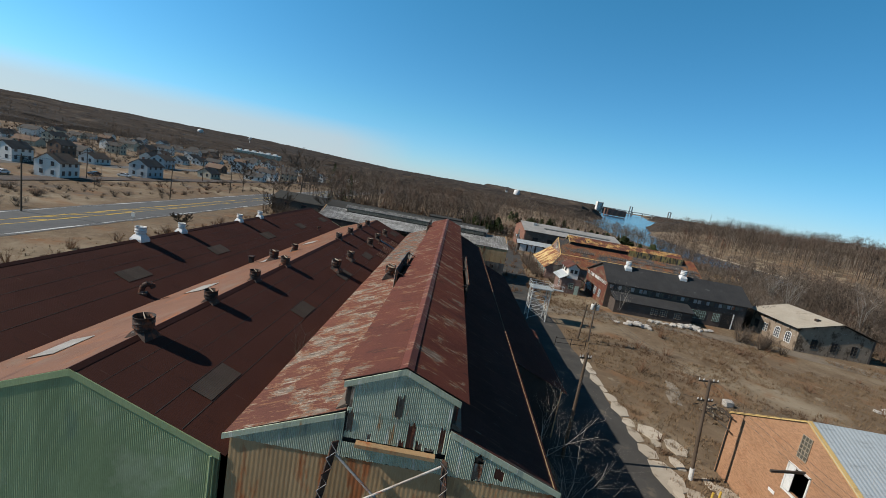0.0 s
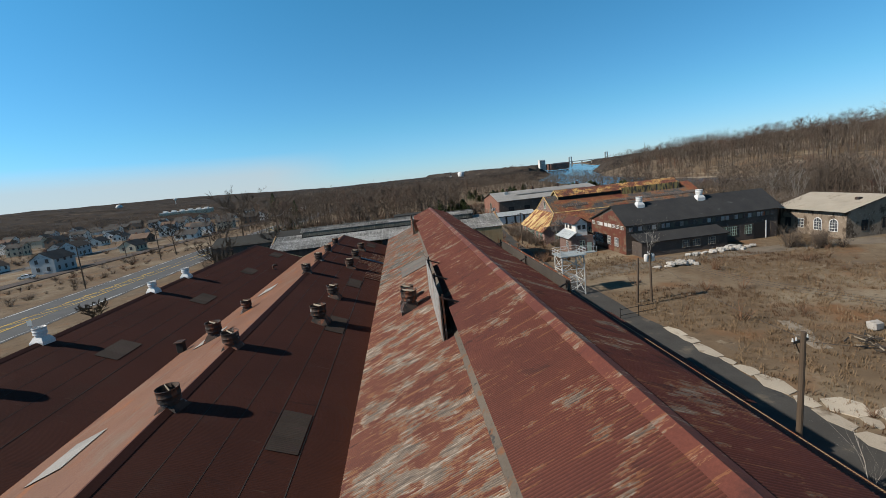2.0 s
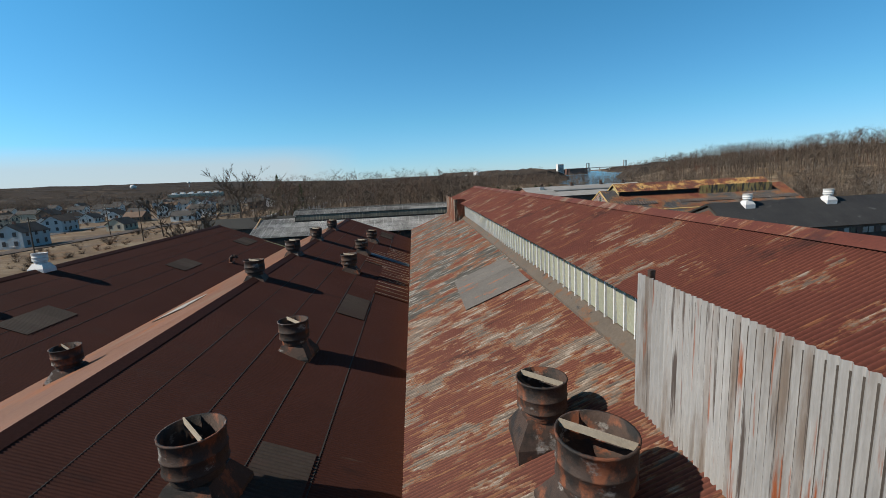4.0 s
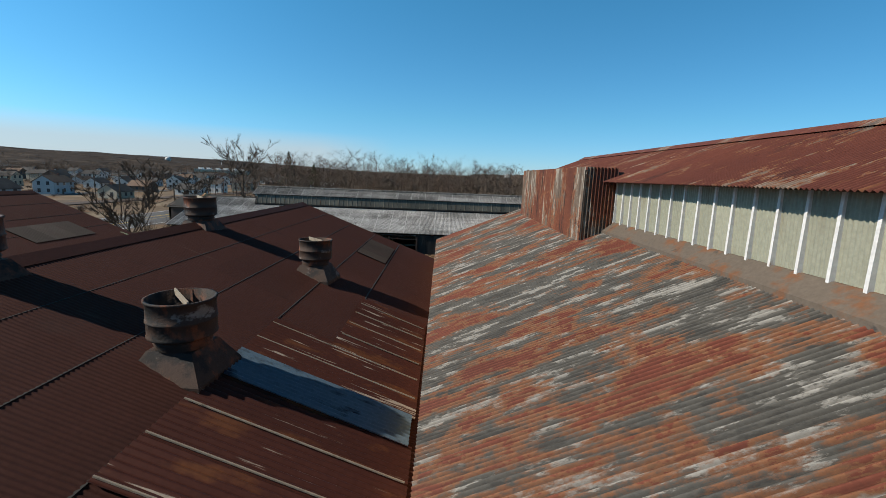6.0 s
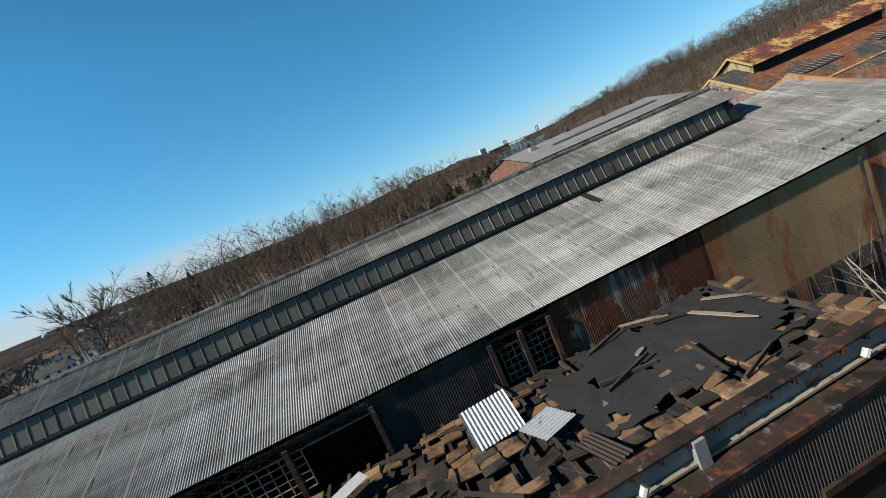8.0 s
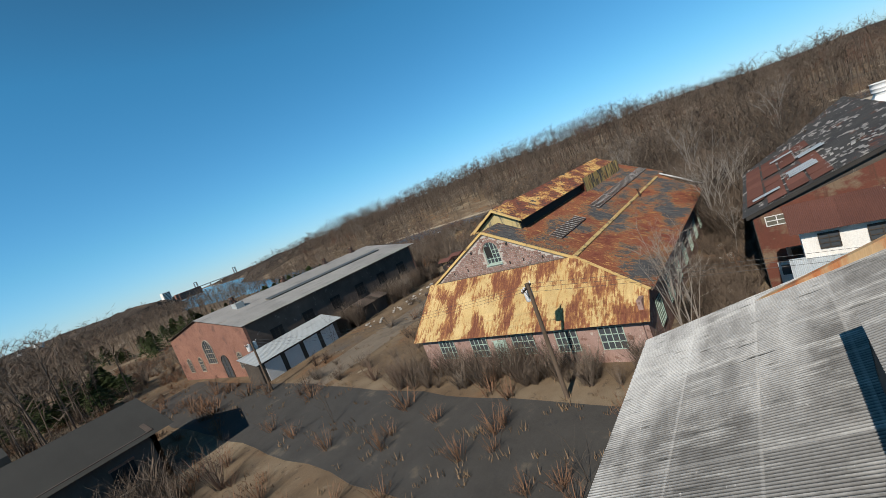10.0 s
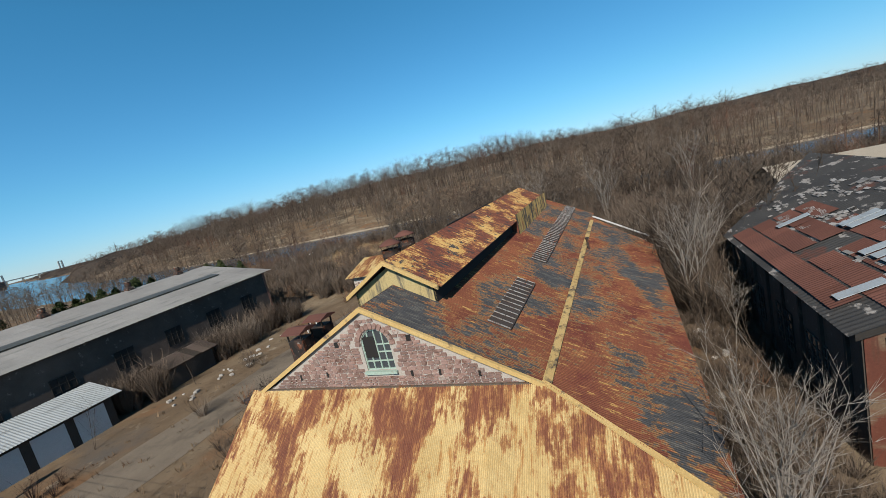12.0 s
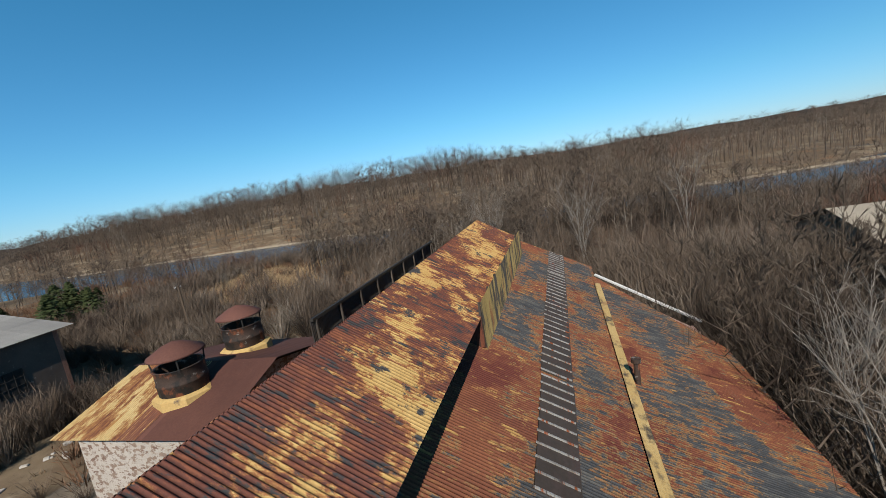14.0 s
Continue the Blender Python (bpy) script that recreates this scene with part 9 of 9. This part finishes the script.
slope_x(ruin, (137.8, 3.0), (135.4, 2.3), 1, 1.0, PATCH_ROOF, 46, 52, label="patchy grey roof", skip=lambda a, c, q: c == 3)
slope_x(ruin, (137.8, 3.0), (140.0, 2.3), 1, 1.0, PALE_STEEL, 46, 52, label="patchy pale roof")
for x, y in ((59, 128), (60, 128.2), (61, 128.1)):
    tagged(part("post", barred((x, y, 0), (x, y, 1.0), 0.08, sides=8), WHITE_METAL), "short white post in the yard", "post", "yard posts")
for k in range(4):
    pile = thing("rubble_pile", "scattered pale rubble beside the brick shed", "rubble")
    for j in range(8):
        o = part("block", BLOCKS[(j + k) % 6], None, pile)
        o.matrix_world = Matrix.Translation((44 + k * 5 + r.gauss(0, 0.9), 131.5 + r.gauss(0, 0.7), 0)) @ Matrix.Rotation(r.uniform(0, 3), 4, "Z") @ Matrix.Scale(r.uniform(0.2, 0.45), 4)

# ---- the town beyond the highway ----
def town_house(at, w, d, h, turn, wall, roof, label, wins=True):
    """A gabled house: w along its ridge, d across it, h to the eaves."""
    t = thing("town_house", label, "house", group="town houses")
    part("wall", prism([(-w / 2, -d / 2, -0.5), (-w / 2, -d / 2, h), (-w / 2, 0, h + d * 0.32), (-w / 2, d / 2, h), (-w / 2, d / 2, -0.5)], (w, 0, 0)), wall, t)
    for s in (-1, 1):
        part("roof", prism([(-w / 2 - 0.3, 0, h + d * 0.32 + 0.15), (-w / 2 - 0.3, s * (d / 2 + 0.4), h - 0.1), (-w / 2 - 0.3, s * (d / 2 + 0.4), h - 0.25), (-w / 2 - 0.3, 0, h + d * 0.32 - 0.02)], (w + 0.6, 0, 0)), roof, t)
    for s in ((-1, 1) if wins else ()):
        for z in ((1.0, 3.7) if h > 4 else (1.0,)):
            for k in range(3):
                x = -w * 0.32 + k * w * 0.32
                q = part("window", PANE, None, t)
                q.matrix_world = Matrix.Translation((x, s * (d / 2 + 0.02), z + 0.6))
            for k in range(2):
                q = part("window", PANE, None, t)
                q.matrix_world = Matrix.Translation((s * (w / 2 + 0.02), -d * 0.22 + k * d * 0.44, z + 0.6)) @ Matrix.Rotation(math.pi / 2, 4, "Z")
    part("door", boxed(-w * 0.14, -w * 0.14 + 1.0, -d / 2 - 0.06, -d / 2 + 0.01, 0, 2.0), SOFT_BROWN, t)
    part("chimney", boxed(w * 0.2, w * 0.2 + 0.6, -0.3, 0.3, h + d * 0.2, h + d * 0.32 + 0.9), RED_BRICK, t)
    t.matrix_world = Matrix.Translation(at) @ Matrix.Rotation(turn, 4, "Z")
    return t


PANE = mesh_of("window", boxed(-0.5, 0.5, -0.04, 0.04, -0.7, 0.7))
PANE.materials.append(GLASS)
rnd = random.Random(2024)
WALLS = [(WHITE_WALL, "white"), (WHITE_WALL, "white"), (CREAM_WALL, "cream"), (BLUE_WALL, "pale blue"), (SOFT_BROWN, "brown"), (WHITE_WALL, "white")]
ROOFS = [(SOFT_GREY, "grey"), (SOFT_BROWN, "brown"), (SOFT_GREY, "grey")]
plots = []
for row, (x0, step) in enumerate(((-141, 0), (-176, 9), (-205, 3), (-238, 14), (-272, 5), (-310, 11), (-355, 4))):
    y = -34 + step
    while y < 470:
        plots.append((x0 + y * 0.09 + rnd.uniform(-5, 5), y + rnd.uniform(-4, 4)))
        y += rnd.uniform(24, 44) if row < 2 else rnd.uniform(16, 34)
for k, (x, y) in enumerate(plots):
    (wm, wn_), (rm, rn_) = WALLS[rnd.randrange(6)], ROOFS[rnd.randrange(3)]
    h = rnd.choice((3.0, 3.2, 5.4, 5.6))
    town_house((x, y, land(x, y)), rnd.uniform(7.5, 12), rnd.uniform(6, 8), h * 0.9, 0.05 + rnd.choice((0, math.pi / 2, math.pi, -math.pi / 2)) + rnd.uniform(-0.1, 0.1), wm, rm,
               f"{wn_} {'two-storey' if h > 4 else 'single-storey'} house with a {rn_} gabled roof", x > -215 or k % 3 == 0)
ware = thing("warehouse", "long low cream warehouse with a flat white roof", "warehouse")
a, b = Vector((-319, 588, 0)), Vector((-262, 603, 0))
nrm = Vector((-(b - a).y, (b - a).x, 0)).normalized()
part("wall", prism([a, b, b + nrm * 40, a + nrm * 40], (0, 0, 9)), CREAM_WALL, ware)
part("roof", prism([a + Vector((-0.6, 0, 9)), b + Vector((0.6, 0, 9)), b + nrm * 40.5 + Vector((0, 0, 9)), a + nrm * 40.5 + Vector((0, 0, 9))], (0, 0, 0.7)), WHITE_WALL, ware)
for k in range(6):
    p = a.lerp(b, (k + 0.5) / 6) + nrm * 12 + Vector((0, 0, 9.7))
    part("roof_unit", boxed(p.x - 2.5, p.x + 2.5, p.y - 2, p.y + 2, p.z, p.z + 2.0), WHITE_METAL, ware)
for k in range(5):
    p = a.lerp(b, (k + 0.4) / 5) - nrm * 0.1
    part("door", boxed(p.x - 2, p.x + 2, p.y - 0.12, p.y + 0.1, 0, 4.5), SOFT_GREY, ware)


def car_of(name, label, paint):
    c = thing(name, label, "car", group="parked cars")
    prof = [(-2.2, 0.35), (-2.2, 0.8), (-1.9, 0.92), (-1.35, 1.0), (-0.8, 1.42), (0.75, 1.45), (1.45, 1.0), (2.1, 0.88), (2.2, 0.6), (2.2, 0.35)]
    part("body", prism([(x, -0.85, z) for x, z in prof], (0, 1.7, 0)), paint, c)
    for s in (-1, 1):
        part("window", prism([(x, s * 0.86, z) for x, z in ((-1.2, 1.02), (-0.75, 1.36), (0.68, 1.38), (1.2, 1.02))], (0, s * 0.012, 0)), GLASS, c)
        for x in (-1.4, 1.4):
            wheel = part("wheel", barred((x, s * 0.7, 0.33), (x, s * 0.9, 0.33), 0.33, sides=16), WIRE, c)
            part("rim", barred((x, s * 0.9, 0.33), (x, s * 0.915, 0.33), 0.2, sides=12), PALE_STEEL, wheel)
    part("windscreen", prism([(1.42, -0.75, 1.04), (1.42, 0.75, 1.04), (0.82, 0.68, 1.43), (0.82, -0.68, 1.43)], (0.02, 0, 0.015)), GLASS, c)
    part("rear_window", prism([(-1.32, -0.75, 1.04), (-1.32, 0.75, 1.04), (-0.86, 0.68, 1.41), (-0.86, -0.68, 1.41)], (-0.02, 0, 0.015)), GLASS, c)
    return c


DARK_PAINT = plain("dark_car_paint", (0.03, 0.035, 0.045), 0.25)
SILVER_PAINT = plain("silver_car_paint", (0.45, 0.46, 0.48), 0.3, 0.5)
WHITE_PAINT = plain("white_car_paint", (0.75, 0.75, 0.74), 0.3)
cars = [car_of("parked_car", "silver saloon car parked by the street", SILVER_PAINT), car_of("parked_car", "dark saloon car parked by the street", DARK_PAINT), car_of("parked_car", "white saloon car parked by the street", WHITE_PAINT)]
for k, (x, y) in enumerate(((-134, 62), (-133.5, 68), (-133, 74), (-132.6, 80), (-131, 92), (-130, 98), (-131, 118), (-129.5, 130), (-127, 141), (-126.5, 150), (-147, 110), (-146, 135), (-150, 88))):
    m = Matrix.Translation((x, y, 0.02)) @ Matrix.Rotation(0.3 + 1.3 * (k % 2) + rnd.uniform(-0.2, 0.2), 4, "Z")
    if k < 3:
        cars[k].matrix_world = m
    else:
        copy_thing(cars[k % 3], m)

tops = []
for x, y, h in ((-86, 40, 11), (-84, 59, 11.5), (-86, 107, 11), (-90, 150, 11), (-64, 131, 9), (-126, 60, 10), (-122, 118, 10), (-117, 176, 10), (-110, 236, 10)):
    utility_pole((x, y, 0), (x + rnd.uniform(-0.3, 0.3), y, h), ((0.5, 1.1, 0.1),), label="wooden utility pole beside the highway")
    tops.append((x, y, h))
for a, b in ((0, 1), (1, 2), (2, 3), (5, 6), (6, 7), (7, 8)):
    for o in (-0.9, 0.9):
        wire((tops[a][0] + o, tops[a][1], tops[a][2] - 0.4), (tops[b][0] + o, tops[b][1], tops[b][2] - 0.4), 0.9, 0.02)
sign = thing("road_sign", "small white road sign beside the highway", "road sign")
part("post", barred((-66.5, 66, 0), (-66.5, 66, 2.3), 0.05, sides=8), GREY_STEEL, sign)
part("plate", boxed(-66.9, -66.1, 65.93, 65.98, 1.5, 2.4, bevel=0.01), WHITE_METAL, sign)

derelict = thing("derelict_tower", "dark derelict timber tower among bare trees", "tower")
for x in (-27.5, -24.5):
    for y in (197.5, 200.5):
        part("leg", barred((x, y, 0), (x, y, 7.2), 0.3), DARK_WOOD, derelict)
part("cabin", boxed(-28, -24, 197, 201, 7.0, 9.6), DARK_WOOD, derelict)
part("roof", prism([(-28.4, 196.6, 9.6), (-23.6, 196.6, 9.6), (-26, 196.6, 10.9)], (0, 4.8, 0)), DARKGREY_ROOF, derelict)

# ---- landmarks on the horizon ----
bridge = thing("lift_bridge", "distant grey bridge with two tall towers over the river", "bridge")
for x, z in ((1010, 47), (1232, 54)):
    for dx in (-7, 7):
        part("tower", boxed(x + dx - 2.5, x + dx + 2.5, 2497, 2503, -2, z), GREY_STEEL, bridge)
    part("crossbeam", boxed(x - 9, x + 9, 2497, 2503, z, z + 3), GREY_STEEL, bridge)
part("deck", boxed(900, 1340, 2496, 2504, 19, 23), GREY_STEEL, bridge)
for k in range(8):
    part("pier", boxed(905 + k * 58, 909 + k * 58, 2496, 2504, -3, 19), CONCRETE, bridge)
mast = thing("radio_mast", "distant thin radio mast", "mast")
part("shaft", barred((1061, 1800, 0), (1061, 1800, 67), 1.2, sides=6, w2=0.4), RUST_METAL, mast)
for z in (20, 35, 50):
    part("ring", boxed(1059.4, 1062.6, 1798.4, 1801.6, z, z + 1.0), RUST_METAL, mast)
block = thing("tower_block", "distant white tower block above the woods", "building")
part("wall", boxed(428, 446, 1300, 1316, 0, 34), WHITE_WALL, block)
for k in range(9):
    part("window", boxed(429, 445, 1299.6, 1300, 4 + k * 3.3, 5.4 + k * 3.3), GLASS, block)
mill = thing("brick_mill", "distant red brick riverside block", "building")
part("wall", boxed(462, 520, 1300, 1330, 0, 19), RED_BRICK, mill)
for k in range(5):
    part("window", boxed(464, 518, 1299.6, 1300, 3 + k * 3.3, 4.6 + k * 3.3), GLASS, mill)
steeple = thing("church_steeple", "distant pale church steeple over the trees", "church")
part("tower", boxed(136, 142, 1197, 1203, 0, 17), WHITE_WALL, steeple)
part("spire", barred((139, 1200, 17), (139, 1200, 27), 3.4, sides=8, w2=0.1), SOFT_GREY, steeple)
tank = thing("storage_tank", "distant white storage tank", "tank")
part("shell", raw("shell", *turned([(9, 0), (9, 23), (6, 25), (0.5, 26)], 24, cap_top=True), WHITE_METAL, True), None, tank)
tank.matrix_world = Matrix.Translation((182, 1300, 0))
for x, y, zt, r0 in ((-858, 1400, 38, 9), (-693, 1400, 39, 4.5)):
    wt = thing("water_tower", "distant pale water tower above the woods", "water tower")
    part("tank", raw("tank", *turned([(1.5, zt - r0 * 1.5), (r0 * 0.75, zt - r0 * 1.25), (r0, zt - r0 * 0.75), (r0 * 0.75, zt - r0 * 0.2), (1, zt)], 20, cap_top=True), WHITE_METAL, True), None, wt)
    part("column", barred((0, 0, 0), (0, 0, zt - r0 * 1.4), r0 * 0.18, sides=12), WHITE_METAL, wt)
    wt.matrix_world = Matrix.Translation((x, y, 0))
